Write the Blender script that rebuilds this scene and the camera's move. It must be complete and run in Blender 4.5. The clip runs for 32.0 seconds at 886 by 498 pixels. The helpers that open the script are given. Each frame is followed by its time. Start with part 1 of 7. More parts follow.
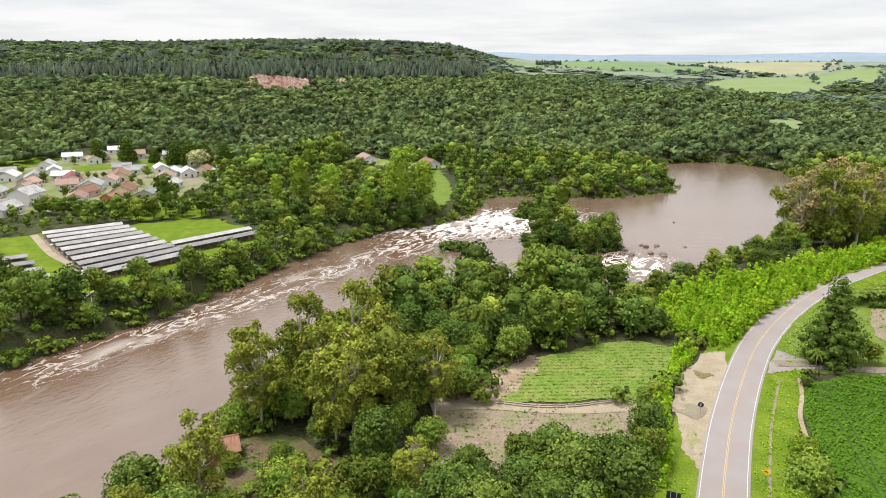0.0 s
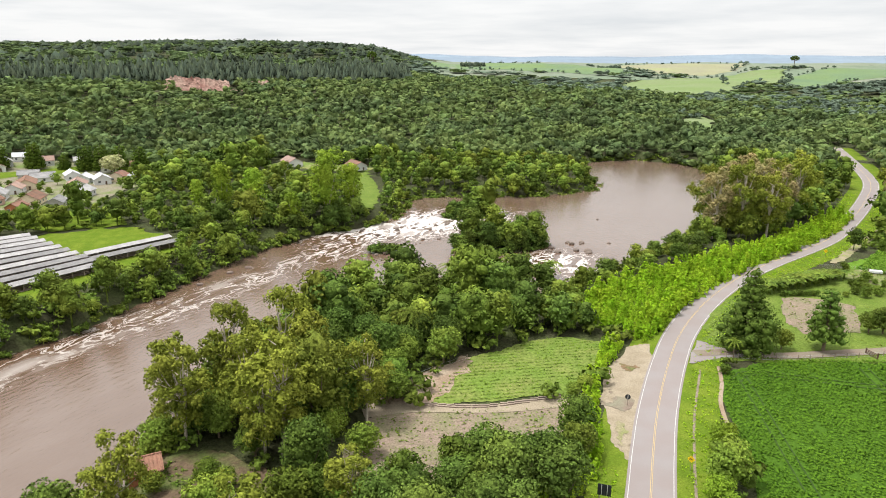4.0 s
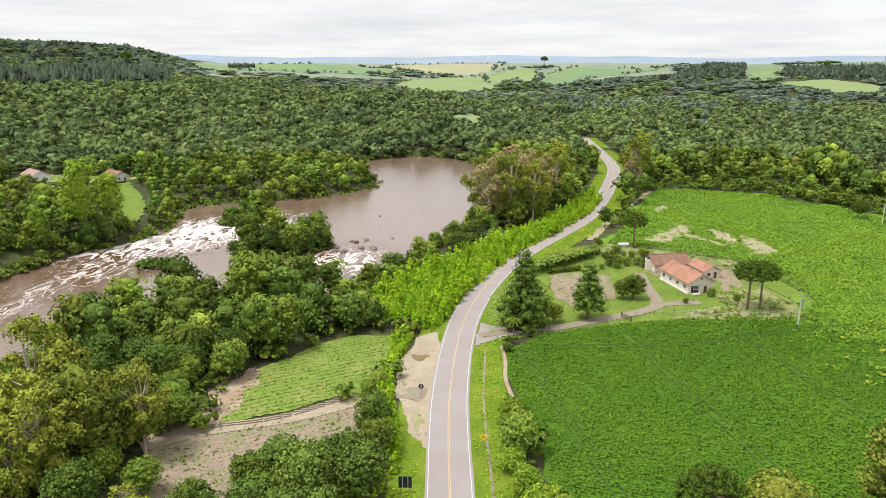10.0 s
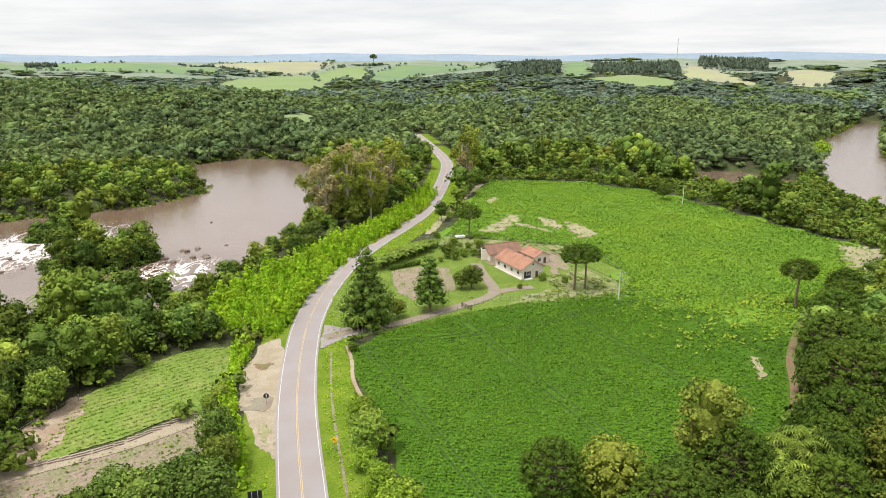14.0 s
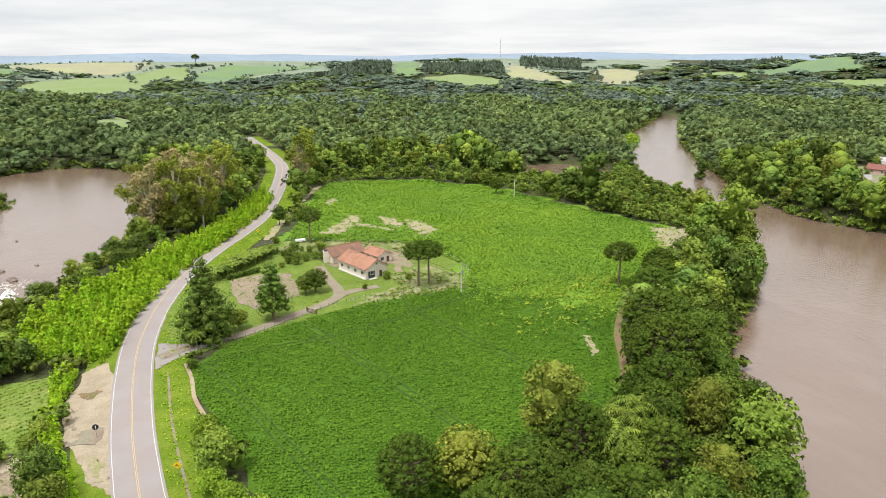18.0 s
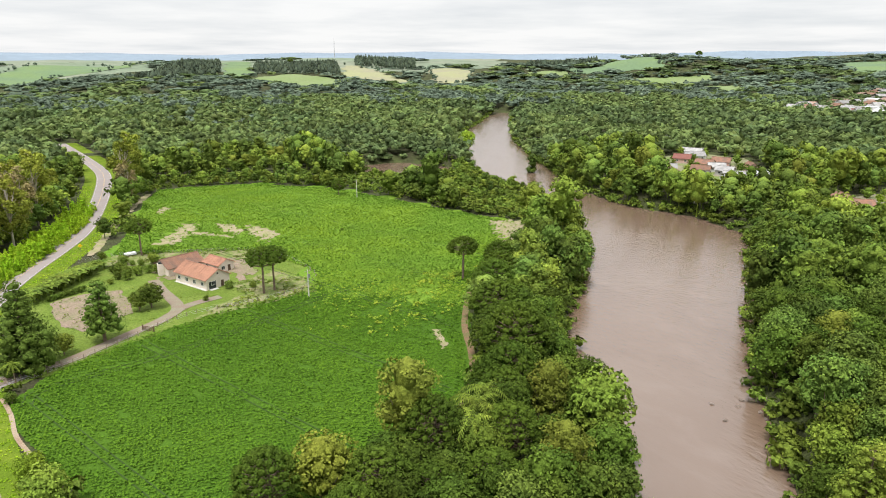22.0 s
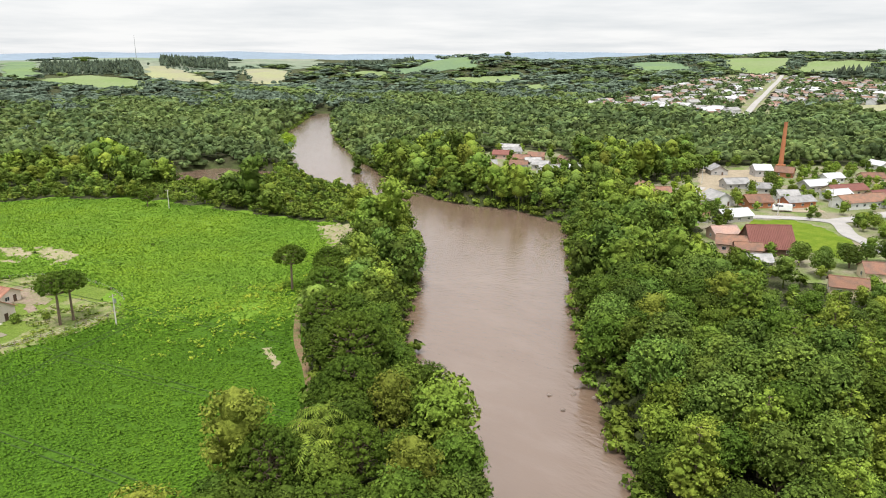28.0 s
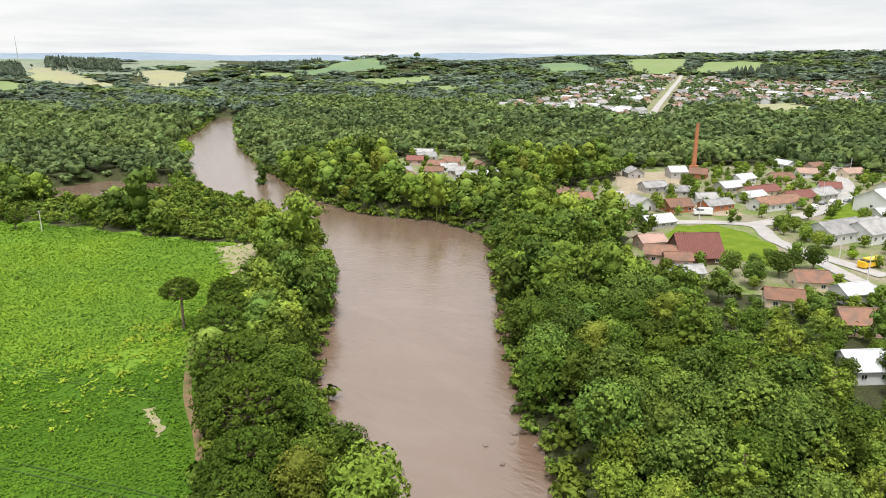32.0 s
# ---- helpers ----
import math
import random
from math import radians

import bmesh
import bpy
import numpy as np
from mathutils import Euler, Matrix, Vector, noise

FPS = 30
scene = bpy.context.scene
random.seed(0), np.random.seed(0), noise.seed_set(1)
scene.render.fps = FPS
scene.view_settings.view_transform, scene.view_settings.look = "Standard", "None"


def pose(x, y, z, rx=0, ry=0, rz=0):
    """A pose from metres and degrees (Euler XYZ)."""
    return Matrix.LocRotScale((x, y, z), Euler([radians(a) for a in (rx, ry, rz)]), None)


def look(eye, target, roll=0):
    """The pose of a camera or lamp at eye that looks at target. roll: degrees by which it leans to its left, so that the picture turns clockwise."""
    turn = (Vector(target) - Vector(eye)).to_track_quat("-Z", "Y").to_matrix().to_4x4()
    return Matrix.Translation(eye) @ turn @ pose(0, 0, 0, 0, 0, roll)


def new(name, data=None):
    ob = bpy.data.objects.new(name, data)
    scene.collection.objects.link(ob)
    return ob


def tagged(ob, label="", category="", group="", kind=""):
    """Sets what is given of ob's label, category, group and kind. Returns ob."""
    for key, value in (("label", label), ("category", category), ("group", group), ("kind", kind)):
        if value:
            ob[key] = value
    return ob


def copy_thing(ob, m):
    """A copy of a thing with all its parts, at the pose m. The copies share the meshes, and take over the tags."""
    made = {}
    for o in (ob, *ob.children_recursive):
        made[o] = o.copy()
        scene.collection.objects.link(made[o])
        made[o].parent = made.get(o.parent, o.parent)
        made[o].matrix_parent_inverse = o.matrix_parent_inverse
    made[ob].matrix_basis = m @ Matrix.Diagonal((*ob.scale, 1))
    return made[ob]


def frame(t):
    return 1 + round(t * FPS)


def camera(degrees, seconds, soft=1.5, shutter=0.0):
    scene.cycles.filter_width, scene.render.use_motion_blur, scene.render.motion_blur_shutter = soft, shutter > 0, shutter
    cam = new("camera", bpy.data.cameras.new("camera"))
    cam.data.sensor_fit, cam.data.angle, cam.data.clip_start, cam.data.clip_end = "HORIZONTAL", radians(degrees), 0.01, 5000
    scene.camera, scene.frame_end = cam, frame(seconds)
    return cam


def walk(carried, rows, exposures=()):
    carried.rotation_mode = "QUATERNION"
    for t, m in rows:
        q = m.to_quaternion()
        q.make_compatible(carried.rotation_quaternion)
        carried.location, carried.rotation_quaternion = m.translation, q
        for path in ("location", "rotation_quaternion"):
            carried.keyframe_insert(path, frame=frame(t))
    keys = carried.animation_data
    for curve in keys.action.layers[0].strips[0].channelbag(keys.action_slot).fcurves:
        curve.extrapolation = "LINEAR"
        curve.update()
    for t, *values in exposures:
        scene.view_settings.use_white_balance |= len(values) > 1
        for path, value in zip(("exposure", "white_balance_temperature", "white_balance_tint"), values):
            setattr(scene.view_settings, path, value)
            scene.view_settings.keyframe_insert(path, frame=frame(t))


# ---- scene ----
# Everything is in metres: the camera hangs about 63 m over the road's level (z = 0), +y is ahead along the road.
cam = camera(65.61, 32.0, soft=1.0)

# seconds, x, y, z, heading to the right of +y, pitch, roll
PATH = [
    (0, -0.8, -3.5, 64.1, -32.73, -15.57, 0.17),
    (1, -1.0, -3.5, 64.0, -31.64, -15.48, 0.20),
    (2, -1.0, -3.3, 64.0, -30.34, -15.45, 0.18),
    (3, -1.0, -2.9, 64.0, -28.86, -15.44, 0.15),
    (3.5, -1.0, -2.7, 64.0, -27.86, -15.44, 0.16),
    (5.5, -0.7, -1.8, 63.6, -22.60, -15.36, 0.11),
    (6, -0.6, -1.7, 63.6, -21.15, -15.38, 0.05),
    (7, -0.5, -1.3, 63.4, -18.20, -15.36, 0.01),
    (8, -0.5, -0.8, 63.2, -15.15, -15.33, 0.00),
    (9, -0.5, -0.4, 63.0, -11.91, -15.30, 0.10),
    (10, -0.5, 0.0, 62.9, -8.56, -15.31, 0.05),
    (11, -0.2, 0.2, 62.8, -5.22, -15.32, -0.05),
    (12, -0.1, 0.2, 62.8, -1.81, -15.36, -0.12),
    (13, 0.0, 0.0, 63.0, 1.63, -15.41, -0.11),
    (14, 0.1, 0.0, 63.0, 5.04, -15.48, -0.13),
    (14.5, 0.1, 0.0, 63.1, 6.78, -15.50, -0.16),
    (16.5, 0.1, 0.4, 63.0, 13.66, -15.53, -0.15),
    (17, 0.1, 0.5, 62.9, 15.34, -15.53, -0.18),
    (18, 0.2, 0.5, 62.8, 18.60, -15.50, -0.19),
    (19, 0.0, 0.4, 62.8, 21.96, -15.49, -0.13),
    (20, 0.0, 0.2, 62.9, 25.21, -15.51, -0.14),
    (21, -0.1, -0.2, 63.1, 28.49, -15.54, -0.13),
    (22, 0.0, -0.1, 63.2, 31.85, -15.58, -0.08),
    (23, 0.0, 0.0, 63.2, 35.18, -15.60, -0.05),
    (24, -0.1, 0.1, 63.3, 38.52, -15.60, 0.05),
    (25, -0.1, 0.5, 63.0, 41.83, -15.59, 0.11),
    (25.5, 0.1, 0.8, 62.9, 43.33, -15.58, 0.15),
    (27.5, 2.8, 4.0, 62.5, 46.25, -15.59, 0.07),
    (28, 4.2, 5.3, 62.6, 46.46, -15.56, 0.03),
    (29, 7.2, 8.4, 62.7, 47.96, -15.54, 0.00),
    (30, 10.9, 11.9, 62.8, 50.15, -15.53, 0.02),
    (31, 14.9, 15.5, 62.8, 52.24, -15.53, 0.12),
    (32, 19.1, 19.2, 63.0, 53.79, -15.49, 0.02),
]


def flown(x, y, z, heading, pitch, roll):
    h, p = radians(heading), radians(pitch)
    ahead = Vector((math.sin(h) * math.cos(p), math.cos(h) * math.cos(p), math.sin(p)))
    return look((x, y, z), Vector((x, y, z)) + 100 * ahead, roll)


walk(cam, [(t, flown(*row)) for t, *row in PATH])

# ---------------------------------------------------------------- sky and light
SUN_HEIGHT, SUN_TURN = radians(70), radians(-120)
scene.view_settings.exposure = 0.0
world = bpy.data.worlds.new("overcast_sky")
scene.world = world
world.use_nodes = True


def sky_nodes():
    """An overcast sky: a layer of soft grey cloud over the blue, brighter towards the zenith as a closed cloud cover is."""
    nt = world.node_tree
    nt.nodes.clear()
    N, L = nt.nodes.new, nt.links.new
    out, bg = N("ShaderNodeOutputWorld"), N("ShaderNodeBackground")
    sky = N("ShaderNodeTexSky")
    sky.sky_type, sky.sun_disc = "NISHITA", False
    sky.sun_elevation, sky.sun_rotation = SUN_HEIGHT, SUN_TURN
    dim = N("ShaderNodeMix")
    dim.data_type, dim.blend_type = "RGBA", "MULTIPLY"
    dim.inputs[0].default_value = 1
    L(sky.outputs[0], dim.inputs[6])
    dim.inputs[7].default_value = (0.1, 0.1, 0.1, 1)
    co, sep = N("ShaderNodeTexCoord"), N("ShaderNodeSeparateXYZ")
    L(co.outputs["Generated"], sep.inputs[0])
    # the cloud sheet seen in perspective: direction divided by its height
    lift = N("ShaderNodeMath")
    lift.operation = "ADD"
    L(sep.outputs[2], lift.inputs[0])
    lift.inputs[1].default_value = 0.07
    clampz = N("ShaderNodeMath")
    clampz.operation = "MAXIMUM"
    L(lift.outputs[0], clampz.inputs[0])
    clampz.inputs[1].default_value = 0.03
    flat = N("ShaderNodeVectorMath")
    flat.operation = "DIVIDE"
    L(co.outputs["Generated"], flat.inputs[0])
    L(clampz.outputs[0], flat.inputs[1])
    noise_tex = N("ShaderNodeTexNoise")
    L(flat.outputs[0], noise_tex.inputs["Vector"])
    noise_tex.inputs["Scale"].default_value = 0.55
    noise_tex.inputs["Detail"].default_value = 6
    noise_tex.inputs["Roughness"].default_value = 0.55
    ramp = N("ShaderNodeValToRGB")
    L(noise_tex.outputs[0], ramp.inputs[0])
    ramp.color_ramp.elements[0].position, ramp.color_ramp.elements[0].color = 0.30, (0.80, 0.825, 0.85, 1)
    ramp.color_ramp.elements[1].position, ramp.color_ramp.elements[1].color = 0.60, (1.0, 1.0, 1.0, 1)
    mix = N("ShaderNodeMix")
    mix.data_type = "RGBA"
    mix.inputs[0].default_value = 0.93
    L(dim.outputs[2], mix.inputs[6])
    L(ramp.outputs[0], mix.inputs[7])
    # zenith about two and a half times the horizon
    up = N("ShaderNodeMapRange")
    L(sep.outputs[2], up.inputs[0])
    up.inputs[1].default_value, up.inputs[2].default_value = 0.08, 1
    up.inputs[3].default_value, up.inputs[4].default_value = 1.0, SKY_ZENITH
    L(mix.outputs[2], bg.inputs[0])
    L(up.outputs[0], bg.inputs[1])
    L(bg.outputs[0], out.inputs[0])


SKY_ZENITH = 2.0
sky_nodes()
sun = new("sun", bpy.data.lights.new("sun", "SUN"))
sun.data.energy, sun.data.angle, sun.data.color = 4.4, radians(14), (1.0, 0.985, 0.955)
sun.matrix_world = look((math.sin(SUN_TURN) * 500, math.cos(SUN_TURN) * 500, 500 * math.tan(SUN_HEIGHT)), (0, 0, 0))


# ---------------------------------------------------------------- materials
def mat(name, base, rough=0.8, metal=0.0, var=0.25, scale=1.0, fine=8.0, bump=0.2, bump_scale=None, second=None, tint=0.0, spec=0.15):
    """A surface of base colour with mottling at a coarse and a fine scale (in 1/m) and a fine relief. second: a colour that
    shows in patches. tint: how much single pieces differ."""
    m = bpy.data.materials.new(name)
    m.use_nodes = True
    nt = m.node_tree
    N, L = nt.nodes.new, nt.links.new
    bsdf = nt.nodes["Principled BSDF"]
    co = N("ShaderNodeNewGeometry")
    coarse, grain = N("ShaderNodeTexNoise"), N("ShaderNodeTexNoise")
    for tex, s, d in ((coarse, scale, 4), (grain, fine, 3)):
        tex.inputs["Scale"].default_value = s
        tex.inputs["Detail"].default_value = d
        L(co.outputs["Position"], tex.inputs["Vector"])
    patch = N("ShaderNodeMix")
    patch.data_type = "RGBA"
    r = N("ShaderNodeMapRange")
    L(coarse.outputs[0], r.inputs[0])
    r.inputs[1].default_value, r.inputs[2].default_value = 0.4, 0.65
    L(r.outputs[0], patch.inputs[0])
    patch.inputs[6].default_value = (*base, 1)
    patch.inputs[7].default_value = (*(second or [min(1, c * (1 + var)) for c in base]), 1)
    hsv = N("ShaderNodeHueSaturation")
    L(patch.outputs[2], hsv.inputs["Color"])
    v = N("ShaderNodeMapRange")
    L(grain.outputs[0], v.inputs[0])
    v.inputs[1].default_value, v.inputs[2].default_value = 0.25, 0.75
    v.inputs[3].default_value, v.inputs[4].default_value = 1 - var, 1 + var
    value = v.outputs[0]
    if tint:
        tone, ob, isl = N("ShaderNodeAttribute"), N("ShaderNodeObjectInfo"), N("ShaderNodeNewGeometry")
        tone.attribute_name = "tone"
        add = N("ShaderNodeMath")
        L(tone.outputs["Fac"], add.inputs[0])
        L(ob.outputs["Random"], add.inputs[1])
        wrap = N("ShaderNodeMath")
        wrap.operation = "FRACT"
        L(add.outputs[0], wrap.inputs[0])
        per = N("ShaderNodeMapRange")
        L(wrap.outputs[0], per.inputs[0])
        per.inputs[3].default_value, per.inputs[4].default_value = 1 - tint, 1 + tint
        leaf = N("ShaderNodeMapRange")
        L(isl.outputs["Random Per Island"], leaf.inputs[0])
        leaf.inputs[3].default_value, leaf.inputs[4].default_value = 1 - tint * 0.8, 1 + tint * 0.8
        m1, m2 = N("ShaderNodeMath"), N("ShaderNodeMath")
        m1.operation = m2.operation = "MULTIPLY"
        L(per.outputs[0], m1.inputs[0])
        L(leaf.outputs[0], m1.inputs[1])
        L(m1.outputs[0], m2.inputs[0])
        L(value, m2.inputs[1])
        value = m2.outputs[0]
        hue = N("ShaderNodeMapRange")
        scramble = N("ShaderNodeMath")
        scramble.operation = "MULTIPLY"
        L(wrap.outputs[0], scramble.inputs[0])
        scramble.inputs[1].default_value = 7.31
        wrap2 = N("ShaderNodeMath")
        wrap2.operation = "FRACT"
        L(scramble.outputs[0], wrap2.inputs[0])
        L(wrap2.outputs[0], hue.inputs[0])
        hue.inputs[3].default_value, hue.inputs[4].default_value = 0.5 - 0.04 * tint, 0.5 + 0.006 * tint
        L(hue.outputs[0], hsv.inputs["Hue"])
    L(value, hsv.inputs["Value"])
    L(hsv.outputs[0], bsdf.inputs["Base Color"])
    bsdf.inputs["Roughness"].default_value = rough
    bsdf.inputs["Metallic"].default_value = metal
    bsdf.inputs["Specular IOR Level"].default_value = spec
    if bump:
        b, tex = N("ShaderNodeBump"), N("ShaderNodeTexNoise")
        tex.inputs["Scale"].default_value = bump_scale or fine
        tex.inputs["Detail"].default_value = 4
        L(co.outputs["Position"], tex.inputs["Vector"])
        L(tex.outputs[0], b.inputs["Height"])
        b.inputs["Strength"].default_value = bump
        b.inputs["Distance"].default_value = 1.0 / (bump_scale or fine)
        L(b.outputs[0], bsdf.inputs["Normal"])
    return m


def foliage(name, base, second, tint=0.3, glow=0.08):
    """Leaves: mottled, each leaf and each tree a little different, a part of the light passing through."""
    m = mat(name, base, 0.65, var=0.45, scale=0.15, fine=2.0, bump=0.8, bump_scale=1.6, second=second, tint=tint, spec=0.04)
    nt = m.node_tree
    bsdf = nt.nodes["Principled BSDF"]
    out = nt.nodes["Material Output"]
    tr, mixer = nt.nodes.new("ShaderNodeBsdfTranslucent"), nt.nodes.new("ShaderNodeMixShader")
    nt.links.new(bsdf.inputs["Base Color"].links[0].from_socket, tr.inputs[0])
    mixer.inputs[0].default_value = glow
    nt.links.new(bsdf.outputs[0], mixer.inputs[1])
    nt.links.new(tr.outputs[0], mixer.inputs[2])
    nt.links.new(mixer.outputs[0], out.inputs[0])
    return m


M_GROUND = mat("scrub_ground", (0.042, 0.042, 0.020), 0.95, var=0.4, scale=0.12, fine=1.5, bump=0.8, second=(0.058, 0.072, 0.024))
M_VERGE = mat("verge_grass", (0.092, 0.144, 0.013), 0.95, var=0.3, scale=0.2, fine=3, bump=0.6, second=(0.132, 0.176, 0.020), spec=0.04)
M_ASPHALT = mat("worn_asphalt", (0.232, 0.198, 0.186), 0.85, var=0.06, scale=0.15, fine=12, bump=0.15, second=(0.241, 0.216, 0.207))
M_WHITE_LINE = mat("road_paint_white", (0.47, 0.46, 0.44), 0.7, var=0.08, fine=4, bump=0)
M_YELLOW_LINE = mat("road_paint_yellow", (0.45, 0.33, 0.15), 0.7, var=0.1, fine=4, bump=0)
M_GRAVEL = mat("dry_gravel_verge", (0.252, 0.206, 0.143), 0.95, var=0.22, scale=0.25, fine=4, bump=0.4, second=(0.302, 0.252, 0.181))
M_DIRT = mat("bare_soil", (0.246, 0.178, 0.123), 0.95, var=0.25, scale=0.2, fine=3, bump=0.5, second=(0.306, 0.246, 0.178))
M_RED_SOIL = mat("red_soil", (0.185, 0.115, 0.070), 0.95, var=0.3, scale=0.5, fine=3, bump=0.5, second=(0.120, 0.125, 0.045))
M_CROP = mat("crop_leaves", (0.074, 0.156, 0.013), 0.8, var=0.2, scale=0.05, fine=0.9, bump=0.4, second=(0.092, 0.179, 0.014), tint=0.07, spec=0.04)
M_CROP_FAR = mat("far_crop_leaves", (0.134, 0.240, 0.027), 0.85, var=0.12, scale=0.03, fine=0.3, bump=0.4, second=(0.173, 0.274, 0.025), tint=0.04, spec=0.04)
M_SHRUB = foliage("young_shrub_leaves", (0.260, 0.442, 0.023), (0.353, 0.495, 0.034), 0.2, 0.45)
M_LEAF = foliage("broadleaf_leaves", (0.073, 0.123, 0.023), (0.104, 0.156, 0.026), 0.40)
M_LEAF_MID = foliage("mid_leaves", (0.093, 0.149, 0.023), (0.128, 0.176, 0.026), 0.38)
M_LEAF_LIGHT = foliage("light_leaves", (0.122, 0.185, 0.026), (0.168, 0.218, 0.031), 0.34)
M_LEAF_OLIVE = foliage("olive_leaves", (0.120, 0.148, 0.022), (0.154, 0.176, 0.027), 0.22)
M_LEAF_EUCA = foliage("eucalyptus_leaves", (0.167, 0.204, 0.027), (0.219, 0.243, 0.035), 0.24)
M_LEAF_DARK = foliage("dark_needle_leaves", (0.070, 0.118, 0.016), (0.093, 0.143, 0.018), 0.22, 0.25)
M_LEAF_BROWN = foliage("dry_olive_leaves", (0.252, 0.225, 0.095), (0.311, 0.249, 0.107), 0.2)
# Leaves of the far woods: some haze blue is mixed into both base colours.
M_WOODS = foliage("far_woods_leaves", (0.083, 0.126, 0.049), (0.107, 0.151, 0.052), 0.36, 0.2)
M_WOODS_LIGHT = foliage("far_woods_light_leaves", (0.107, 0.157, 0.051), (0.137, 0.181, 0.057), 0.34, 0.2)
M_PINES = foliage("plantation_needles", (0.044, 0.061, 0.042), (0.063, 0.082, 0.046), 0.34, 0.15)
M_BARK = mat("bark", (0.16, 0.12, 0.085), 0.95, var=0.3, fine=6, bump=0.6)
M_PALE_BARK = mat("pale_bark", (0.38, 0.33, 0.27), 0.9, var=0.25, fine=5, bump=0.4)
# Far pasture and ripe field: own tones, greyed in the colour for haze.
M_FIELD_FAR = mat("far_pasture", (0.165, 0.205, 0.090), 0.95, var=0.15, scale=0.01, fine=0.2, bump=0, second=(0.145, 0.20, 0.07))
M_FIELD_PALE = mat("far_ripe_field", (0.235, 0.225, 0.145), 0.95, var=0.15, scale=0.01, fine=0.2, bump=0, second=(0.25, 0.26, 0.13))
# Backdrop ridges: the blue of distant haze is their base colour.
M_RIDGE_HAZE = mat("hazed_far_ridge", (0.185, 0.230, 0.275), 1.0, var=0.08, scale=0.002, fine=0.02, bump=0)
M_ROCK = mat("river_rock", (0.14, 0.11, 0.09), 0.7, var=0.3, scale=0.6, fine=4, bump=0.6)
# The crop's green, darkened for the shade between and below the soy plants.
M_CROP_SHADE = mat("shaded_crop_green", (0.050, 0.106, 0.011), 0.9, var=0.25, scale=0.04, fine=2.0, bump=0.6, second=(0.060, 0.120, 0.012), spec=0.04)
M_CROP_LIGHT = mat("light_crop_leaves", (0.138, 0.218, 0.026), 0.8, var=0.25, scale=0.1, fine=3, bump=0.3, second=(0.112, 0.182, 0.022), tint=0.25, spec=0.04)
M_GUTTER = mat("muddy_gutter", (0.17, 0.14, 0.10), 0.95, var=0.3, scale=0.6, fine=4, bump=0.4)
# Field green with extra blue put in for the hazy distance.
M_FIELD_GREEN = mat("far_green_field", (0.115, 0.170, 0.088), 0.95, var=0.15, scale=0.01, fine=0.2, bump=0, second=(0.135, 0.195, 0.075))
M_CROP_BACK = mat("back_crop_leaves", (0.105, 0.193, 0.022), 0.9, var=0.22, scale=0.05, fine=1.2, bump=0.6, second=(0.132, 0.215, 0.024), spec=0.04)
M_LEAF_LIME = foliage("tall_bright_leaves", (0.177, 0.279, 0.026), (0.228, 0.312, 0.030), 0.26)
M_BLOSSOM = foliage("cream_blossom", (0.42, 0.43, 0.20), (0.50, 0.48, 0.26), 0.2)
# The farthest woods: leaf green shifted to blue in place of haze.
M_WOODS_HAZE = foliage("haze_blue_woods_leaves", (0.099, 0.137, 0.099), (0.127, 0.167, 0.110), 0.3, 0.2)
# High pasture, its green dulled towards grey-blue as haze would.
M_FIELD_PLAIN = mat("far_open_pasture", (0.140, 0.178, 0.118), 0.95, var=0.2, scale=0.004, fine=0.05, bump=0, second=(0.19, 0.205, 0.15))
M_CONIFER = foliage("soft_conifer_needles", (0.084, 0.142, 0.025), (0.107, 0.168, 0.028), 0.25)
M_LEAF_DEEP = foliage("deep_green_leaves", (0.048, 0.085, 0.012), (0.071, 0.112, 0.015), 0.42, 0.05)


# ---------------------------------------------------------------- the plan: banks, road and fields
RIVER_W = [(-190, -150), (-172, 0), (-162, 62), (-165, 80), (-161, 105), (-168, 143), (-173, 191), (-168, 221), (-157, 236), (-154, 256), (-168, 296),
           (-155, 308), (-131, 320), (-110, 334), (-92, 362), (-95, 385), (-112, 408), (-128, 440), (-118, 472),
           (-95, 492), (-60, 480), (-38, 440), (-30, 380), (-30, 310), (-38, 255), (-48, 222), (-62, 184), (-85, 172), (-105, 165), (-112, 132),
           (-108, 95), (-96, 65), (-88, 40), (-80, 0), (-90, -150)]
RIVER_E = [(-20, -150), (30, -30), (62, 10), (93, 47), (120, 72), (141, 90), (180, 116), (225, 148), (245, 165), (253, 198), (244, 228), (255, 272),
           (300, 360), (359, 463), (482, 632), (560, 720), (540, 740), (430, 620), (375, 560), (320, 480), (262, 390), (240, 350), (226, 310),
           (222, 280), (216, 250), (200, 215), (172, 176), (128, 136), (104, 110), (92, 86), (69, 52), (30, 8), (-20, -40), (-70, -150)]
POND = [(158, 362), (178, 412), (222, 412), (238, 372), (216, 334), (184, 332)]
ISLANDS = [(-95, 233, 19, 9, 35), (-127, 274, 12, 7, 40), (-132, 209, 6, 3, 30), (-149, 276, 3, 2, 0), (270, 331, 4, 2.4, 55)]
ROAD = [(-2, 0), (-7, 50), (-13.0, 90.1), (-15.2, 104.4), (-17.3, 120.8), (-18.9, 142.4), (-19.1, 163.8), (-16.3, 189.4), (-10.4, 215.2), (-1.8, 239.1),
        (8.0, 261.6), (16.9, 285.7), (25.4, 323.5), (32.9, 366.2), (39.4, 416.3), (40, 455), (36, 520), (30, 600)]
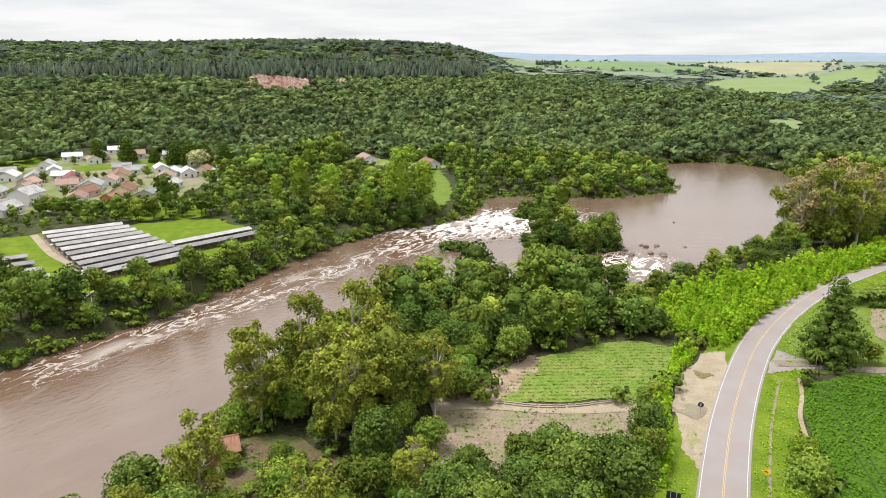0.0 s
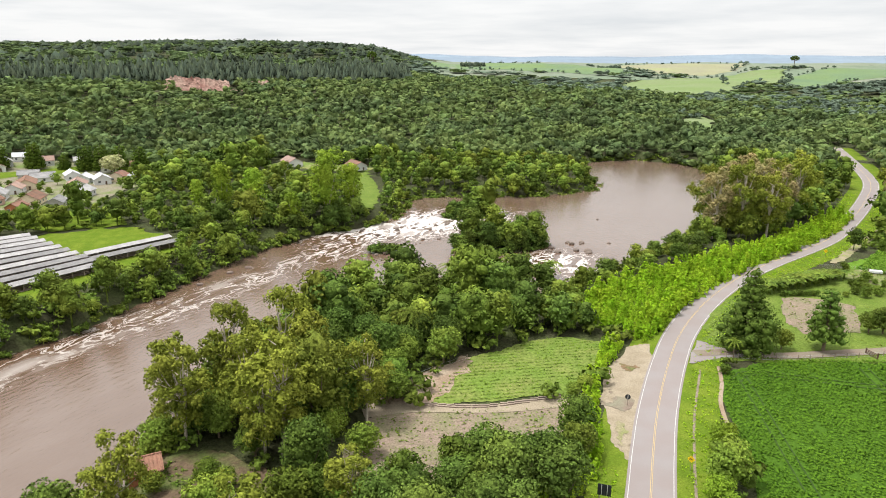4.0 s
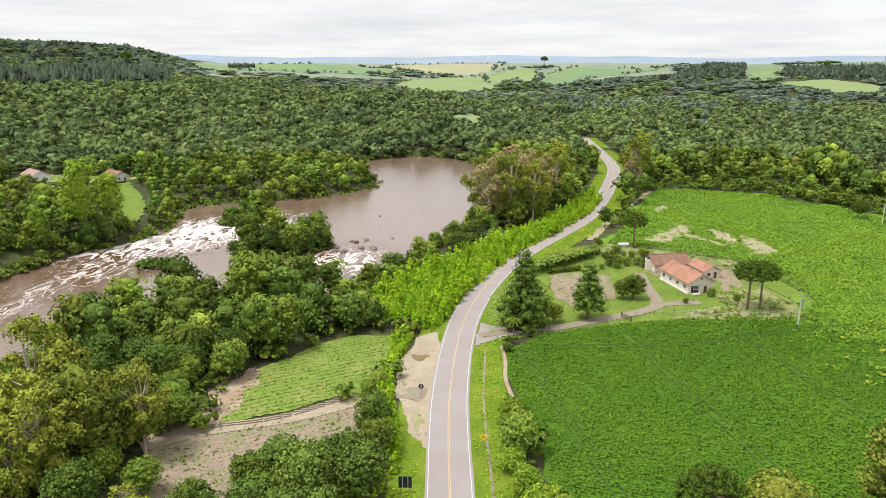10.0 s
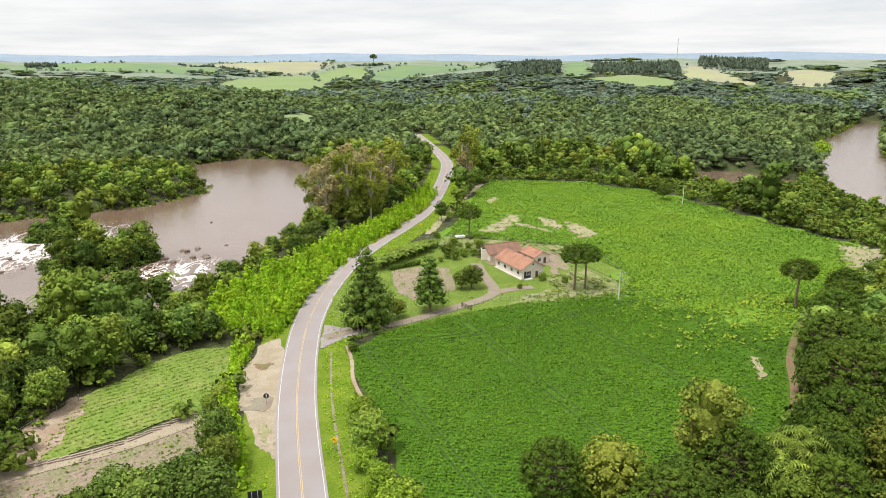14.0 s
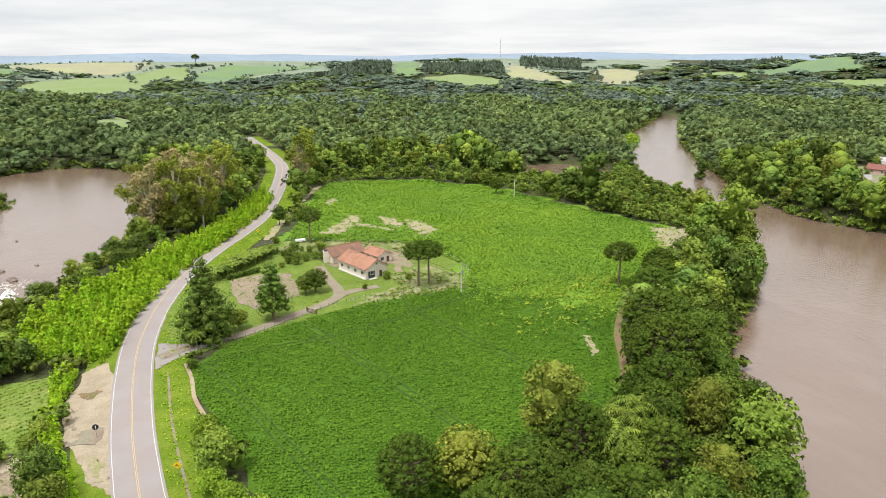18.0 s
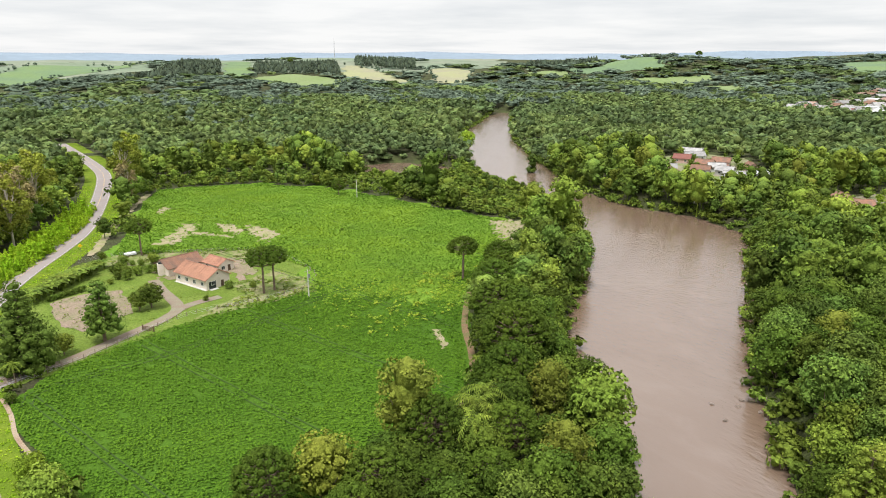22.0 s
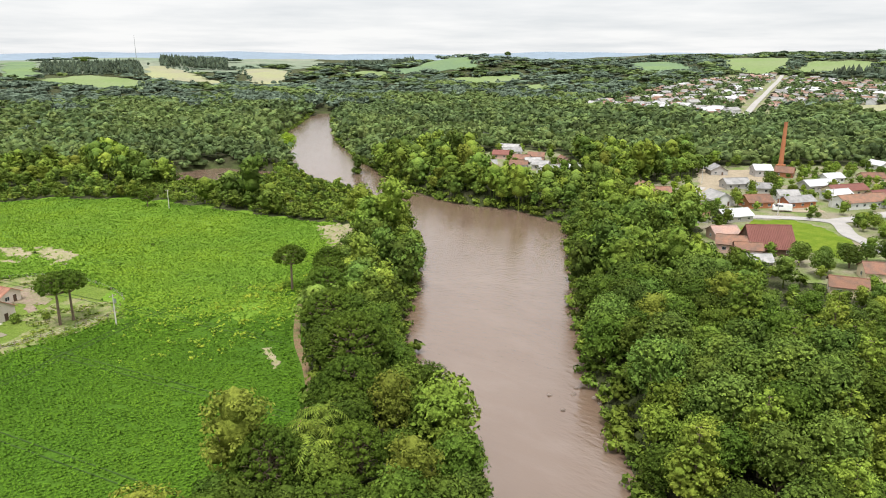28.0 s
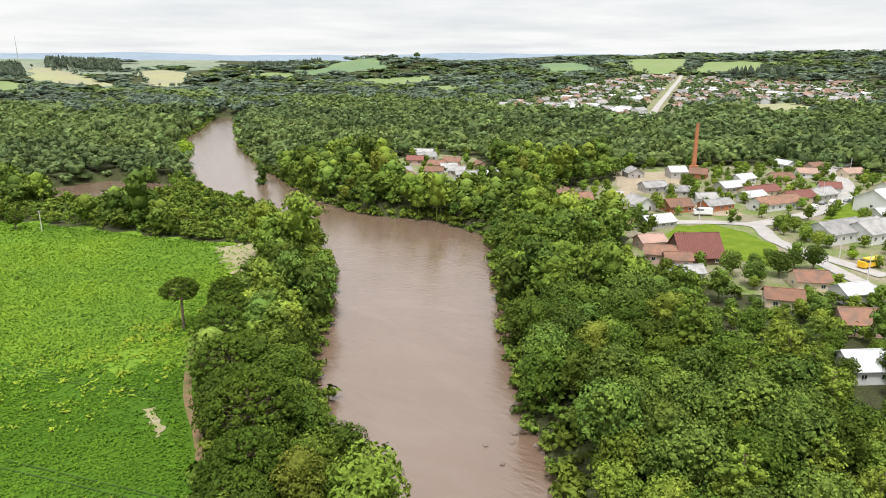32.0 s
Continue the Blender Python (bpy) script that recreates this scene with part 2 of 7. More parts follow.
SOY = [(-6.5, 130), (-8, 143), (0.8, 155), (18, 164.5), (37, 170.9), (64, 175.4), (72, 190), (66, 224), (22, 243), (30, 270), (37, 295), (46, 330), (57, 359),
       (80, 358), (102, 353), (134, 316), (154, 245), (166, 208), (152, 189), (110, 160), (90, 132), (76, 110), (64, 96), (50, 89), (36, 83), (22, 74), (8, 70), (4, 84), (0, 105)]
WATER_Z, POOL_Z = -5.6, -4.2


def area_distance(x, y, poly):
    """Distance to the outline of a closed polygon, negative inside."""
    x, y = np.asarray(x, float), np.asarray(y, float)
    best, inside = np.full(x.shape, 1e9), np.zeros(x.shape, bool)
    for (ax, ay), (bx, by) in zip(poly, poly[1:] + poly[:1]):
        dx, dy = bx - ax, by - ay
        k = np.clip(((x - ax) * dx + (y - ay) * dy) / (dx * dx + dy * dy), 0, 1)
        best = np.minimum(best, np.hypot(x - ax - k * dx, y - ay - k * dy))
        if ay != by:
            inside ^= ((ay > y) != (by > y)) & (x < (y - ay) * dx / dy + ax)
    return np.where(inside, -best, best)


def line_distance(x, y, line):
    x, y = np.asarray(x, float), np.asarray(y, float)
    best = np.full(x.shape, 1e9)
    for (ax, ay), (bx, by) in zip(line, line[1:]):
        dx, dy = bx - ax, by - ay
        k = np.clip(((x - ax) * dx + (y - ay) * dy) / (dx * dx + dy * dy), 0, 1)
        best = np.minimum(best, np.hypot(x - ax - k * dx, y - ay - k * dy))
    return best


def step(a, b, v):
    k = np.clip((v - a) / (b - a), 0, 1)
    return k * k * (3 - 2 * k)


def water_distance(x, y):
    d = np.minimum(np.minimum(area_distance(x, y, RIVER_W), area_distance(x, y, RIVER_E)), area_distance(x, y, POND))
    for cx, cy, a, b, turn in ISLANDS:
        c, s = math.cos(radians(turn)), math.sin(radians(turn))
        u, v = ((x - cx) * c + (y - cy) * s) / a, ((y - cy) * c - (x - cx) * s) / b
        d = np.maximum(d, (1 - np.hypot(u, v)) * b)
    return d


def waves(x, y, size, seed):
    """Smooth rolling of about -1 to 1, from a few crossing sines."""
    r = np.random.RandomState(seed)
    v = 0
    for n in range(5):
        a, k = r.uniform(0, 6.283), 6.283 / size * r.uniform(0.6, 1.7)
        v = v + np.sin((x * math.cos(a) + y * math.sin(a)) * k + r.uniform(0, 6.283))
    return v / 2.6


# hills: heading, range, half-width in degrees, half-depth, height
HILLS = [(16, 2350, 7, 330, 16), (27, 2300, 8, 380, 20), (50, 2050, 9, 350, 30), (72, 2000, 9, 500, 12), (84, 1700, 8, 500, 24)]


def land(x, y):
    """The height of the ground."""
    x, y = np.asarray(x, float), np.asarray(y, float)
    r, a = np.hypot(x, y), np.degrees(np.arctan2(x, y))
    z = 46 * step(1000, 2900, r) + waves(x, y, 1100, 3) * 5 * step(900, 2000, r) + waves(x, y, 260, 5) * 2.0 * step(450, 900, r)
    z = z + waves(x, y, 640, 12) * 8 * step(1000, 1350, r) * (1 - step(2500, 3000, r)) * step(-27, -20, a) * (1 - 0.75 * step(55, 60, a))
    # the long wooded plateau beyond the village, and its flank
    slope = np.interp(a, [-75, -31, -24, -14, -3], [1, 1, 0.95, 0.6, 0])
    crown = np.interp(a, [-75, -65, -48, -36, -32, -29, -26], [0.6, 0.74, 1, 0.9, 0.78, 0.3, 0])
    brow = 760 + 5.0 * np.abs(a + 48)
    z = z + 34 * slope * step(420, brow, r) * (1 - (1 - crown) * step(850, 1500, r)) + crown * (10 * step(brow, brow + 60, r) + 28 * step(brow + 60, 1400, r))
    # rising ground of the town
    z = z + 24 * step(52, 66, a) * step(650, 1700, r)
    for ha, hr, wa, wr, h in HILLS:
        z = z + h * np.exp(-((a - ha) / wa) ** 2 - ((r - hr) / wr) ** 2)
    d = water_distance(x, y)
    bank = -5.9 + 5.9 * step(0, 10, d)
    bank = np.where(d < 0, -5.9 - 2.5 * step(0, 6, -d), bank)
    isle = np.zeros_like(d)
    for cx, cy, ia, ib, turn in ISLANDS:
        isle = np.maximum(isle, (np.hypot(x - cx, y - cy) < ia + 3).astype(float))
    bank = np.where((isle > 0) & (d > 0), np.maximum(-5.2 + 2.0 * step(0, 5, d), -5.2), bank)
    near = 1 - step(950, 1150, r)
    return z + bank * near


# ---------------------------------------------------------------- mesh tools
class Shape:
    """Collects points and faces, and turns them into one mesh."""

    def __init__(self):
        self.v, self.f, self.n = [], [], 0

    def add(self, verts, faces):
        self.v.append(np.asarray(verts, float))
        self.f.append(np.asarray(faces, int) + self.n)
        self.n += len(verts)
        return self

    def mesh(self, name, material, smooth=False, tone=None, slots=None):
        me = bpy.data.meshes.new(name)
        v = np.concatenate(self.v)
        loops = np.concatenate([f.ravel() for f in self.f])
        sizes = np.concatenate([np.full(len(f), f.shape[1]) for f in self.f])
        me.vertices.add(len(v))
        me.vertices.foreach_set("co", v.ravel())
        me.loops.add(len(loops))
        me.loops.foreach_set("vertex_index", loops)
        me.polygons.add(len(sizes))
        me.polygons.foreach_set("loop_start", np.r_[0, np.cumsum(sizes)[:-1]])
        for one in material if isinstance(material, (list, tuple)) else [material]:
            me.materials.append(one)
        if slots is not None:
            me.polygons.foreach_set("material_index", slots)
        me.polygons.foreach_set("use_smooth", np.full(len(sizes), smooth))
        if tone is not None:
            me.attributes.new("tone", "FLOAT", "POINT").data.foreach_set("value", np.asarray(tone, float))
        me.update()
        me.validate()
        return me


def grid_faces(rows, cols):
    i = (np.arange(rows - 1)[:, None] * cols + np.arange(cols - 1)).ravel()
    return np.stack([i, i + 1, i + cols + 1, i + cols], -1)


def tube(path, radii, sides=6):
    """A tapered round limb along a path."""
    path, rings = np.asarray(path, float), []
    for n, p in enumerate(path):
        ahead = path[min(n + 1, len(path) - 1)] - path[max(n - 1, 0)]
        ahead = ahead / (np.linalg.norm(ahead) + 1e-9)
        side = np.cross(ahead, (0.31, 0.94, 0.1))
        side /= np.linalg.norm(side) + 1e-9
        other = np.cross(ahead, side)
        a = np.linspace(0, 2 * np.pi, sides, endpoint=False)[:, None]
        rings.append(p + radii[n] * (np.cos(a) * side + np.sin(a) * other))
    faces = [[n * sides + k, n * sides + (k + 1) % sides, (n + 1) * sides + (k + 1) % sides, (n + 1) * sides + k] for n in range(len(path) - 1) for k in range(sides)]
    return np.concatenate(rings), np.array(faces)


def ball(levels):
    bm = bmesh.new()
    bmesh.ops.create_icosphere(bm, subdivisions=levels, radius=1)
    v = np.array([p.co[:] for p in bm.verts])
    f = np.array([[p.index for p in face.verts] for face in bm.faces])
    bm.free()
    return v, f


BALL1, BALL2 = ball(1), ball(2)


def box_points(cx, cy, cz, sx, sy, sz):
    """A box by its centre and full sizes."""
    v = np.array([(x, y, z) for z in (-0.5, 0.5) for y in (-0.5, 0.5) for x in (-0.5, 0.5)]) * (sx, sy, sz) + (cx, cy, cz)
    return v, np.array([(0, 2, 3, 1), (4, 5, 7, 6), (0, 1, 5, 4), (2, 6, 7, 3), (0, 4, 6, 2), (1, 3, 7, 5)])


def part(name, shape, material, parent=None, label="", smooth=False):
    """One mesh object, under a thing or under a part of one."""
    ob = new(name, shape.mesh(name, material, smooth) if isinstance(shape, Shape) else shape)
    if parent:
        ob.parent = parent
    return tagged(ob, label)


def thing(name, label, category, group="", kind="", at=None):
    ob = tagged(new(name), label, category, group, kind)
    if at is not None:
        ob.matrix_world = at
    return ob


def height(x, y):
    return float(land(np.array([x], float), np.array([y], float))[0])


def ribbon(line, left, right, z, cols=3, spacing=2.0, lift=None):
    """A strip along a smooth line, from offset left to offset right (to the right is positive)."""
    pts = np.array(smooth_line(line, spacing))
    ahead = np.gradient(pts, axis=0)
    ahead /= np.linalg.norm(ahead, axis=1)[:, None]
    side = np.stack([ahead[:, 1], -ahead[:, 0]], -1)
    off = np.linspace(left, right, cols)
    xy = pts[:, None] + side[:, None] * off[None, :, None]
    zz = np.full(xy.shape[:2], float(z)) if lift is None else land(xy[..., 0], xy[..., 1]) + lift
    return Shape().add(np.concatenate([xy, zz[..., None]], -1).reshape(-1, 3), grid_faces(len(pts), cols)[:, ::-1])


def smooth_line(line, spacing):
    """A Catmull-Rom line through the given points."""
    p = [np.array(q, float) for q in line]
    p = [2 * p[0] - p[1], *p, 2 * p[-1] - p[-2]]
    out = []
    for a, b, c, d in zip(p, p[1:], p[2:], p[3:]):
        n = max(1, int(np.linalg.norm(c - b) / spacing))
        for k in np.arange(n) / n:
            out.append(0.5 * (2 * b + (c - a) * k + (2 * a - 5 * b + 4 * c - d) * k**2 + (3 * b - a - 3 * c + d) * k**3))
    return out + [p[-2]]


def sheet(poly, z, cell=2.0, lift=None, rough=0.0, seed=1, wobble=0.8, grain=9):
    """A patch of ground cover with the outline of a polygon: a grid whose rim is drawn onto the outline."""
    p = np.array(poly, float)
    nx, ny = [max(3, int(np.ptp(p[:, k]) / cell) + 3) for k in (0, 1)]
    gx, gy = np.meshgrid(np.linspace(p[:, 0].min() - cell, p[:, 0].max() + cell, nx), np.linspace(p[:, 1].min() - cell, p[:, 1].max() + cell, ny))
    x, y = gx.ravel(), gy.ravel()
    d = area_distance(x, y, [tuple(q) for q in poly]) + wobble * waves(x, y, grain, seed)
    faces = grid_faces(ny, nx)
    keep = (d[faces] < 0).sum(1) >= 2
    faces = faces[keep]
    used = np.unique(faces)
    back = np.full(len(x), -1)
    back[used] = np.arange(len(used))
    # slide outer points towards the outline
    xs, ys, ds = x[used].copy(), y[used].copy(), d[used]
    e = 0.05
    gxd = (area_distance(xs + e, ys, list(poly)) - area_distance(xs - e, ys, list(poly))) / (2 * e)
    gyd = (area_distance(xs, ys + e, list(poly)) - area_distance(xs, ys - e, list(poly))) / (2 * e)
    out = ds > 0
    xs[out] -= (gxd * ds)[out]
    ys[out] -= (gyd * ds)[out]
    zz = (np.full(len(xs), float(z)) if lift is None else land(xs, ys) + lift) + rough * np.random.RandomState(seed).uniform(-1, 1, len(xs))
    return Shape().add(np.stack([xs, ys, zz], -1), back[faces])


# ---------------------------------------------------------------- ground, water, road
def build_ground():
    a = np.radians(np.r_[np.arange(-74, 95, 0.6), np.arange(97, 286, 6.0)])
    r = np.r_[0.5, np.geomspace(12, 4880, 310)]
    x, y = np.sin(a)[None] * r[:, None], np.cos(a)[None] * r[:, None]
    z = land(x, y)
    cols = len(a) + 1
    v = np.stack([x, y, z], -1)
    v = np.concatenate([v, v[:, :1]], 1)
    me = Shape().add(v.reshape(-1, 3), grid_faces(len(r), cols)[:, ::-1]).mesh("ground", M_GROUND, True)
    tagged(new("ground", me), "green rolling ground with grass and low scrub", "ground", kind="structure")


def water_material():
    m = bpy.data.materials.new("muddy_river_water")
    m.use_nodes = True
    nt = m.node_tree
    N, L = nt.nodes.new, nt.links.new
    bsdf = nt.nodes["Principled BSDF"]
    geo, rapid = N("ShaderNodeNewGeometry"), N("ShaderNodeAttribute")
    rapid.attribute_name = "rapid"
    turn = N("ShaderNodeMapping")
    turn.inputs["Rotation"].default_value = (0, 0, radians(18))
    turn.inputs["Scale"].default_value = (1, 0.4, 1)
    L(geo.outputs["Position"], turn.inputs["Vector"])
    tex = N("ShaderNodeTexNoise")
    tex.inputs["Scale"].default_value, tex.inputs["Detail"].default_value, tex.inputs["Roughness"].default_value = 0.24, 7, 0.6
    tex.inputs["Distortion"].default_value = 0.9
    L(turn.outputs[0], tex.inputs["Vector"])
    # thin lacing lines where the noise crosses its middle, broad white where the water breaks
    off, ab, line, add = [N("ShaderNodeMath") for n in range(4)]
    off.operation, ab.operation, line.operation = "SUBTRACT", "ABSOLUTE", "MULTIPLY_ADD"
    L(tex.outputs[0], off.inputs[0])
    off.inputs[1].default_value = 0.5
    L(off.outputs[0], ab.inputs[0])
    L(ab.outputs[0], line.inputs[0])
    line.inputs[1].default_value, line.inputs[2].default_value = -3.4, 0.72
    L(line.outputs[0], add.inputs[0])
    L(rapid.outputs["Fac"], add.inputs[1])
    foam = N("ShaderNodeMapRange")
    L(add.outputs[0], foam.inputs[0])
    foam.inputs[1].default_value, foam.inputs[2].default_value = 0.86, 1.0
    mud = N("ShaderNodeTexNoise")
    mud.inputs["Scale"].default_value, mud.inputs["Detail"].default_value = 0.035, 4
    L(geo.outputs["Position"], mud.inputs["Vector"])
    mudmix = N("ShaderNodeMix")
    mudmix.data_type = "RGBA"
    L(mud.outputs[0], mudmix.inputs[0])
    mudmix.inputs[6].default_value, mudmix.inputs[7].default_value = (0.118, 0.072, 0.047, 1), (0.160, 0.112, 0.083, 1)
    # pale streaks drawn out along the current
    streak, veil, pale = N("ShaderNodeTexNoise"), N("ShaderNodeMapRange"), N("ShaderNodeMix")
    streak.inputs["Scale"].default_value, streak.inputs["Detail"].default_value, streak.inputs["Distortion"].default_value = 0.13, 8, 0.8
    L(turn.outputs[0], streak.inputs["Vector"])
    L(streak.outputs[0], veil.inputs[0])
    veil.inputs[1].default_value, veil.inputs[2].default_value, veil.inputs[4].default_value = 0.45, 0.75, 0.12
    pale.data_type = "RGBA"
    L(veil.outputs[0], pale.inputs[0])
    L(mudmix.outputs[2], pale.inputs[6])
    pale.inputs[7].default_value = (0.26, 0.21, 0.18, 1)
    col = N("ShaderNodeMix")
    col.data_type = "RGBA"
    # broad soft white where the water falls
    wide, broad, soft, top = N("ShaderNodeTexNoise"), N("ShaderNodeMath"), N("ShaderNodeMapRange"), N("ShaderNodeMath")
    wide.inputs["Scale"].default_value, wide.inputs["Detail"].default_value = 0.11, 4
    L(turn.outputs[0], wide.inputs["Vector"])
    broad.operation, top.operation = "MULTIPLY_ADD", "MAXIMUM"
    L(wide.outputs[0], broad.inputs[0])
    broad.inputs[1].default_value = 0.9
    L(rapid.outputs["Fac"], broad.inputs[2])
    L(broad.outputs[0], soft.inputs[0])
    soft.inputs[1].default_value, soft.inputs[2].default_value, soft.inputs[4].default_value = 0.74, 1.16, 0.8
    L(foam.outputs[0], top.inputs[0])
    L(soft.outputs[0], top.inputs[1])
    L(top.outputs[0], col.inputs[0])
    churn, brown = N("ShaderNodeMapRange"), N("ShaderNodeMix")
    L(rapid.outputs["Fac"], churn.inputs[0])
    churn.inputs[1].default_value, churn.inputs[2].default_value = 0.05, 0.3
    brown.data_type = "RGBA"
    L(churn.outputs[0], brown.inputs[0])
    L(pale.outputs[2], brown.inputs[6])
    brown.inputs[7].default_value = (0.105, 0.058, 0.034, 1)
    L(brown.outputs[2], col.inputs[6])
    col.inputs[7].default_value = (0.60, 0.555, 0.51, 1)
    L(col.outputs[2], bsdf.inputs["Base Color"])
    rough = N("ShaderNodeMapRange")
    L(top.outputs[0], rough.inputs[0])
    rough.inputs[3].default_value, rough.inputs[4].default_value = 0.16, 0.9
    L(rough.outputs[0], bsdf.inputs["Roughness"])
    bsdf.inputs["IOR"].default_value = 1.5
    bsdf.inputs["Specular IOR Level"].default_value = 1.0
    rip = N("ShaderNodeTexNoise")
    rip.inputs["Scale"].default_value, rip.inputs["Detail"].default_value = 0.9, 5
    L(turn.outputs[0], rip.inputs["Vector"])
    size = N("ShaderNodeMapRange")
    L(rapid.outputs["Fac"], size.inputs[0])
    size.inputs[1].default_value, size.inputs[2].default_value = 0.0, 0.5
    size.inputs[3].default_value, size.inputs[4].default_value = 0.34, 0.6
    b = N("ShaderNodeBump")
    L(rip.outputs[0], b.inputs["Height"])
    L(size.outputs[0], b.inputs["Strength"])
    b.inputs["Distance"].default_value = 0.5
    L(b.outputs[0], bsdf.inputs["Normal"])
    return m


def build_water():
    m = water_material()
    for name, poly, label in (("river_west", RIVER_W, "wide brown river with white rapids and a calm pool"), ("river_east", RIVER_E, "calm wide muddy brown river between wooded banks"),
                              ("pond_water", POND, "small muddy brown backwater")):
        p = np.array(poly, float)
        cell = 2.5
        gx, gy = np.meshgrid(np.arange(p[:, 0].min() - 8, p[:, 0].max() + 8, cell), np.arange(p[:, 1].min() - 8, p[:, 1].max() + 8, cell))
        x, y = gx.ravel(), gy.ravel()
        d = area_distance(x, y, poly)
        rapid, z = np.zeros(len(x)), np.full(len(x), WATER_Z)
        if name == "river_west":
            z = np.where(x < -75, WATER_Z + (POOL_Z - WATER_Z) * step(196, 300, y + 0.3 * (x + 150)), WATER_Z + (POOL_Z - WATER_Z) * step(150, 215, y))
            fall = np.exp(-(((x + 142) * 0.75 - (y - 250) * 0.4) / 27) ** 2 - ((y - 250) / 52) ** 2)
            arm = 0.42 * np.exp(-((x + 70) / 28) ** 2 - ((y - 220) / 27) ** 2)
            run = 0.25 * np.exp(-((x + 153 - 0.05 * (y - 150)) / 16) ** 2) * (1 - step(205, 240, y)) * step(30, 70, y)
            apron = 0.33 * np.exp(-((x + 150) / 22) ** 2 - ((y - 205) / 34) ** 2)
            rapid = np.maximum(np.maximum(0.43 * fall, 0.8 * arm), np.maximum(run, 0.9 * apron))
        f = grid_faces(*gx.shape)
        f = f[(d[f] < 7).any(1)]
        used = np.unique(f)
        back = np.full(len(x), -1)
        back[used] = np.arange(len(used))
        me = Shape().add(np.stack([x, y, z], -1)[used], back[f]).mesh(name, m, True)
        me.attributes.new("rapid", "FLOAT", "POINT").data.foreach_set("value", rapid[used])
        tagged(new(name, me), label, "river" if "river" in name else "water", kind="structure")


def build_road():
    road = tagged(new("road", ribbon(ROAD, -3.8, 3.8, 0.12, 5).mesh("road", M_ASPHALT)), "two-lane worn grey asphalt country road", "road", kind="structure")
    for name, off, w, m, label in (("edge_line", -3.35, 0.10, M_WHITE_LINE, "solid white edge line"), ("edge_line", 3.35, 0.10, M_WHITE_LINE, "solid white edge line"),
                                   ("centre_line", -0.12, 0.08, M_YELLOW_LINE, "yellow centre line"), ("centre_line", 0.12, 0.08, M_YELLOW_LINE, "yellow centre line")):
        part(name, ribbon(ROAD, off - w / 2, off + w / 2, 0.15, 2), m, road, label)
    for name, left, right, y0, label in (("verge_west", -9.5, -3.8, 0, "bright mown grass verge beside the road"), ("verge_east", 3.8, 11, 0, "bright mown grass verge beside the road")):
        tagged(new(name, ribbon(ROAD, left, right, 0.06, 4).mesh(name, M_VERGE)), label, "grass", kind="structure")


build_ground()
build_water()
build_road()


# ---------------------------------------------------------------- trees
def unit(v):
    return v / (np.linalg.norm(v, axis=-1, keepdims=True) + 1e-9)


def leaf_quads(centres, normals, sizes, rng, slim=0.62):
    """One four-sided leaf spray a centre, standing across its normal."""
    n = unit(normals)
    a = unit(np.cross(n, rng.normal(size=n.shape)))
    b = np.cross(n, a)
    s = sizes[:, None]
    sag = -0.18 * s * np.array([0, 0, 1])
    v = np.stack([centres - a * s + sag, centres - b * s * slim + n * s * 0.1, centres + a * s + sag, centres + b * s * slim + n * s * 0.1], 1).reshape(-1, 3)
    return v, np.arange(len(v)).reshape(-1, 4)


def lobes_crown(shape, lobes, leaves, leaf, rng, core=0.80, base=BALL1, droop=0.0):
    """A crown of rounded lobes (x, y, z, radius): a rough dark heart in each and leaf sprays all over its skin."""
    lobes = np.asarray(lobes, float)
    bv, bf = base
    for x, y, z, r in lobes:
        shape.add(bv * r * core * rng.uniform(0.7, 1.2, (len(bv), 1)) * (1, 1, 0.85) + (x, y, z), bf)
    share = lobes[:, 3] ** 2 / (lobes[:, 3] ** 2).sum()
    which = rng.choice(len(lobes), int(leaves * 1.6), p=share)
    d = unit(rng.normal(size=(len(which), 3)))
    d[:, 2] = np.where(d[:, 2] < -0.35, -d[:, 2], d[:, 2])
    p = lobes[which, :3] + d * lobes[which, 3:] * rng.uniform(0.78, 1.12, (len(which), 1)) * (1, 1, 0.88)
    gap = np.linalg.norm(p[:, None] - lobes[None, :, :3], axis=2) / lobes[None, :, 3]
    gap[np.arange(len(p)), which] = 9
    ok = gap.min(1) > 0.74
    p, d = p[ok][:leaves], d[ok][:leaves]
    p[:, 2] -= droop * rng.uniform(0, 1, len(p))
    n = d + rng.normal(size=d.shape) * 0.55 + (0, 0, 0.35)
    shape.add(*leaf_quads(p, n, leaf * rng.uniform(0.65, 1.3, len(p)), rng))


def rounded_lobes(rng, h, trunk, w, count, size=0.19):
    """Small lobes over an uneven egg of width w between the heights trunk and h, with gaps between them."""
    mid, half, out = (h + trunk) / 2, (h - trunk) / 2, []
    lean = rng.uniform(-0.12, 0.12, 2) * w
    bulge = rng.uniform(0.75, 1.15, 5)
    for n in range(count):
        a, u = n * 2.39996 + rng.uniform(-0.3, 0.3), -0.85 + 1.75 * (n + rng.uniform(0, 1)) / count
        k = math.sqrt(max(0.06, 1 - min(1, abs(u)) ** 2.2)) * rng.uniform(0.62, 0.98) * bulge[int(a * 5 / 6.2832) % 5]
        r = w * size * rng.uniform(0.65, 1.25)
        out.append((math.cos(a) * k * (w / 2 - r * 0.6) + lean[0] * u, math.sin(a) * k * (w / 2 - r * 0.6) + lean[1] * u, mid + u * (half - r * 0.5), r))
    return out


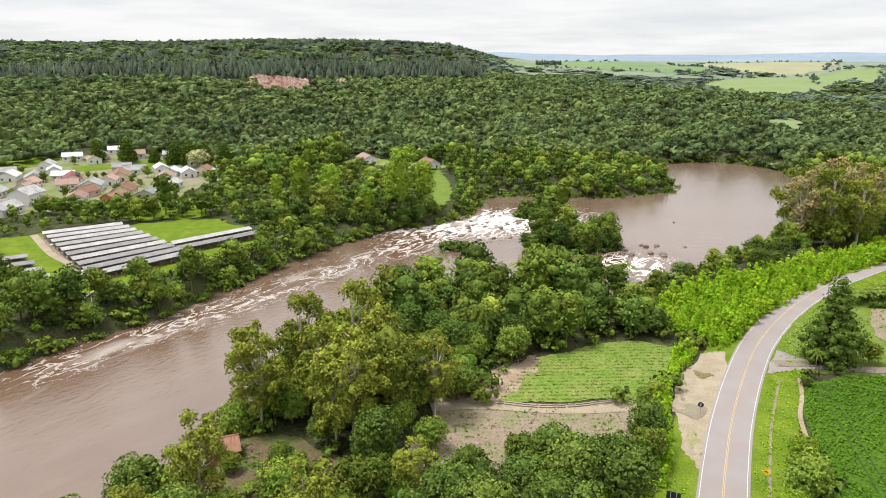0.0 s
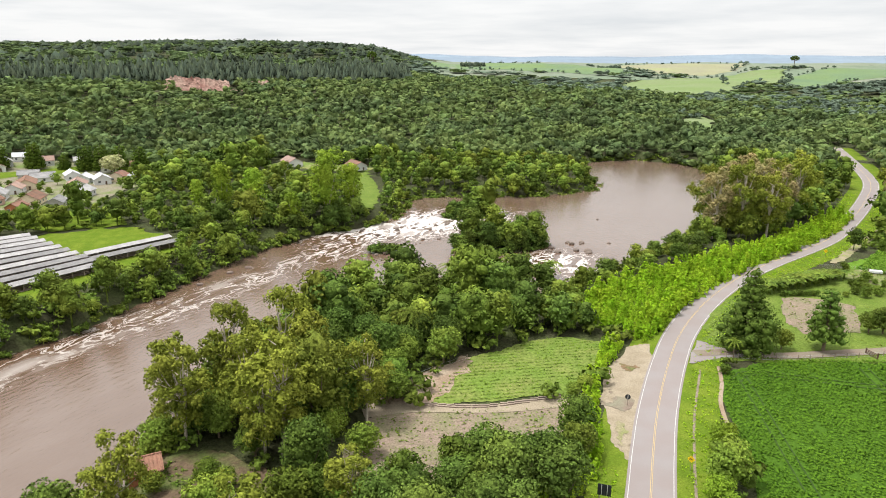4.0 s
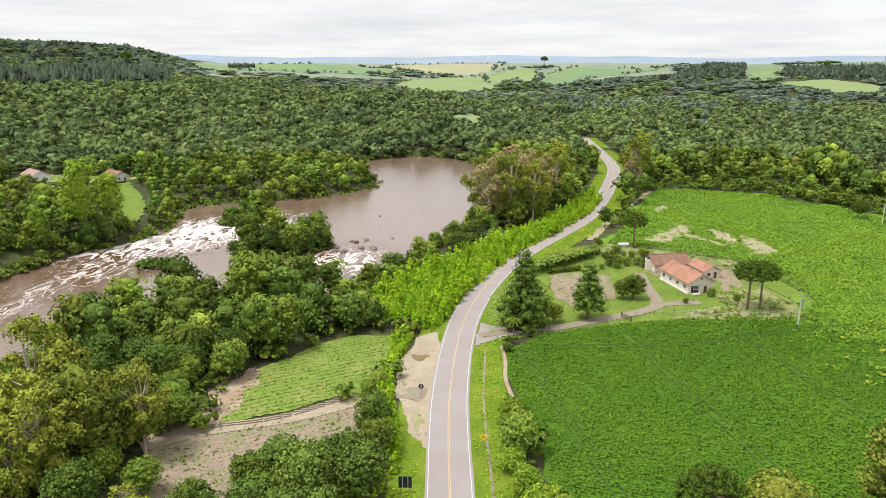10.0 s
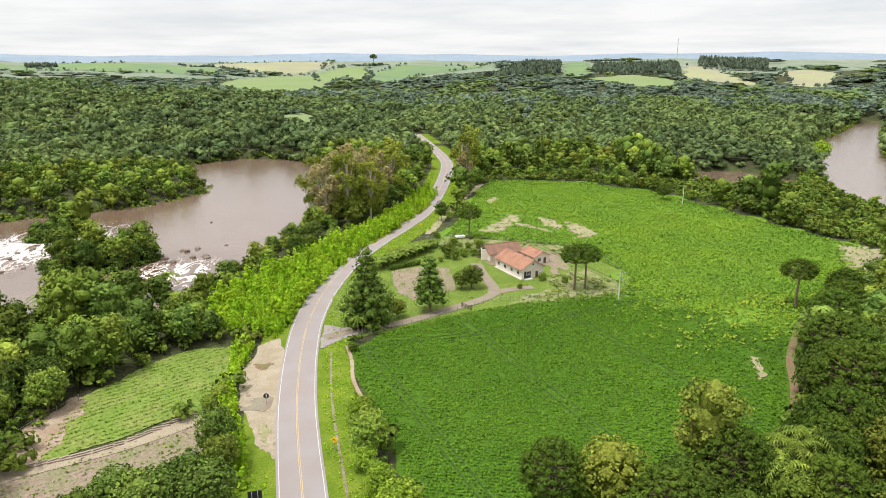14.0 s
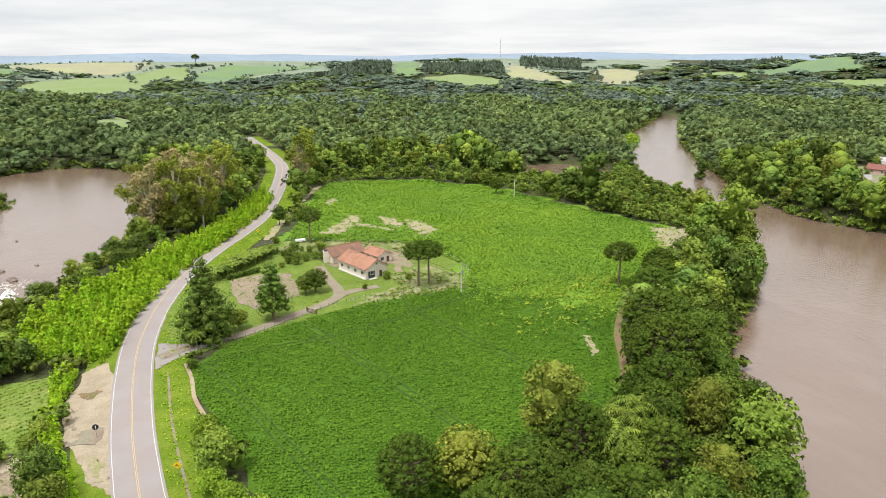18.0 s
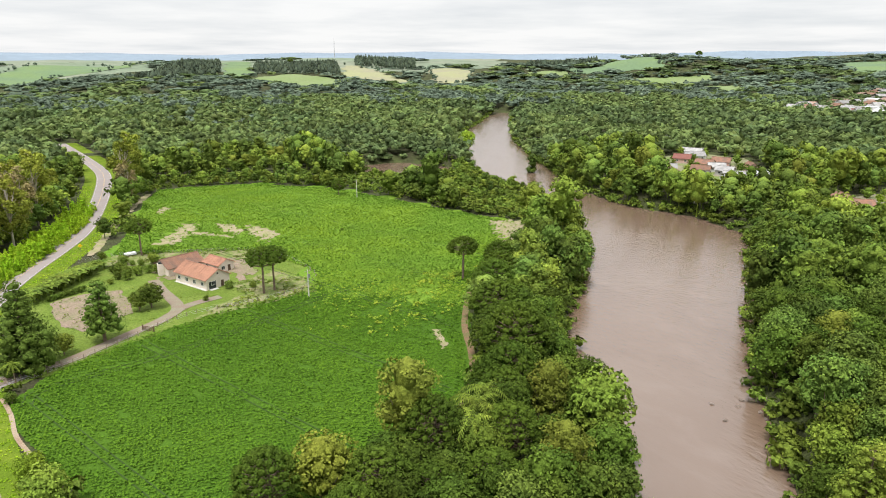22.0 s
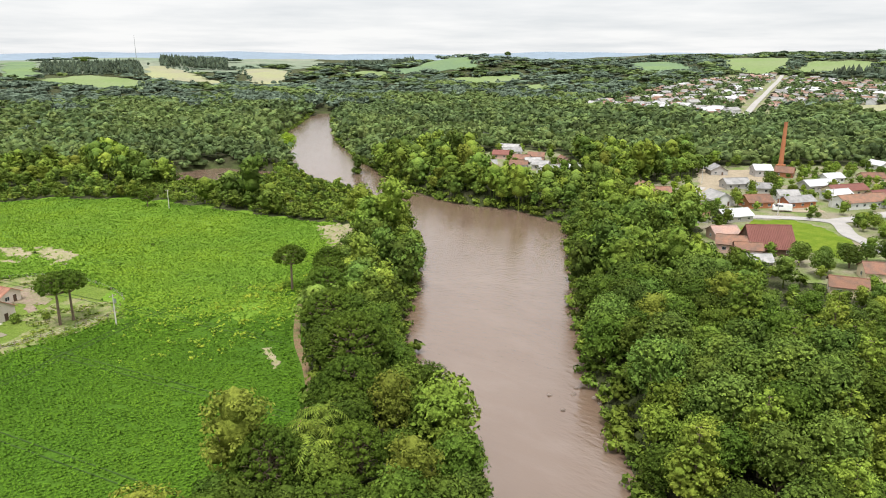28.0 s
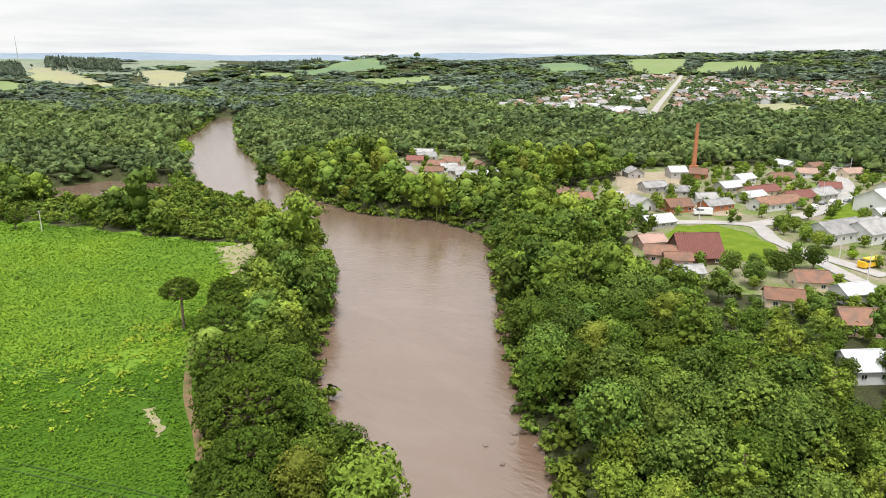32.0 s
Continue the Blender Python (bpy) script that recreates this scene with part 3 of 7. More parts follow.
def hearts(shape, rng, h, trunk, w, k=0.27):
    """The dim inside of a crown, behind its leaves."""
    v, f = BALL1
    for u in (-0.35, 0.1, 0.5):
        z = (h + trunk) / 2 + u * (h - trunk) / 2
        shape.add(v * rng.uniform(0.8, 1.1, (len(v), 1)) * (w * k * (1.1 - abs(u) * 0.5), w * k * (1.1 - abs(u) * 0.5), (h - trunk) * 0.24) + (0, 0, z), f)


def limbs(rng, h, trunk, w, r, count=4, lean=0.3):
    s = Shape()
    bend = rng.uniform(-lean, lean, 2)
    s.add(*tube([(0, 0, -0.6), (bend[0] * 0.5, bend[1] * 0.5, trunk * 0.6), (bend[0], bend[1], trunk * 1.15), (bend[0] * 1.3, bend[1] * 1.3, h * 0.8)], [r * 1.3, r, r * 0.8, r * 0.25]))
    for n in range(count):
        a, z0 = n * 6.283 / count + rng.uniform(-0.5, 0.5), trunk * rng.uniform(0.6, 1.1)
        reach = w * rng.uniform(0.25, 0.4)
        s.add(*tube([(bend[0], bend[1], z0), (math.cos(a) * reach * 0.6, math.sin(a) * reach * 0.6, z0 + (h - z0) * 0.35), (math.cos(a) * reach, math.sin(a) * reach, z0 + (h - z0) * 0.6)], [r * 0.6, r * 0.4, r * 0.12], 5))
    return s


def broadleaf(seed, h, w, trunk, count, leaves, leaf, size=0.18):
    rng = np.random.RandomState(seed)
    crown = Shape()
    hearts(crown, rng, h, trunk, w)
    lobes_crown(crown, rounded_lobes(rng, h, trunk, w, count, size), leaves, leaf, rng, core=0.5)
    return limbs(rng, h, trunk, w, w * 0.028), crown


def eucalypt(seed, h, w, leaves, leaf):
    """Tall and airy: a pale stem and loose tufts with gaps between them."""
    rng = np.random.RandomState(seed)
    crown, stem, tufts = Shape(), limbs(rng, h, h * 0.45, w * 0.7, 0.22, 6, 0.6), []
    for n in range(38):
        z = h * rng.uniform(0.30, 0.97)
        k = w / 2 * (1.0 - 0.55 * abs(z / h - 0.6) / 0.4) * rng.uniform(0.35, 1)
        a = n * 2.4
        tufts.append((math.cos(a) * k, math.sin(a) * k, z, w * rng.uniform(0.09, 0.15)))
        if n % 2 == 0:
            stem.add(*tube([(0, 0, z - k * 0.8), (math.cos(a) * k, math.sin(a) * k, z)], [0.1, 0.03], 4))
    lobes_crown(crown, tufts, leaves, leaf, rng, core=0.6, droop=1.2)
    return stem, crown


def araucaria(seed, h, w, leaves, leaf, tiers=((0.80, 0.5, 9), (0.88, 0.46, 8), (0.95, 0.32, 6), (1.0, 0.12, 3)), tuft=0.10):
    """The umbrella pine: a bare stem, upswept boughs and flat dark tufts at their tips."""
    rng = np.random.RandomState(seed)
    stem, crown, tufts = Shape(), Shape(), []
    stem.add(*tube([(0, 0, -0.5), (0.1, 0, h * 0.5), (0.1, 0.1, h * 0.95)], [0.38, 0.3, 0.16], 8))
    for ring, (z, reach, count) in enumerate(tiers):
        for n in range(count):
            a, k = n * 6.283 / count + ring + rng.uniform(-0.2, 0.2), w * reach * rng.uniform(0.85, 1.05)
            tip = (math.cos(a) * k, math.sin(a) * k, h * z + 0.4)
            stem.add(*tube([(0.1, 0.1, h * z - 1.2), (tip[0] * 0.6, tip[1] * 0.6, tip[2] - 0.7), tip], [0.13, 0.09, 0.04], 4))
            tufts.append((*tip, w * tuft * rng.uniform(0.85, 1.15)))
    lobes_crown(crown, tufts, leaves, leaf, rng, core=0.7)
    return stem, crown


def layered(seed, h, w, leaves, leaf, whorls=9, start=0.1, top=0.12):
    """A conifer with whorls of level boughs that shorten to the top."""
    rng = np.random.RandomState(seed)
    stem, crown, tufts = Shape(), Shape(), []
    stem.add(*tube([(0, 0, -0.5), (0, 0, h * 0.5), (0, 0, h * 0.98)], [w * 0.045, w * 0.03, 0.05], 8))
    for k in range(whorls):
        u = k / (whorls - 1)
        z, reach = h * (start + (0.97 - start) * u), w / 2 * (1 - u * (1 - top)) * rng.uniform(0.85, 1.05)
        if u < 0.12:
            reach *= 0.8
        count = max(3, int(9 * (1 - u * 0.6)))
        for n in range(count):
            a, d = n * 6.283 / count + k * 0.9 + rng.uniform(-0.2, 0.2), reach * rng.uniform(0.75, 1.1)
            stem.add(*tube([(0, 0, z), (math.cos(a) * d, math.sin(a) * d, z - 0.1 * d)], [0.07, 0.02], 4))
            for q in (0.45, 0.85):
                tufts.append((math.cos(a) * d * q, math.sin(a) * d * q, z - 0.08 * d * q, (0.5 + 0.1 * w) * (0.7 + 0.5 * (1 - u)) * rng.uniform(0.7, 1.1)))
    lobes_crown(crown, tufts, leaves, leaf, rng, core=0.6)
    return stem, crown


def palm(seed, h, fronds=16, length=3.2):
    rng = np.random.RandomState(seed)
    stem, crown = Shape(), Shape()
    stem.add(*tube([(0, 0, -0.5), (0.2, 0.1, h * 0.5), (0.3, 0.2, h)], [0.24, 0.18, 0.15], 7))
    for n in range(fronds):
        a, lift = n * 2.4, rng.uniform(-0.1, 0.9)
        rib = [np.array([0.3 + math.cos(a) * length * u, 0.2 + math.sin(a) * length * u, h + length * (lift * u - (0.5 + 0.5 * lift) * u * u)]) for u in np.linspace(0, 1, 7)]
        crown.add(*tube(rib, np.linspace(0.05, 0.015, 7), 4))
        across = np.array([-math.sin(a), math.cos(a), 0])
        for i in range(1, 7):
            for side in (-1, 1):
                for half in (0, 0.5):
                    p = rib[i] * (1 - half) + rib[i - 1] * half
                    tip = p + across * side * length * 0.23 * (1.15 - i / 8) + (0, 0, -0.35) + (rib[i] - rib[i - 1]) * 0.4
                    w = (rib[i] - rib[i - 1]) * 0.22
                    crown.add(np.array([p - w, tip, p + w]), np.array([[0, 1, 2]]))
    return stem, crown


def banana(seed, h=3.2):
    rng = np.random.RandomState(seed)
    stem, crown = Shape(), Shape()
    for q in range(3):
        ox, oy = rng.uniform(-0.7, 0.7, 2)
        stem.add(*tube([(ox, oy, -0.2), (ox, oy, h * 0.5)], [0.16, 0.1], 6))
        for n in range(7):
            a, L = n * 2.4 + q, h * rng.uniform(0.5, 0.7)
            u = np.linspace(0, 1, 5)
            rib = np.stack([ox + np.cos(a) * L * u, oy + np.sin(a) * L * u, h * 0.5 + L * (0.9 * u - 0.75 * u * u)], -1)
            wide = 0.30 * np.sin(np.pi * np.clip(u * 0.9 + 0.08, 0, 1))
            across = np.array([-math.sin(a), math.cos(a), 0])
            v = np.concatenate([rib - across * wide[:, None] + (0, 0, -0.08), rib, rib + across * wide[:, None] + (0, 0, -0.08)])
            f = [[i, i + 1, i + 6, i + 5] for i in range(4)] + [[i + 5, i + 6, i + 11, i + 10] for i in range(4)]
            crown.add(v, np.array(f))
    return stem, crown


def plant(name, made, leaf_material, bark, label, category="tree"):
    """A tree as a thing with its stem and crown, kept as the first of its kind."""
    ob = thing(name, label, category)
    part("trunk", made[0], bark, ob, smooth=True)
    part("crown", made[1], leaf_material, ob, smooth=True)
    return ob


DOME = ((0.40, 0.40, 11), (0.50, 0.50, 14), (0.60, 0.53, 15), (0.70, 0.50, 15), (0.79, 0.43, 14), (0.88, 0.33, 11), (0.95, 0.21, 8), (1.0, 0.08, 4))
KINDS = {
    "broad_a": ("broadleaf_tree", broadleaf(1, 9.5, 9.0, 1.8, 34, 1900, 0.27), M_LEAF, M_BARK, "round-crowned dark green broadleaf tree at the wood's edge"),
    "broad_b": ("broadleaf_tree", broadleaf(2, 12.0, 9.0, 2.6, 38, 2100, 0.28), M_LEAF, M_BARK, "tall dense green broadleaf tree with a billowy crown"),
    "broad_c": ("spreading_tree", broadleaf(3, 7.5, 7.8, 1.2, 28, 1700, 0.26), M_LEAF_LIGHT, M_BARK, "low spreading light green broadleaf tree"),
    "broad_d": ("broadleaf_tree", broadleaf(4, 8.5, 8.0, 1.4, 30, 1800, 0.26), M_LEAF_MID, M_BARK, "bushy mid-green broadleaf tree in leaf"),
    "broad_e": ("broadleaf_tree", broadleaf(5, 13.0, 8.0, 2.6, 36, 2000, 0.28), M_LEAF_LIGHT, M_BARK, "tall light green tree with an upright crown"),
    "olive": ("broadleaf_tree", broadleaf(6, 13.0, 8.5, 2.2, 34, 1900, 0.24, 0.155), M_LEAF_OLIVE, M_BARK, "tall olive-green tree with a loose crown"),
    "euca": ("eucalyptus_tree", eucalypt(7, 17, 9.0, 4600, 0.225), M_LEAF_EUCA, M_PALE_BARK, "tall airy eucalyptus with a pale slender trunk"),
    "euca_b": ("eucalyptus_tree", eucalypt(8, 15, 6.6, 2800, 0.20), M_LEAF_BROWN, M_PALE_BARK, "tall sparse brownish eucalyptus with pale limbs"),
    "arau": ("umbrella_pine", araucaria(9, 13, 8.5, 2600, 0.22, ((0.72, 0.44, 9), (0.80, 0.5, 11), (0.88, 0.46, 10), (0.95, 0.32, 8), (1.0, 0.12, 4)), 0.11), M_LEAF_DARK, M_BARK, "umbrella pine with a bare trunk and flat dark crown"),
    "arau_young": ("umbrella_pine", araucaria(10, 11.5, 9.5, 3600, 0.21, DOME, 0.10), M_LEAF_DARK, M_BARK, "dark domed umbrella pine with clumped boughs"),
    "conifer": ("conifer_tree", layered(11, 18.5, 15.0, 4200, 0.27, 11, 0.1), M_CONIFER, M_BARK, "large dark conical conifer with layered boughs"),
    "softpine": ("conifer_tree", layered(15, 14.5, 9.5, 2600, 0.20, 9, 0.25, 0.35), M_CONIFER, M_BARK, "soft mid-green conifer with loose boughs"),
    "pine_light": ("conifer_tree", layered(16, 14.5, 9.5, 2300, 0.25, 9, 0.25, 0.5), M_LEAF_LIGHT, M_BARK, "tall feathery light green conifer in the riverside wood"),
    "poplar": ("poplar_tree", broadleaf(17, 25, 10.5, 5.0, 44, 2600, 0.34, 0.15), M_LEAF_LIME, M_PALE_BARK, "very tall bright green tree with a pointed crown"),
    "blossom": ("blossom_tree", broadleaf(18, 10, 12, 1.5, 30, 1500, 0.34), M_BLOSSOM, M_BARK, "rounded tree covered in cream blossom"),
    "lime": ("spreading_tree", broadleaf(19, 7.5, 7.4, 0.8, 28, 1700, 0.26), M_LEAF_LIME, M_BARK, "rounded light yellow-green tree"),
    "yellowish": ("spreading_tree", broadleaf(22, 9.5, 10.5, 1.0, 34, 2300, 0.25), M_LEAF_EUCA, M_BARK, "rounded yellowish olive tree"),
    "pine_dark": ("conifer_tree", layered(20, 13, 11, 1500, 0.34, 8, 0.15, 0.45), M_LEAF_DARK, M_BARK, "dark spreading conifer"),
    "deep": ("evergreen_tree", broadleaf(21, 11.0, 9.2, 1.6, 34, 2000, 0.27), M_LEAF_DEEP, M_BARK, "dense deep green broadleaf tree of the riverside wood"),
    "palm": ("palm_tree", palm(12, 6.5), M_LEAF_LIGHT, M_BARK, "feather palm with arching green fronds"),
    "banana": ("banana_plant", banana(13), M_LEAF_MID, M_LEAF_MID, "clump of broad-leaved banana plants"),
    "bush": ("bush", broadleaf(14, 3.0, 3.4, 0.2, 14, 700, 0.17, 0.22), M_LEAF_MID, M_BARK, "low rounded mid-green garden bush"),
}
FIRST, USED = {}, {}


def grow(kind, x, y, scale=1.0, turn=None, label="", group="", sink=0.0):
    """Plant a tree of a kind; the first is built, the others are copies."""
    rng = np.random.RandomState(int(abs(x * 37 + y * 91)) % 100000)
    turn = rng.uniform(0, 360) if turn is None else turn
    m = pose(x, y, height(x, y) - sink, 0, 0, turn)
    if kind not in FIRST:
        name, made, leaf, bark, text = KINDS[kind]
        ob = FIRST[kind] = plant(name, made, leaf, bark, text, "bush" if kind == "bush" else "tree")
        ob.matrix_world = m @ Matrix.Diagonal((scale, scale, scale, 1))
    else:
        ob = copy_thing(FIRST[kind], m)
        ob.scale = (scale, scale, scale * rng.uniform(0.9, 1.1))
    USED[kind] = USED.get(kind, 0) + 1
    if label:
        ob["label"] = label
    if group:
        ob["group"] = group
    return ob


def simple_crown(seed, h, w, trunk, count, leaves, leaf, base=BALL1, inner=True):
    """A lighter tree for the masses of wood farther off; stem and crown in one."""
    rng = np.random.RandomState(seed)
    s = Shape()
    if inner:
        hearts(s, rng, h, trunk, w, 0.29)
    lobes_crown(s, rounded_lobes(rng, h, trunk, w, count, 0.21 if inner else 0.3), leaves, leaf, rng, core=0.56, base=base)
    s.add(*tube([(0, 0, -1), (0, 0, trunk + 1)], [w * 0.03, w * 0.02], 4))
    return s


def far_crown(seed, h, w):
    """A crown of the far woods: two knobbly heaps under a ragged skin of sprays."""
    rng = np.random.RandomState(seed)
    s = Shape()
    v, f = BALL1
    heaps = [(0, 0, 0.48, 0.8)] + [(math.cos(q) * w * 0.27, math.sin(q) * w * 0.27, rng.uniform(0.45, 0.74), rng.uniform(0.42, 0.66)) for q in np.arange(2) * 2.6 + rng.uniform(0, 2)]
    for x, y, z, k in heaps:
        p = v * rng.uniform(0.75, 1.12, (len(v), 1)) * (w / 2 * k, w / 2 * k, h * 0.40 * k) + (x, y, h * z)
        s.add(p, f[p[f][:, :, 2].mean(1) > h * 0.36])
    d = unit(rng.normal(size=(11, 3)) + (0, 0, 0.5))
    d[:, 2] = np.abs(d[:, 2])
    p = d * (w * 0.47, w * 0.47, h * 0.42) + (0, 0, h * 0.53)
    s.add(*leaf_quads(p, d + rng.normal(size=d.shape) * 0.6, np.full(11, w * 0.19) * rng.uniform(0.7, 1.4, 11), rng))
    return s


def pine_cone(seed, h, w):
    rng = np.random.RandomState(seed)
    s = Shape()
    for z0, z1, r in ((0.15, 0.62, 0.5), (0.45, 1.0, 0.36)):
        a = np.linspace(0, 6.283, 6, endpoint=False) + rng.uniform(0, 1)
        ring = np.stack([np.cos(a) * w * r * rng.uniform(0.8, 1.2, 6), np.sin(a) * w * r * rng.uniform(0.8, 1.2, 6), np.full(6, h * z0)], -1)
        s.add(np.concatenate([ring, [[0, 0, h * z1]]]), np.array([[k, (k + 1) % 6, 6] for k in range(6)]))
    return s


def mass(name, label, protos, spots, material, category="woodland"):
    """Trees past counting, in one mesh. spots: rows of x, y, scale."""
    rng = np.random.RandomState(len(spots))
    spots = np.asarray(spots, float)
    if not len(spots):
        return
    z = land(spots[:, 0], spots[:, 1])
    pick, turn, tones = rng.randint(0, len(protos), len(spots)), rng.uniform(0, 6.283, len(spots)), rng.uniform(0, 1, len(spots))
    out, tone = Shape(), []
    for k, proto in enumerate(protos):
        mine = np.where(pick == k)[0]
        if not len(mine):
            continue
        pv = np.concatenate(proto.v)
        c, s = np.cos(turn[mine])[:, None], np.sin(turn[mine])[:, None]
        sc = spots[mine, 2][:, None]
        x = (pv[:, 0] * c - pv[:, 1] * s) * sc + spots[mine, 0][:, None]
        y = (pv[:, 0] * s + pv[:, 1] * c) * sc + spots[mine, 1][:, None]
        tall = sc if spots.shape[1] < 4 else spots[mine, 3][:, None]
        zz = pv[:, 2] * tall * rng.uniform(0.85, 1.15, (len(mine), 1)) + z[mine][:, None]
        start = out.n
        out.v.append(np.stack([x, y, zz], -1).reshape(-1, 3))
        out.n += len(mine) * len(pv)
        for f in proto.f:
            out.f.append((f[None] + start + (np.arange(len(mine)) * len(pv))[:, None, None]).reshape(-1, f.shape[1]))
        tone.append(np.repeat(tones[mine], len(pv)))
    tagged(new(name, out.mesh(name, material, True, tone=np.concatenate(tone))), label, category, kind="stuff")


def scatter(x0, x1, y0, y1, gap, seed):
    """Jittered spots over a rectangle."""
    rng = np.random.RandomState(seed)
    gx, gy = np.meshgrid(np.arange(x0, x1, gap), np.arange(y0, y1, gap))
    return gx.ravel() + rng.uniform(-0.45, 0.45, gx.size) * gap, gy.ravel() + rng.uniform(-0.45, 0.45, gx.size) * gap


# open ground, where no wood stands
SMALL_FIELD = [(-58, 102), (-60, 124), (-46, 146), (-35, 149), (-32, 138), (-33, 119)]
LOWER_FIELD = [(-64, 96), (-33, 115), (-29, 106), (-40, 88), (-43, 80), (-58, 74), (-62, 82)]
YARD = [(-14, 148), (-14, 185), (-5, 212), (6, 232), (22, 244), (68, 224), (74, 190), (66, 174), (36, 169), (16, 162), (0, 153)]
VILLAGE = [(-430, 130), (-310, 125), (-286, 165), (-280, 200), (-298, 235), (-302, 270), (-340, 285), (-430, 262)]
GLADE = [(-290, 325), (-222, 330), (-222, 350), (-290, 348)]
SHEDS = [(-265, 118), (-250, 150), (-228, 178), (-190, 170), (-183, 150), (-176, 100), (-200, 88), (-270, 70)]
TOWN = [(212, 60), (232, 100), (275, 118), (285, 165), (330, 168), (360, 160), (420, 165), (440, 140), (470, 110), (480, 20), (400, -20), (300, -20), (235, 20)]
HAMLET = [(284, 233), (300, 255), (345, 305), (392, 308), (398, 270), (328, 205)]
RAPIDS_GLADE = [(-196, 282), (-178, 256), (-167, 246), (-163, 252), (-180, 284), (-222, 338), (-230, 332)]
HUT_YARD = [(-91, 55), (-93, 64), (-84, 68), (-70, 69), (-66, 61), (-80, 52)]
CLEAR = [HUT_YARD, RAPIDS_GLADE, SOY, SMALL_FIELD, LOWER_FIELD, YARD, VILLAGE, GLADE, SHEDS, TOWN, HAMLET]
STRIP = [(-26, 152), (-44, 160), (-46, 178), (-38, 200), (-26, 222), (-14, 246), (-2, 270), (8, 292), (18, 330), (26, 325), (18, 292), (9, 268), (0, 246), (-9, 224), (-16, 202), (-22, 178)]


def wooded(x, y, margin=3.0):
    """Where wood may stand."""
    ok = water_distance(x, y) > 0.8
    ok &= line_distance(x, y, ROAD) > 11
    ok &= area_distance(x, y, [(4, 232), (22, 238), (32, 264), (20, 270), (8, 252)]) > 0
    ok &= (np.hypot(x + 132, y - 209) > 9) & (np.hypot(x + 149, y - 276) > 6)
    for poly in CLEAR + [STRIP]:
        ok &= area_distance(x, y, poly) > margin
    return ok


FAR_OPEN = []


def polar(heading, reach):
    return (math.sin(radians(heading)) * reach, math.cos(radians(heading)) * reach)


def far_field(label, material, *corners, lift=1.3):
    """A far field with uneven edges laid over the rolling ground; each corner is a heading and a range."""
    poly = [polar(*q) for q in corners]
    s = sheet(poly, 0, 13, lift, wobble=9, grain=90, seed=len(FAR_OPEN) + 3)
    tagged(new("far_field", s.mesh("far_field", material, True)), label, "field", kind="structure")
    FAR_OPEN.append(poly)


PASTURE, RIPE = "far light green pasture on a hillside", "far pale ripe field on a hillside"
far_field("far green fields on the high ground", M_FIELD_GREEN, (-28.6, 3100), (-24, 3300), (-19, 2900), (-15.2, 2500), (-11.6, 1970), (-15.2, 1920), (-18.7, 2040), (-24.5, 2320), (-27.9, 2180))
far_field(RIPE, M_FIELD_PALE, (-14.0, 2450), (-9.2, 2800), (-3.5, 2750), (-4.6, 2240), (-8.4, 2120), (-11.4, 2020))
far_field(PASTURE, M_FIELD_FAR, (-12.6, 1754), (-9.2, 1919), (-5.4, 2150), (-2.6, 1850), (-5.0, 1490), (-7.4, 1260), (-9.9, 1090), (-11.2, 1200), (-12.6, 1480))
far_field("small grassy clearing on the wooded flank", M_FIELD_FAR, (-8.6, 690), (-7.0, 799), (-5.3, 790), (-5.9, 630), (-7.4, 640))
far_field(PASTURE, M_FIELD_FAR, (-5.2, 2160), (-2.3, 2300), (-1.0, 2250), (-0.8, 1960), (-1.4, 1720), (-5.0, 1680))
far_field(PASTURE, M_FIELD_GREEN, (-0.7, 2000), (2.1, 2250), (4.9, 2350), (9.6, 2150), (8.2, 1990), (2.8, 1960), (1.8, 1587), (-1.2, 1680))
far_field(PASTURE, M_FIELD_GREEN, (14.7, 2300), (16.6, 2500), (16.8, 1774), (14.8, 1750))
far_field(PASTURE, M_FIELD_FAR, (16.0, 1695), (20.0, 1790), (23.6, 1683), (23.8, 1235), (22.6, 1310), (20.1, 1340), (16.5, 1600))
far_field(RIPE, M_FIELD_PALE, (23.8, 2060), (25.3, 2050), (27.4, 1780), (29.3, 1661), (28.2, 1590), (25.6, 1660), (23.9, 1690))
far_field("small pale meadow in the far wood", M_FIELD_FAR, (10.3, 810), (12.4, 818), (12.2, 715), (10.6, 728))
far_field("small pale meadow in the far wood", M_FIELD_FAR, (14.0, 704), (21.2, 770), (21.0, 727), (14.3, 660))
far_field(RIPE, M_FIELD_PALE, (30.4, 2020), (33.2, 1960), (34.2, 1760), (33.6, 1620), (31.4, 1650), (30.8, 1780))
far_field(PASTURE, M_FIELD_GREEN, (41.6, 1740), (43.9, 1790), (45.6, 1950), (48.7, 1900), (49.0, 1730), (45.6, 1730), (43.4, 1680))
far_field(PASTURE, M_FIELD_FAR, (38.5, 1730), (41.7, 1725), (42.9, 1672), (39.4, 1660))
far_field(PASTURE, M_FIELD_FAR, (47.0, 1650), (50.5, 1640), (53.4, 1660), (52.0, 1515), (48.5, 1480))
far_field(PASTURE, M_FIELD_FAR, (51.8, 1500), (54.2, 1440), (56.0, 1335), (53.6, 1325), (52.0, 1400))
far_field(PASTURE, M_FIELD_FAR, (67.2, 1950), (72.4, 1900), (72.5, 1700), (71.6, 1500), (70.2, 1510), (68.1, 1570))
far_field(PASTURE, M_FIELD_FAR, (73.3, 1800), (77.9, 1620), (77.6, 1470), (74.9, 1455), (72.7, 1490))
far_field(PASTURE, M_FIELD_GREEN, (60.5, 1900), (64.2, 1850), (65.8, 1650), (65.6, 1490), (62.9, 1570), (60.9, 1690))
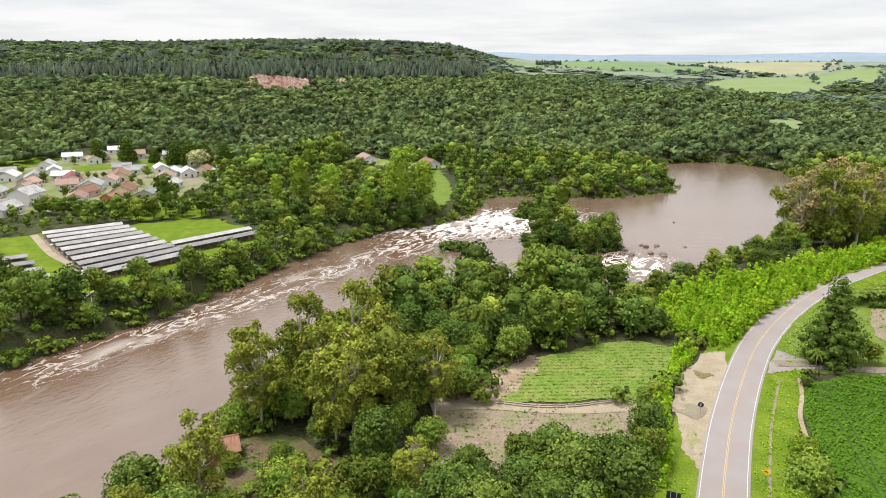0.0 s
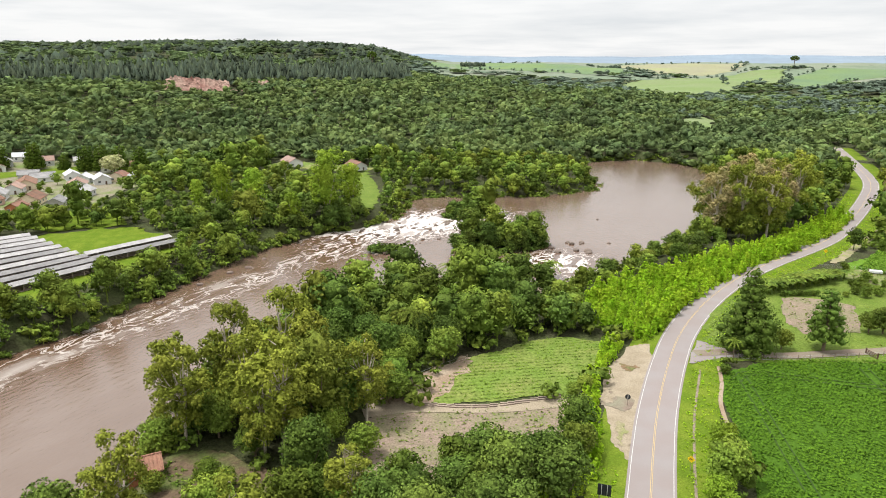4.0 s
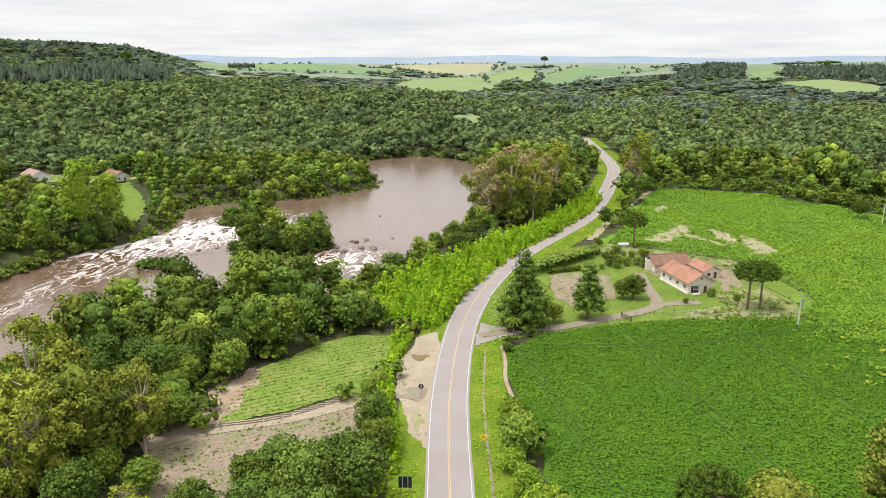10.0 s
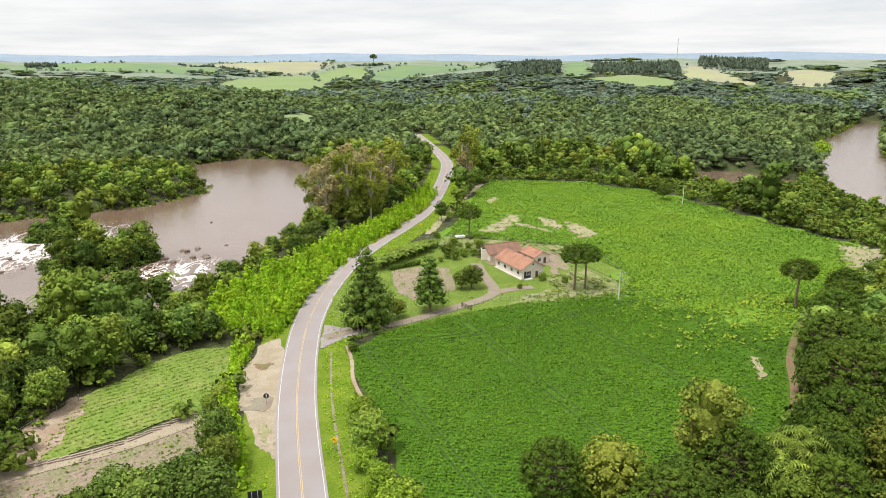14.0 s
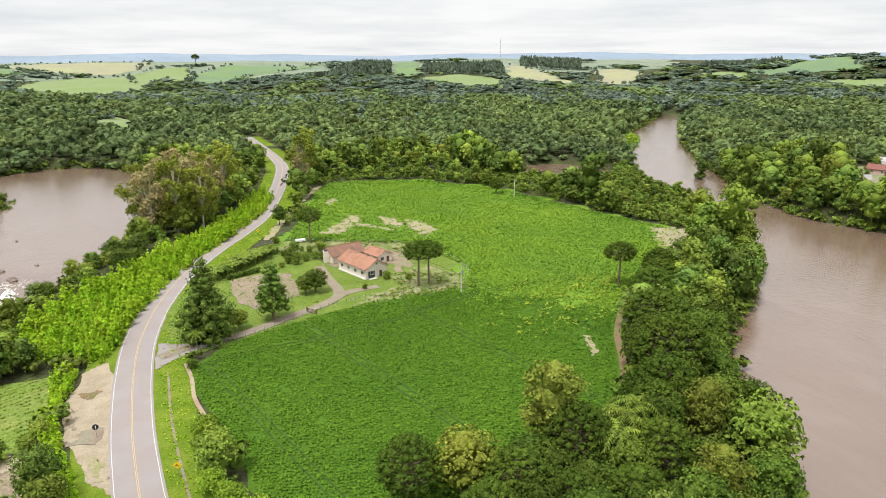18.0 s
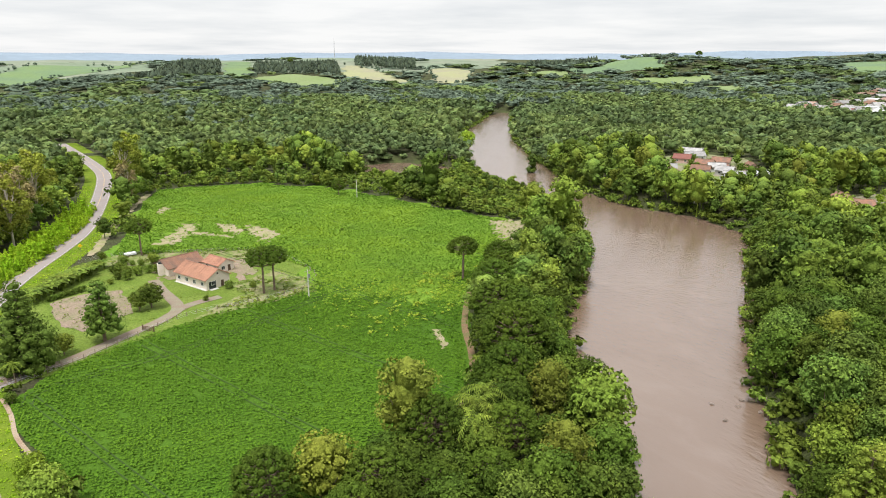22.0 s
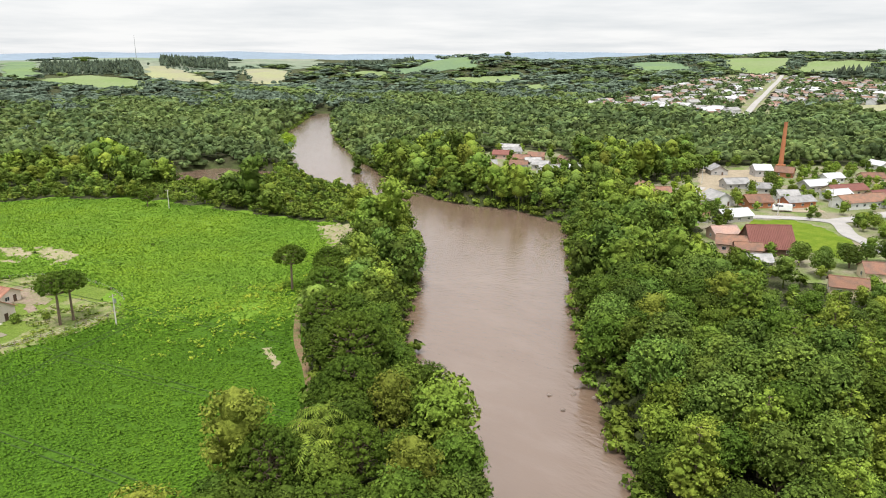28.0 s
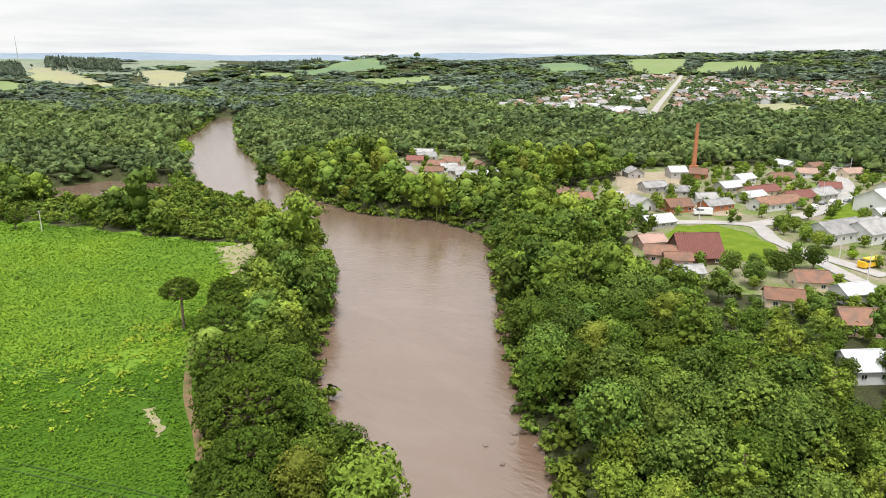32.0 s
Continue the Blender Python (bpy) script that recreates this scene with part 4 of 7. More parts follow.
far_field(RIPE, M_FIELD_PALE, (76.4, 985), (78.9, 990), (80.8, 940), (80.1, 860), (77.8, 855))
far_plain = sheet([polar(-30, 1830)] + [polar(h, 1830) for h in range(-28, 38, 2)] + [polar(h, 4100) for h in range(37, -31, -4)], 0, 34, 0.6, wobble=30, grain=300)
tagged(new("far_plain", far_plain.mesh("far_plain", M_FIELD_PLAIN, True)), "open rolling pasture on the high ground far off", "field", kind="structure")
FAR_TOWN = [polar(*q) for q in ((63.3, 1186), (68.5, 1500), (72.0, 1480), (75.0, 1380), (84.5, 1234), (84.5, 970), (76.6, 995), (72.4, 975), (71.3, 829), (69.4, 765), (65.3, 815), (57.6, 935))]
BLOCKS = [[polar(*q) for q in block] for block in ([(16.9, 1820), (23.6, 1760), (23.4, 2150), (17.2, 2200)], [(8.3, 1490), (11.4, 1640), (14.4, 1790), (14.5, 2250), (12.5, 2200), (9.4, 1750)],
                                                   [(24.8, 2050), (29.6, 1950), (29.6, 2300), (24.8, 2300)], [(38.4, 1780), (41.9, 1850), (44.1, 1960), (44.1, 2250), (39.0, 2100)],
                                                   [(-25.4, 2500), (-23.4, 2450), (-23.4, 2560), (-25.4, 2600)], [(74.8, 1400), (79.5, 1330), (79.5, 1440), (75.4, 1460)])]


def far_wooded(x, y):
    """Woods everywhere beyond but for the far fields, the town and open, rolling tops."""
    ok = area_distance(x, y, FAR_TOWN) > 4
    for poly in FAR_OPEN + BLOCKS + [[polar(-49.6, 712), polar(-43, 712), polar(-43.4, 775), polar(-49.6, 775)]]:
        ok &= area_distance(x, y, poly) > 2
    r = np.hypot(x, y)
    a = np.degrees(np.arctan2(x, y))
    ok &= (r < 1780) | (a < -28) | (a > 37) | (waves(x, y, 420, 8) > 0.36)
    ok &= (r < 2050) | ((waves(x, y, 500, 8) > 0.15) & (a > -31)) | (a < -29)
    return ok & ~((r > 2500) & (a > -29))


LOW_EAST = [(130, 5), (215, 0), (236, 48), (236, 104), (205, 95), (178, 62), (160, 50)]


def build_woods():
    rng = np.random.RandomState(5)
    full = [simple_crown(20 + n, h, w, t, c - 2, 460, 0.42) for n, (h, w, t, c) in enumerate(((9.5, 8.5, 1.8, 14), (12, 8.5, 2.5, 15), (7.5, 7.0, 1.2, 12), (10, 9.5, 1.5, 15), (8.5, 8, 1.2, 13)))]
    light = [simple_crown(26 + n, h, w, t, c - 1, 125, 0.70) for n, (h, w, t, c) in enumerate(((9.5, 8.5, 1.8, 6), (12, 8.5, 2.5, 6), (7.5, 7.0, 1.2, 5), (10, 9.5, 1.5, 6)))]
    x, y = scatter(-460, 470, 20, 480, 6.2, 3)
    r, a = np.hypot(x, y), np.degrees(np.arctan2(x, y))
    ok = wooded(x, y) & (r < 450) & (r > 45) & (a > -70) & (a < 92)
    x, y, r = x[ok], y[ok], r[ok]
    kept = (water_distance(x, y) > 3.2) | (r > 200)
    x, y, r = x[kept], y[kept], r[kept]
    near = ((r < 145) & (np.hypot(x - 19, y - 19) > 40)) | ((x > 90) & (y < 125) & (np.hypot(x - 19, y - 19) < 165))
    # single trees close by, of the kinds that each stretch of wood shows
    for px, py in zip(x[near], y[near]):
        roll = rng.rand()
        if px < -48 and py < 105:
            kind = ["broad_d", "euca", "broad_c", "broad_b", "broad_c", "broad_d"][int(roll * 6)]
        elif px < -20:
            kind = ["broad_a", "broad_b", "broad_d", "broad_a", "broad_c"][int(roll * 5)]
        elif -20 < px < 12 and py > 60:
            kind = ["lime", "broad_c"][int(roll * 2)]
        elif py - px > 12:
            kind = ["arau_young", "deep", "broad_d", "deep", "arau_young"][int(roll * 5)]
        elif py < 62 and px > 84:
            kind = ["deep", "broad_a", "broad_d", "pine_light", "deep", "broad_c", "broad_b", "broad_d", "broad_b"][int(roll * 9)]
        else:
            kind = ["deep", "broad_d", "deep", "broad_b", "olive", "deep", "broad_a"][int(roll * 7)]
        grow(kind, px, py, rng.uniform(0.75, 1.05) * (1.18 if px > 110 and py < 125 else 1.0) * (0.62 if area_distance(px, py, LOW_EAST) < 0 else 1.0))
    x, y, r = x[~near], y[~near], r[~near]
    s = 0.62 + 0.85 * rng.rand(len(x)) ** 1.7 + 0.16 * waves(x, y, 70, 21)
    s = np.where(x > 95, s * 1.12, s)
    s = np.where((rng.rand(len(x)) < 0.07) & (r > 170), s * 1.22, s)
    kinds = np.clip(0.5 + 0.17 * waves(x, y, 60, 22) + 0.42 * (rng.rand(len(x)) - 0.5) * 2, 0, 1)
    kinds = np.where((x > 95) & (r < 460), np.clip(kinds - 0.04, 0, 1), kinds)
    # lower growth before the village, the sheds, the glade and the town
    for k, poly in ((0.5, [(-345, 90), (-262, 60), (-255, 120), (-262, 160), (-240, 185), (-280, 230), (-330, 140)]), (0.72, [(-202, 98), (-166, 98), (-166, 165), (-197, 178)]),
                    (0.5, [(-245, 295), (-205, 268), (-190, 300), (-222, 335), (-295, 332)]), (0.55, [(130, 5), (215, 0), (236, 48), (205, 62), (160, 50)]), (0.6, [(175, 38), (236, 52), (236, 104), (205, 95), (178, 62)]),
                    (0.6, [(262, 200), (300, 180), (345, 215), (300, 250)]), (0.36, [(150, 200), (178, 196), (224, 240), (242, 300), (278, 390), (292, 424), (255, 412), (215, 345), (170, 280)]), (0.6, [(-60, 190), (-30, 190), (-8, 250), (-25, 272), (-55, 235)]),
                    (0.5, [(50, 352), (104, 346), (138, 312), (150, 330), (130, 375), (60, 385)]), (0.3, [(128, 320), (150, 280), (176, 300), (160, 345)]), (0.72, [(-300, 175), (-150, 150), (-150, 300), (-260, 320)]), (0.75, [(-200, 320), (-120, 320), (-85, 360), (-130, 450), (-240, 440)]), (0.3, [(146, 318), (172, 296), (214, 336), (196, 362), (168, 352)])):
        s = np.where(area_distance(x, y, poly) < 0, s * k, s)
    spots = np.stack([x, y, s], -1)
    mid = r < 290
    brownish = (kinds > 0.93)
    for ring, protos, name in ((mid, full, "riverside_wood"), (~mid, light, "valley_wood")):
        mass(name, "dense green wood of mixed broadleaf trees by the river", protos, spots[ring & (kinds < 0.36)], M_LEAF)
        mass(name + "_mid", "mid-green broadleaf trees of the riverside wood", protos, spots[ring & (kinds >= 0.36) & (kinds < 0.66)], M_LEAF_MID)
        mass(name + "_light", "lighter green broadleaf trees scattered through the wood", protos, spots[ring & (kinds >= 0.66) & ~brownish], M_LEAF_LIGHT)
        mass(name + "_olive", "olive-green trees scattered through the wood", protos, spots[ring & brownish], M_LEAF_OLIVE)
    # undergrowth that closes the wood's edges and the banks
    ux, uy = scatter(-330, 330, 30, 430, 4.2, 9)
    ur = np.hypot(ux, uy)
    ok = wooded(ux, uy, 0.5) & (ur < np.where(water_distance(ux, uy) < 14, 450, 300)) & (rng.rand(len(ux)) < np.where((water_distance(ux, uy) < 12) | (area_distance(ux, uy, SOY) < 9) | (area_distance(ux, uy, SMALL_FIELD) < 12), 0.97, 0.2))
    ux, uy = ux[ok], uy[ok]
    low = [simple_crown(50 + n, 2.6, 4.2, 0.2, 3, 36, 0.55, inner=False) for n in range(3)]
    mass("undergrowth", "tangled green undergrowth below the trees and along the banks", low, np.stack([ux, uy, rng.uniform(0.5, 1.45, len(ux))], -1), M_LEAF_MID, "undergrowth")
    scrub = [(50, 354), (104, 348), (136, 318), (156, 250), (168, 212), (226, 255), (234, 310), (214, 336), (196, 362), (160, 345), (130, 378), (60, 388)]
    ux, uy = scatter(45, 240, 205, 395, 3.7, 19)
    ok = (area_distance(ux, uy, scrub) < 0) & (water_distance(ux, uy) > 1.5) & (area_distance(ux, uy, SOY) > 1.0)
    ux, uy = ux[ok], uy[ok]
    mass("field_scrub", "dense low bushes between the field and the backwater", low, np.stack([ux, uy, rng.uniform(0.6, 1.3, len(ux)) + 0.2 * waves(ux, uy, 22, 6)], -1), M_LEAF_MID, "shrubs")
    # shrubs that hang over the water's edge
    spots = []
    for poly in (RIVER_W, RIVER_E):
        for p in [q + (rng.normal(0, 2.2), rng.normal(0, 2.2)) for q in smooth_line(poly + poly[:1], 1.5)]:
            if 40 < math.hypot(*p) < 900 and p[1] > 10:
                spots.append((p[0] + rng.uniform(-2, 2), p[1] + rng.uniform(-2, 2), rng.uniform(0.6, 1.25)))
    spots = np.array(spots)
    d = water_distance(spots[:, 0], spots[:, 1])
    ok = (d < 7) & (d > -0.9)
    mass("bank_shrubs", "green shrubs that hang over the water's edge", low, spots[ok], M_LEAF_MID, "shrubs")
    # islands in the river
    spots = []
    rim = []
    for cx, cy, ia, ib, turn in ISLANDS[:3] + ISLANDS[4:]:
        n = int(ia * ib / 3.2) + 4
        q, t = np.sqrt(rng.uniform(0, 0.9, n)), rng.uniform(0, 6.283, n)
        u, v, c, w = q * ia * np.cos(t), q * ib * np.sin(t), math.cos(radians(turn)), math.sin(radians(turn))
        if ia > 8:
            spots += [(cx + p * c - o * w, cy + p * w + o * c, rng.uniform(0.4, 0.85)) for p, o in zip(u, v)]
        for t in np.arange(0, 6.28, 2.0 / (ia + ib)):
            for q in (0.55, 0.92) if rng.rand() < 0.8 else (0.75,):
                p, o = q * ia * math.cos(t), q * ib * math.sin(t)
                rim.append((cx + p * c - o * w, cy + p * w + o * c, rng.uniform(0.35, 0.95)))
    mass("island_bushes", "low green bushes round the river islands", low, rim, M_LEAF, "shrubs")
    mass("island_wood", "dark green trees crowded on small river islands", full, spots, M_LEAF)
    # far woods: spacing grows with the distance
    uu, aa, kk = [], [], []
    for start, end, k in ((445, 1150, 0.0145), (1150, 3600, 0.0205)):
        gu, ga = np.meshgrid(np.arange(math.log(start), math.log(end), k), np.arange(radians(-70), radians(92), k))
        uu.append(gu.ravel() + rng.uniform(-0.5, 0.5, gu.size) * k)
        aa.append(ga.ravel() + rng.uniform(-0.5, 0.5, gu.size) * k)
        kk.append(np.full(gu.size, k))
    uu, aa, k = np.concatenate(uu), np.concatenate(aa), np.concatenate(kk)
    fr = np.exp(uu)
    fx, fy = np.sin(aa) * fr, np.cos(aa) * fr
    ok = wooded(fx, fy) & far_wooded(fx, fy)
    fx, fy, fr, aa, k = fx[ok], fy[ok], fr[ok], np.degrees(aa[ok]), k[ok]
    sc = np.maximum(1.0, fr * k / 8.0) * (0.6 + 0.75 * rng.rand(len(fx)) ** 1.6)
    tall = np.minimum(sc, 1.05) * rng.uniform(0.6, 1.2, len(fx))
    ledge = (aa > -51) & (aa < -42) & (fr > 600) & (fr < 700)
    tall[ledge] *= 0.75
    pines = (aa < -29.5) & (fr > 765 + 5.0 * np.abs(aa + 48))
    tops = [far_crown(30 + n, 9 + n % 3, 9.5) for n in range(6)]
    spots = np.stack([fx, fy, sc, tall], -1)
    # beyond about 900 m the tone falls towards the leaves with haze in their colour
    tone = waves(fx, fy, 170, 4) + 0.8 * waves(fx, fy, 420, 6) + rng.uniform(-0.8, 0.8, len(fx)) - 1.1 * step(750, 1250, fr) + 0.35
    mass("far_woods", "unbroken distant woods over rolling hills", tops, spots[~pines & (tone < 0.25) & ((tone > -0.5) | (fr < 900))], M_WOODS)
    mass("far_woods_dark", "stretches of the distant woods coloured blue for haze", tops, spots[~pines & (tone <= -0.5) & (fr >= 900)], M_WOODS_HAZE)
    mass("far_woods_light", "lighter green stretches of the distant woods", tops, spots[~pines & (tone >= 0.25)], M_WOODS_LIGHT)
    cones = [pine_cone(40, 17, 6.5), pine_cone(41, 16, 7), pine_cone(43, 18, 6), pine_cone(45, 15, 7), far_crown(44, 17, 6)]
    brow = 765 + 5.0 * np.abs(aa + 48)
    young = pines & (fr > brow + 90) & (waves(fx, fy, 200, 14) + 0.035 * (-42 - aa) + rng.uniform(-1, 1, len(fx)) > 0.1)
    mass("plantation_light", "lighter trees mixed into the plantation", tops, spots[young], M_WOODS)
    pines &= ~young
    # hedges and single trees along the far fields
    hx = []
    for poly in FAR_OPEN:
        for (ax, ay), (bx, by) in zip(poly, poly[1:] + poly[:1]):
            if rng.rand() < 0.75:
                n = int(math.hypot(bx - ax, by - ay) / 20)
                hx += [(ax + (bx - ax) * q + rng.normal(0, 5), ay + (by - ay) * q + rng.normal(0, 5), rng.uniform(0.5, 1.3), rng.uniform(0.4, 1.2)) for q in rng.rand(n)]
    mass("far_hedges", "hedges and single trees along the far fields", tops, hx, M_WOODS_HAZE)
    mass("pine_plantation", "dark pine plantation on the plateau", cones, np.c_[spots[pines][:, :3], np.minimum(spots[pines][:, 3], 0.95)], M_PINES)
    rim = []
    for h in np.arange(-66, -29.6, 0.42):
        for back in np.arange(2, 82, 9):
            q = h + rng.uniform(-0.2, 0.2)
            rim.append((*polar(q, 770 + 5.0 * abs(q + 48) + back + rng.uniform(-4, 4)), rng.uniform(0.8, 1.15), rng.uniform(0.85, 1.15)))
    mass("pine_rim", "dense dark rim of tall pines along the plateau's edge", cones[:4], rim, M_PINES)
    for poly in BLOCKS:
        p = np.array(poly, float)
        bx, by = scatter(*[v for k2 in (0, 1) for v in (p[:, k2].min(), p[:, k2].max())], 13, 6)
        inside = area_distance(bx, by, poly) < 0
        mass("pine_block", "dark block of planted pines on a hilltop", cones, np.stack([bx[inside], by[inside], np.full(inside.sum(), 1.8), np.full(inside.sum(), 1.0)], -1), M_PINES)


build_woods()

# ---------------------------------------------------------------- more materials
M_PLASTER = mat("whitewashed_plaster", (0.68, 0.59, 0.53), 0.9, var=0.06, scale=0.4, fine=3, bump=0.15, second=(0.62, 0.55, 0.46))
M_WHITE = mat("white_wall_paint", (0.58, 0.575, 0.56), 0.85, var=0.06, scale=0.3, fine=3, bump=0.1)
M_CREAM = mat("cream_wall_paint", (0.62, 0.52, 0.38), 0.85, var=0.08, scale=0.3, fine=3, bump=0.1)
M_PINK = mat("rose_wall_paint", (0.50, 0.34, 0.29), 0.85, var=0.08, scale=0.3, fine=3, bump=0.1)
M_GREY_WALL = mat("grey_render", (0.38, 0.36, 0.34), 0.9, var=0.1, scale=0.3, fine=3, bump=0.15)
M_BRICK = mat("orange_brick", (0.42, 0.17, 0.08), 0.9, var=0.2, scale=0.4, fine=5, bump=0.3, second=(0.33, 0.14, 0.08))
M_TILE = mat("clay_roof_tile", (0.33, 0.175, 0.115), 0.85, var=0.2, scale=0.5, fine=4, bump=0.5, second=(0.26, 0.14, 0.095), tint=0.15)
M_TILE_FADED = mat("faded_roof_tile", (0.31, 0.205, 0.16), 0.9, var=0.2, scale=0.3, fine=3, bump=0.5, second=(0.25, 0.18, 0.15), tint=0.2)
M_TILE_OLD = mat("weathered_roof_tile", (0.22, 0.12, 0.08), 0.9, var=0.22, scale=0.5, fine=4, bump=0.5, second=(0.15, 0.10, 0.075), tint=0.15)
M_TILE_RED = mat("dark_red_roof_tile", (0.165, 0.072, 0.058), 0.8, var=0.12, scale=0.4, fine=5, bump=0.4, tint=0.1)
M_FIBRE = mat("fibre_cement_roof", (0.30, 0.29, 0.28), 0.9, var=0.15, scale=0.4, fine=4, bump=0.4, second=(0.21, 0.205, 0.20), tint=0.2)
M_FIBRE_DARK = mat("blackened_fibre_cement", (0.225, 0.215, 0.21), 0.9, var=0.25, scale=0.3, fine=3, bump=0.4, second=(0.28, 0.27, 0.26), tint=0.3)
M_METAL_ROOF = mat("white_sheet_metal", (0.43, 0.435, 0.44), 0.6, var=0.1, scale=0.3, fine=3, bump=0.1)
M_WOOD = mat("grey_weathered_wood", (0.24, 0.19, 0.15), 0.9, var=0.25, scale=0.8, fine=6, bump=0.4)
M_DARK_WOOD = mat("dark_stained_wood", (0.10, 0.065, 0.045), 0.85, var=0.25, scale=0.8, fine=6, bump=0.4)
M_CONCRETE = mat("concrete", (0.48, 0.46, 0.43), 0.9, var=0.12, scale=0.5, fine=5, bump=0.2)
M_GLASS = mat("dark_glass_and_porch_panel", (0.03, 0.035, 0.04), 0.12, var=0.1, bump=0, spec=0.5)
M_FRAME = mat("window_frame_paint", (0.55, 0.55, 0.53), 0.7, var=0.05, bump=0)
M_BLACK = mat("black_sign_and_opening_panel", (0.025, 0.027, 0.03), 0.6, var=0.2, bump=0)
M_SIGN_YELLOW = mat("yellow_sign_sheet", (0.80, 0.52, 0.02), 0.5, var=0.05, bump=0)
M_STEEL = mat("galvanised_steel", (0.45, 0.46, 0.47), 0.45, 0.8, var=0.08, bump=0)
M_STREET = mat("pale_street_paving", (0.29, 0.275, 0.26), 0.9, var=0.12, scale=0.2, fine=4, bump=0.2, second=(0.34, 0.32, 0.30))
M_DRIVE = mat("worn_driveway", (0.195, 0.150, 0.115), 0.95, var=0.2, scale=0.3, fine=4, bump=0.3, second=(0.20, 0.185, 0.13))
M_FOREST_GRASS = mat("rough_grass", (0.12, 0.175, 0.035), 0.95, var=0.3, scale=0.12, fine=2, bump=0.6, second=(0.22, 0.22, 0.08))
M_FOREST_FLOOR = mat("leafy_forest_floor", (0.115, 0.080, 0.050), 0.95, var=0.3, scale=0.25, fine=2, bump=0.6, second=(0.085, 0.105, 0.030))
M_TRODDEN = mat("trodden_ground", (0.21, 0.185, 0.13), 0.95, var=0.25, scale=0.08, fine=1.5, bump=0.5, second=(0.115, 0.165, 0.035))
M_GARDEN = mat("dug_garden_soil", (0.221, 0.167, 0.126), 0.95, var=0.3, scale=0.2, fine=2.5, bump=0.5, second=(0.171, 0.162, 0.086))
M_ROUGH = mat("dry_rough_grass", (0.13, 0.175, 0.04), 0.95, var=0.35, scale=0.3, fine=2.0, bump=0.6, second=(0.215, 0.195, 0.105))
M_YARD = mat("yard_grass", (0.099, 0.149, 0.020), 0.95, var=0.35, scale=0.16, fine=2, bump=0.7, second=(0.131, 0.176, 0.031))
M_PATCH = mat("sandy_bare_patch", (0.27, 0.225, 0.15), 0.95, var=0.2, scale=0.3, fine=2, bump=0.4, second=(0.20, 0.205, 0.085))
M_LOW_CROP = mat("low_crop_cover", (0.123, 0.183, 0.030), 0.95, var=0.3, scale=0.15, fine=1.6, bump=0.6, second=(0.162, 0.191, 0.047))
# Dark green that paints the shade down in the ruts.
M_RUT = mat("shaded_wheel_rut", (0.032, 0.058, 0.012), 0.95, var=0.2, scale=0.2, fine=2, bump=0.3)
M_WEED = mat("flowering_weeds", (0.26, 0.32, 0.03), 0.9, var=0.3, scale=0.5, fine=3, bump=0.5, second=(0.15, 0.25, 0.025))
M_SOLAR = mat("solar_panel", (0.02, 0.025, 0.05), 0.2, var=0.1, bump=0, spec=0.5)
M_YELLOW_PAINT = mat("yellow_vehicle_paint", (0.75, 0.42, 0.02), 0.35, var=0.03, bump=0, spec=0.5)
M_CAR_WHITE = mat("white_vehicle_paint", (0.75, 0.75, 0.75), 0.35, var=0.03, bump=0, spec=0.5)
M_CAR_GREY = mat("grey_vehicle_paint", (0.18, 0.19, 0.20), 0.35, var=0.03, bump=0, spec=0.5)
M_RUBBER = mat("tyre_rubber", (0.02, 0.02, 0.02), 0.8, var=0.1, bump=0)
M_CLIFF = mat("red_cliff_rock", (0.36, 0.245, 0.195), 0.95, var=0.3, scale=0.05, fine=0.5, bump=0.8, second=(0.23, 0.105, 0.085))


# ---------------------------------------------------------------- fields and open ground
def cover(name, label, poly, material, lift=0.15, cell=1.2, category="field", wobble=0.8, rough=0.0, drape=True, grain=9):
    s = sheet(poly, lift, cell, lift if drape else None, rough, seed=len(poly) + int(abs(poly[0][0])), wobble=wobble, grain=grain)
    return tagged(new(name, s.mesh(name, material, True)), label, category, kind="structure")


cover("soy_field", "dense green soybean field with wheel tracks", SOY, M_CROP_SHADE, 0.10, 1.5, wobble=0.4)
SOY_BACK = [(64, 175), (72, 190), (66, 224), (22, 243), (30, 270), (37, 295), (46, 330), (57, 359), (80, 358), (102, 353), (134, 316), (154, 245), (166, 208), (152, 189), (110, 160), (96, 143), (80, 160)]
cover("back_soy_field", "lighter green back part of the soybean field", SOY_BACK, M_CROP_BACK, 0.16, 1.8, wobble=6, grain=26)
cover("vegetable_field", "small light green field of low crop rows", SMALL_FIELD, M_LOW_CROP, 0.15)
cover("fallow_field", "fallow brown field with sparse young plants", LOWER_FIELD, M_GARDEN, 0.15)
cover("woodland_edge_track", "bare sandy edge between the small field and the wood", [(-66, 95), (-67, 104), (-64, 116), (-60, 126), (-57, 124), (-56, 104), (-62, 97)], M_DIRT, 0.19)
cover("farmyard_grass", "mown green grass of the farmyard", YARD, M_YARD, 0.13, 1.5, "grass")
cover("gravel_layby", "dry gravel lay-by beside the road", [(-24.6, 153), (-21.5, 140), (-20.0, 124), (-17.8, 104), (-18.3, 99), (-21.5, 106), (-25.5, 113), (-28.5, 120), (-30, 135), (-29, 148)], M_GRAVEL, 0.10, 1.0, "gravel", 0.7)
cover("driveway_apron", "worn asphalt apron where the driveway meets the road", [(-15.0, 143.5), (-15.2, 160), (-11.5, 157.5), (-7, 157.2), (-4, 156.6), (-4, 154.6), (-8, 152.2), (-11.5, 149.0)], M_ASPHALT, 0.19, 0.8, "road", 0.3)
cover("layby_patch", "reddish bare soil in the gravel lay-by", [(-28, 136), (-24.5, 135), (-24, 138), (-27.5, 139.5)], M_RED_SOIL, 0.16, 0.6, "soil", 0.8, grain=4)
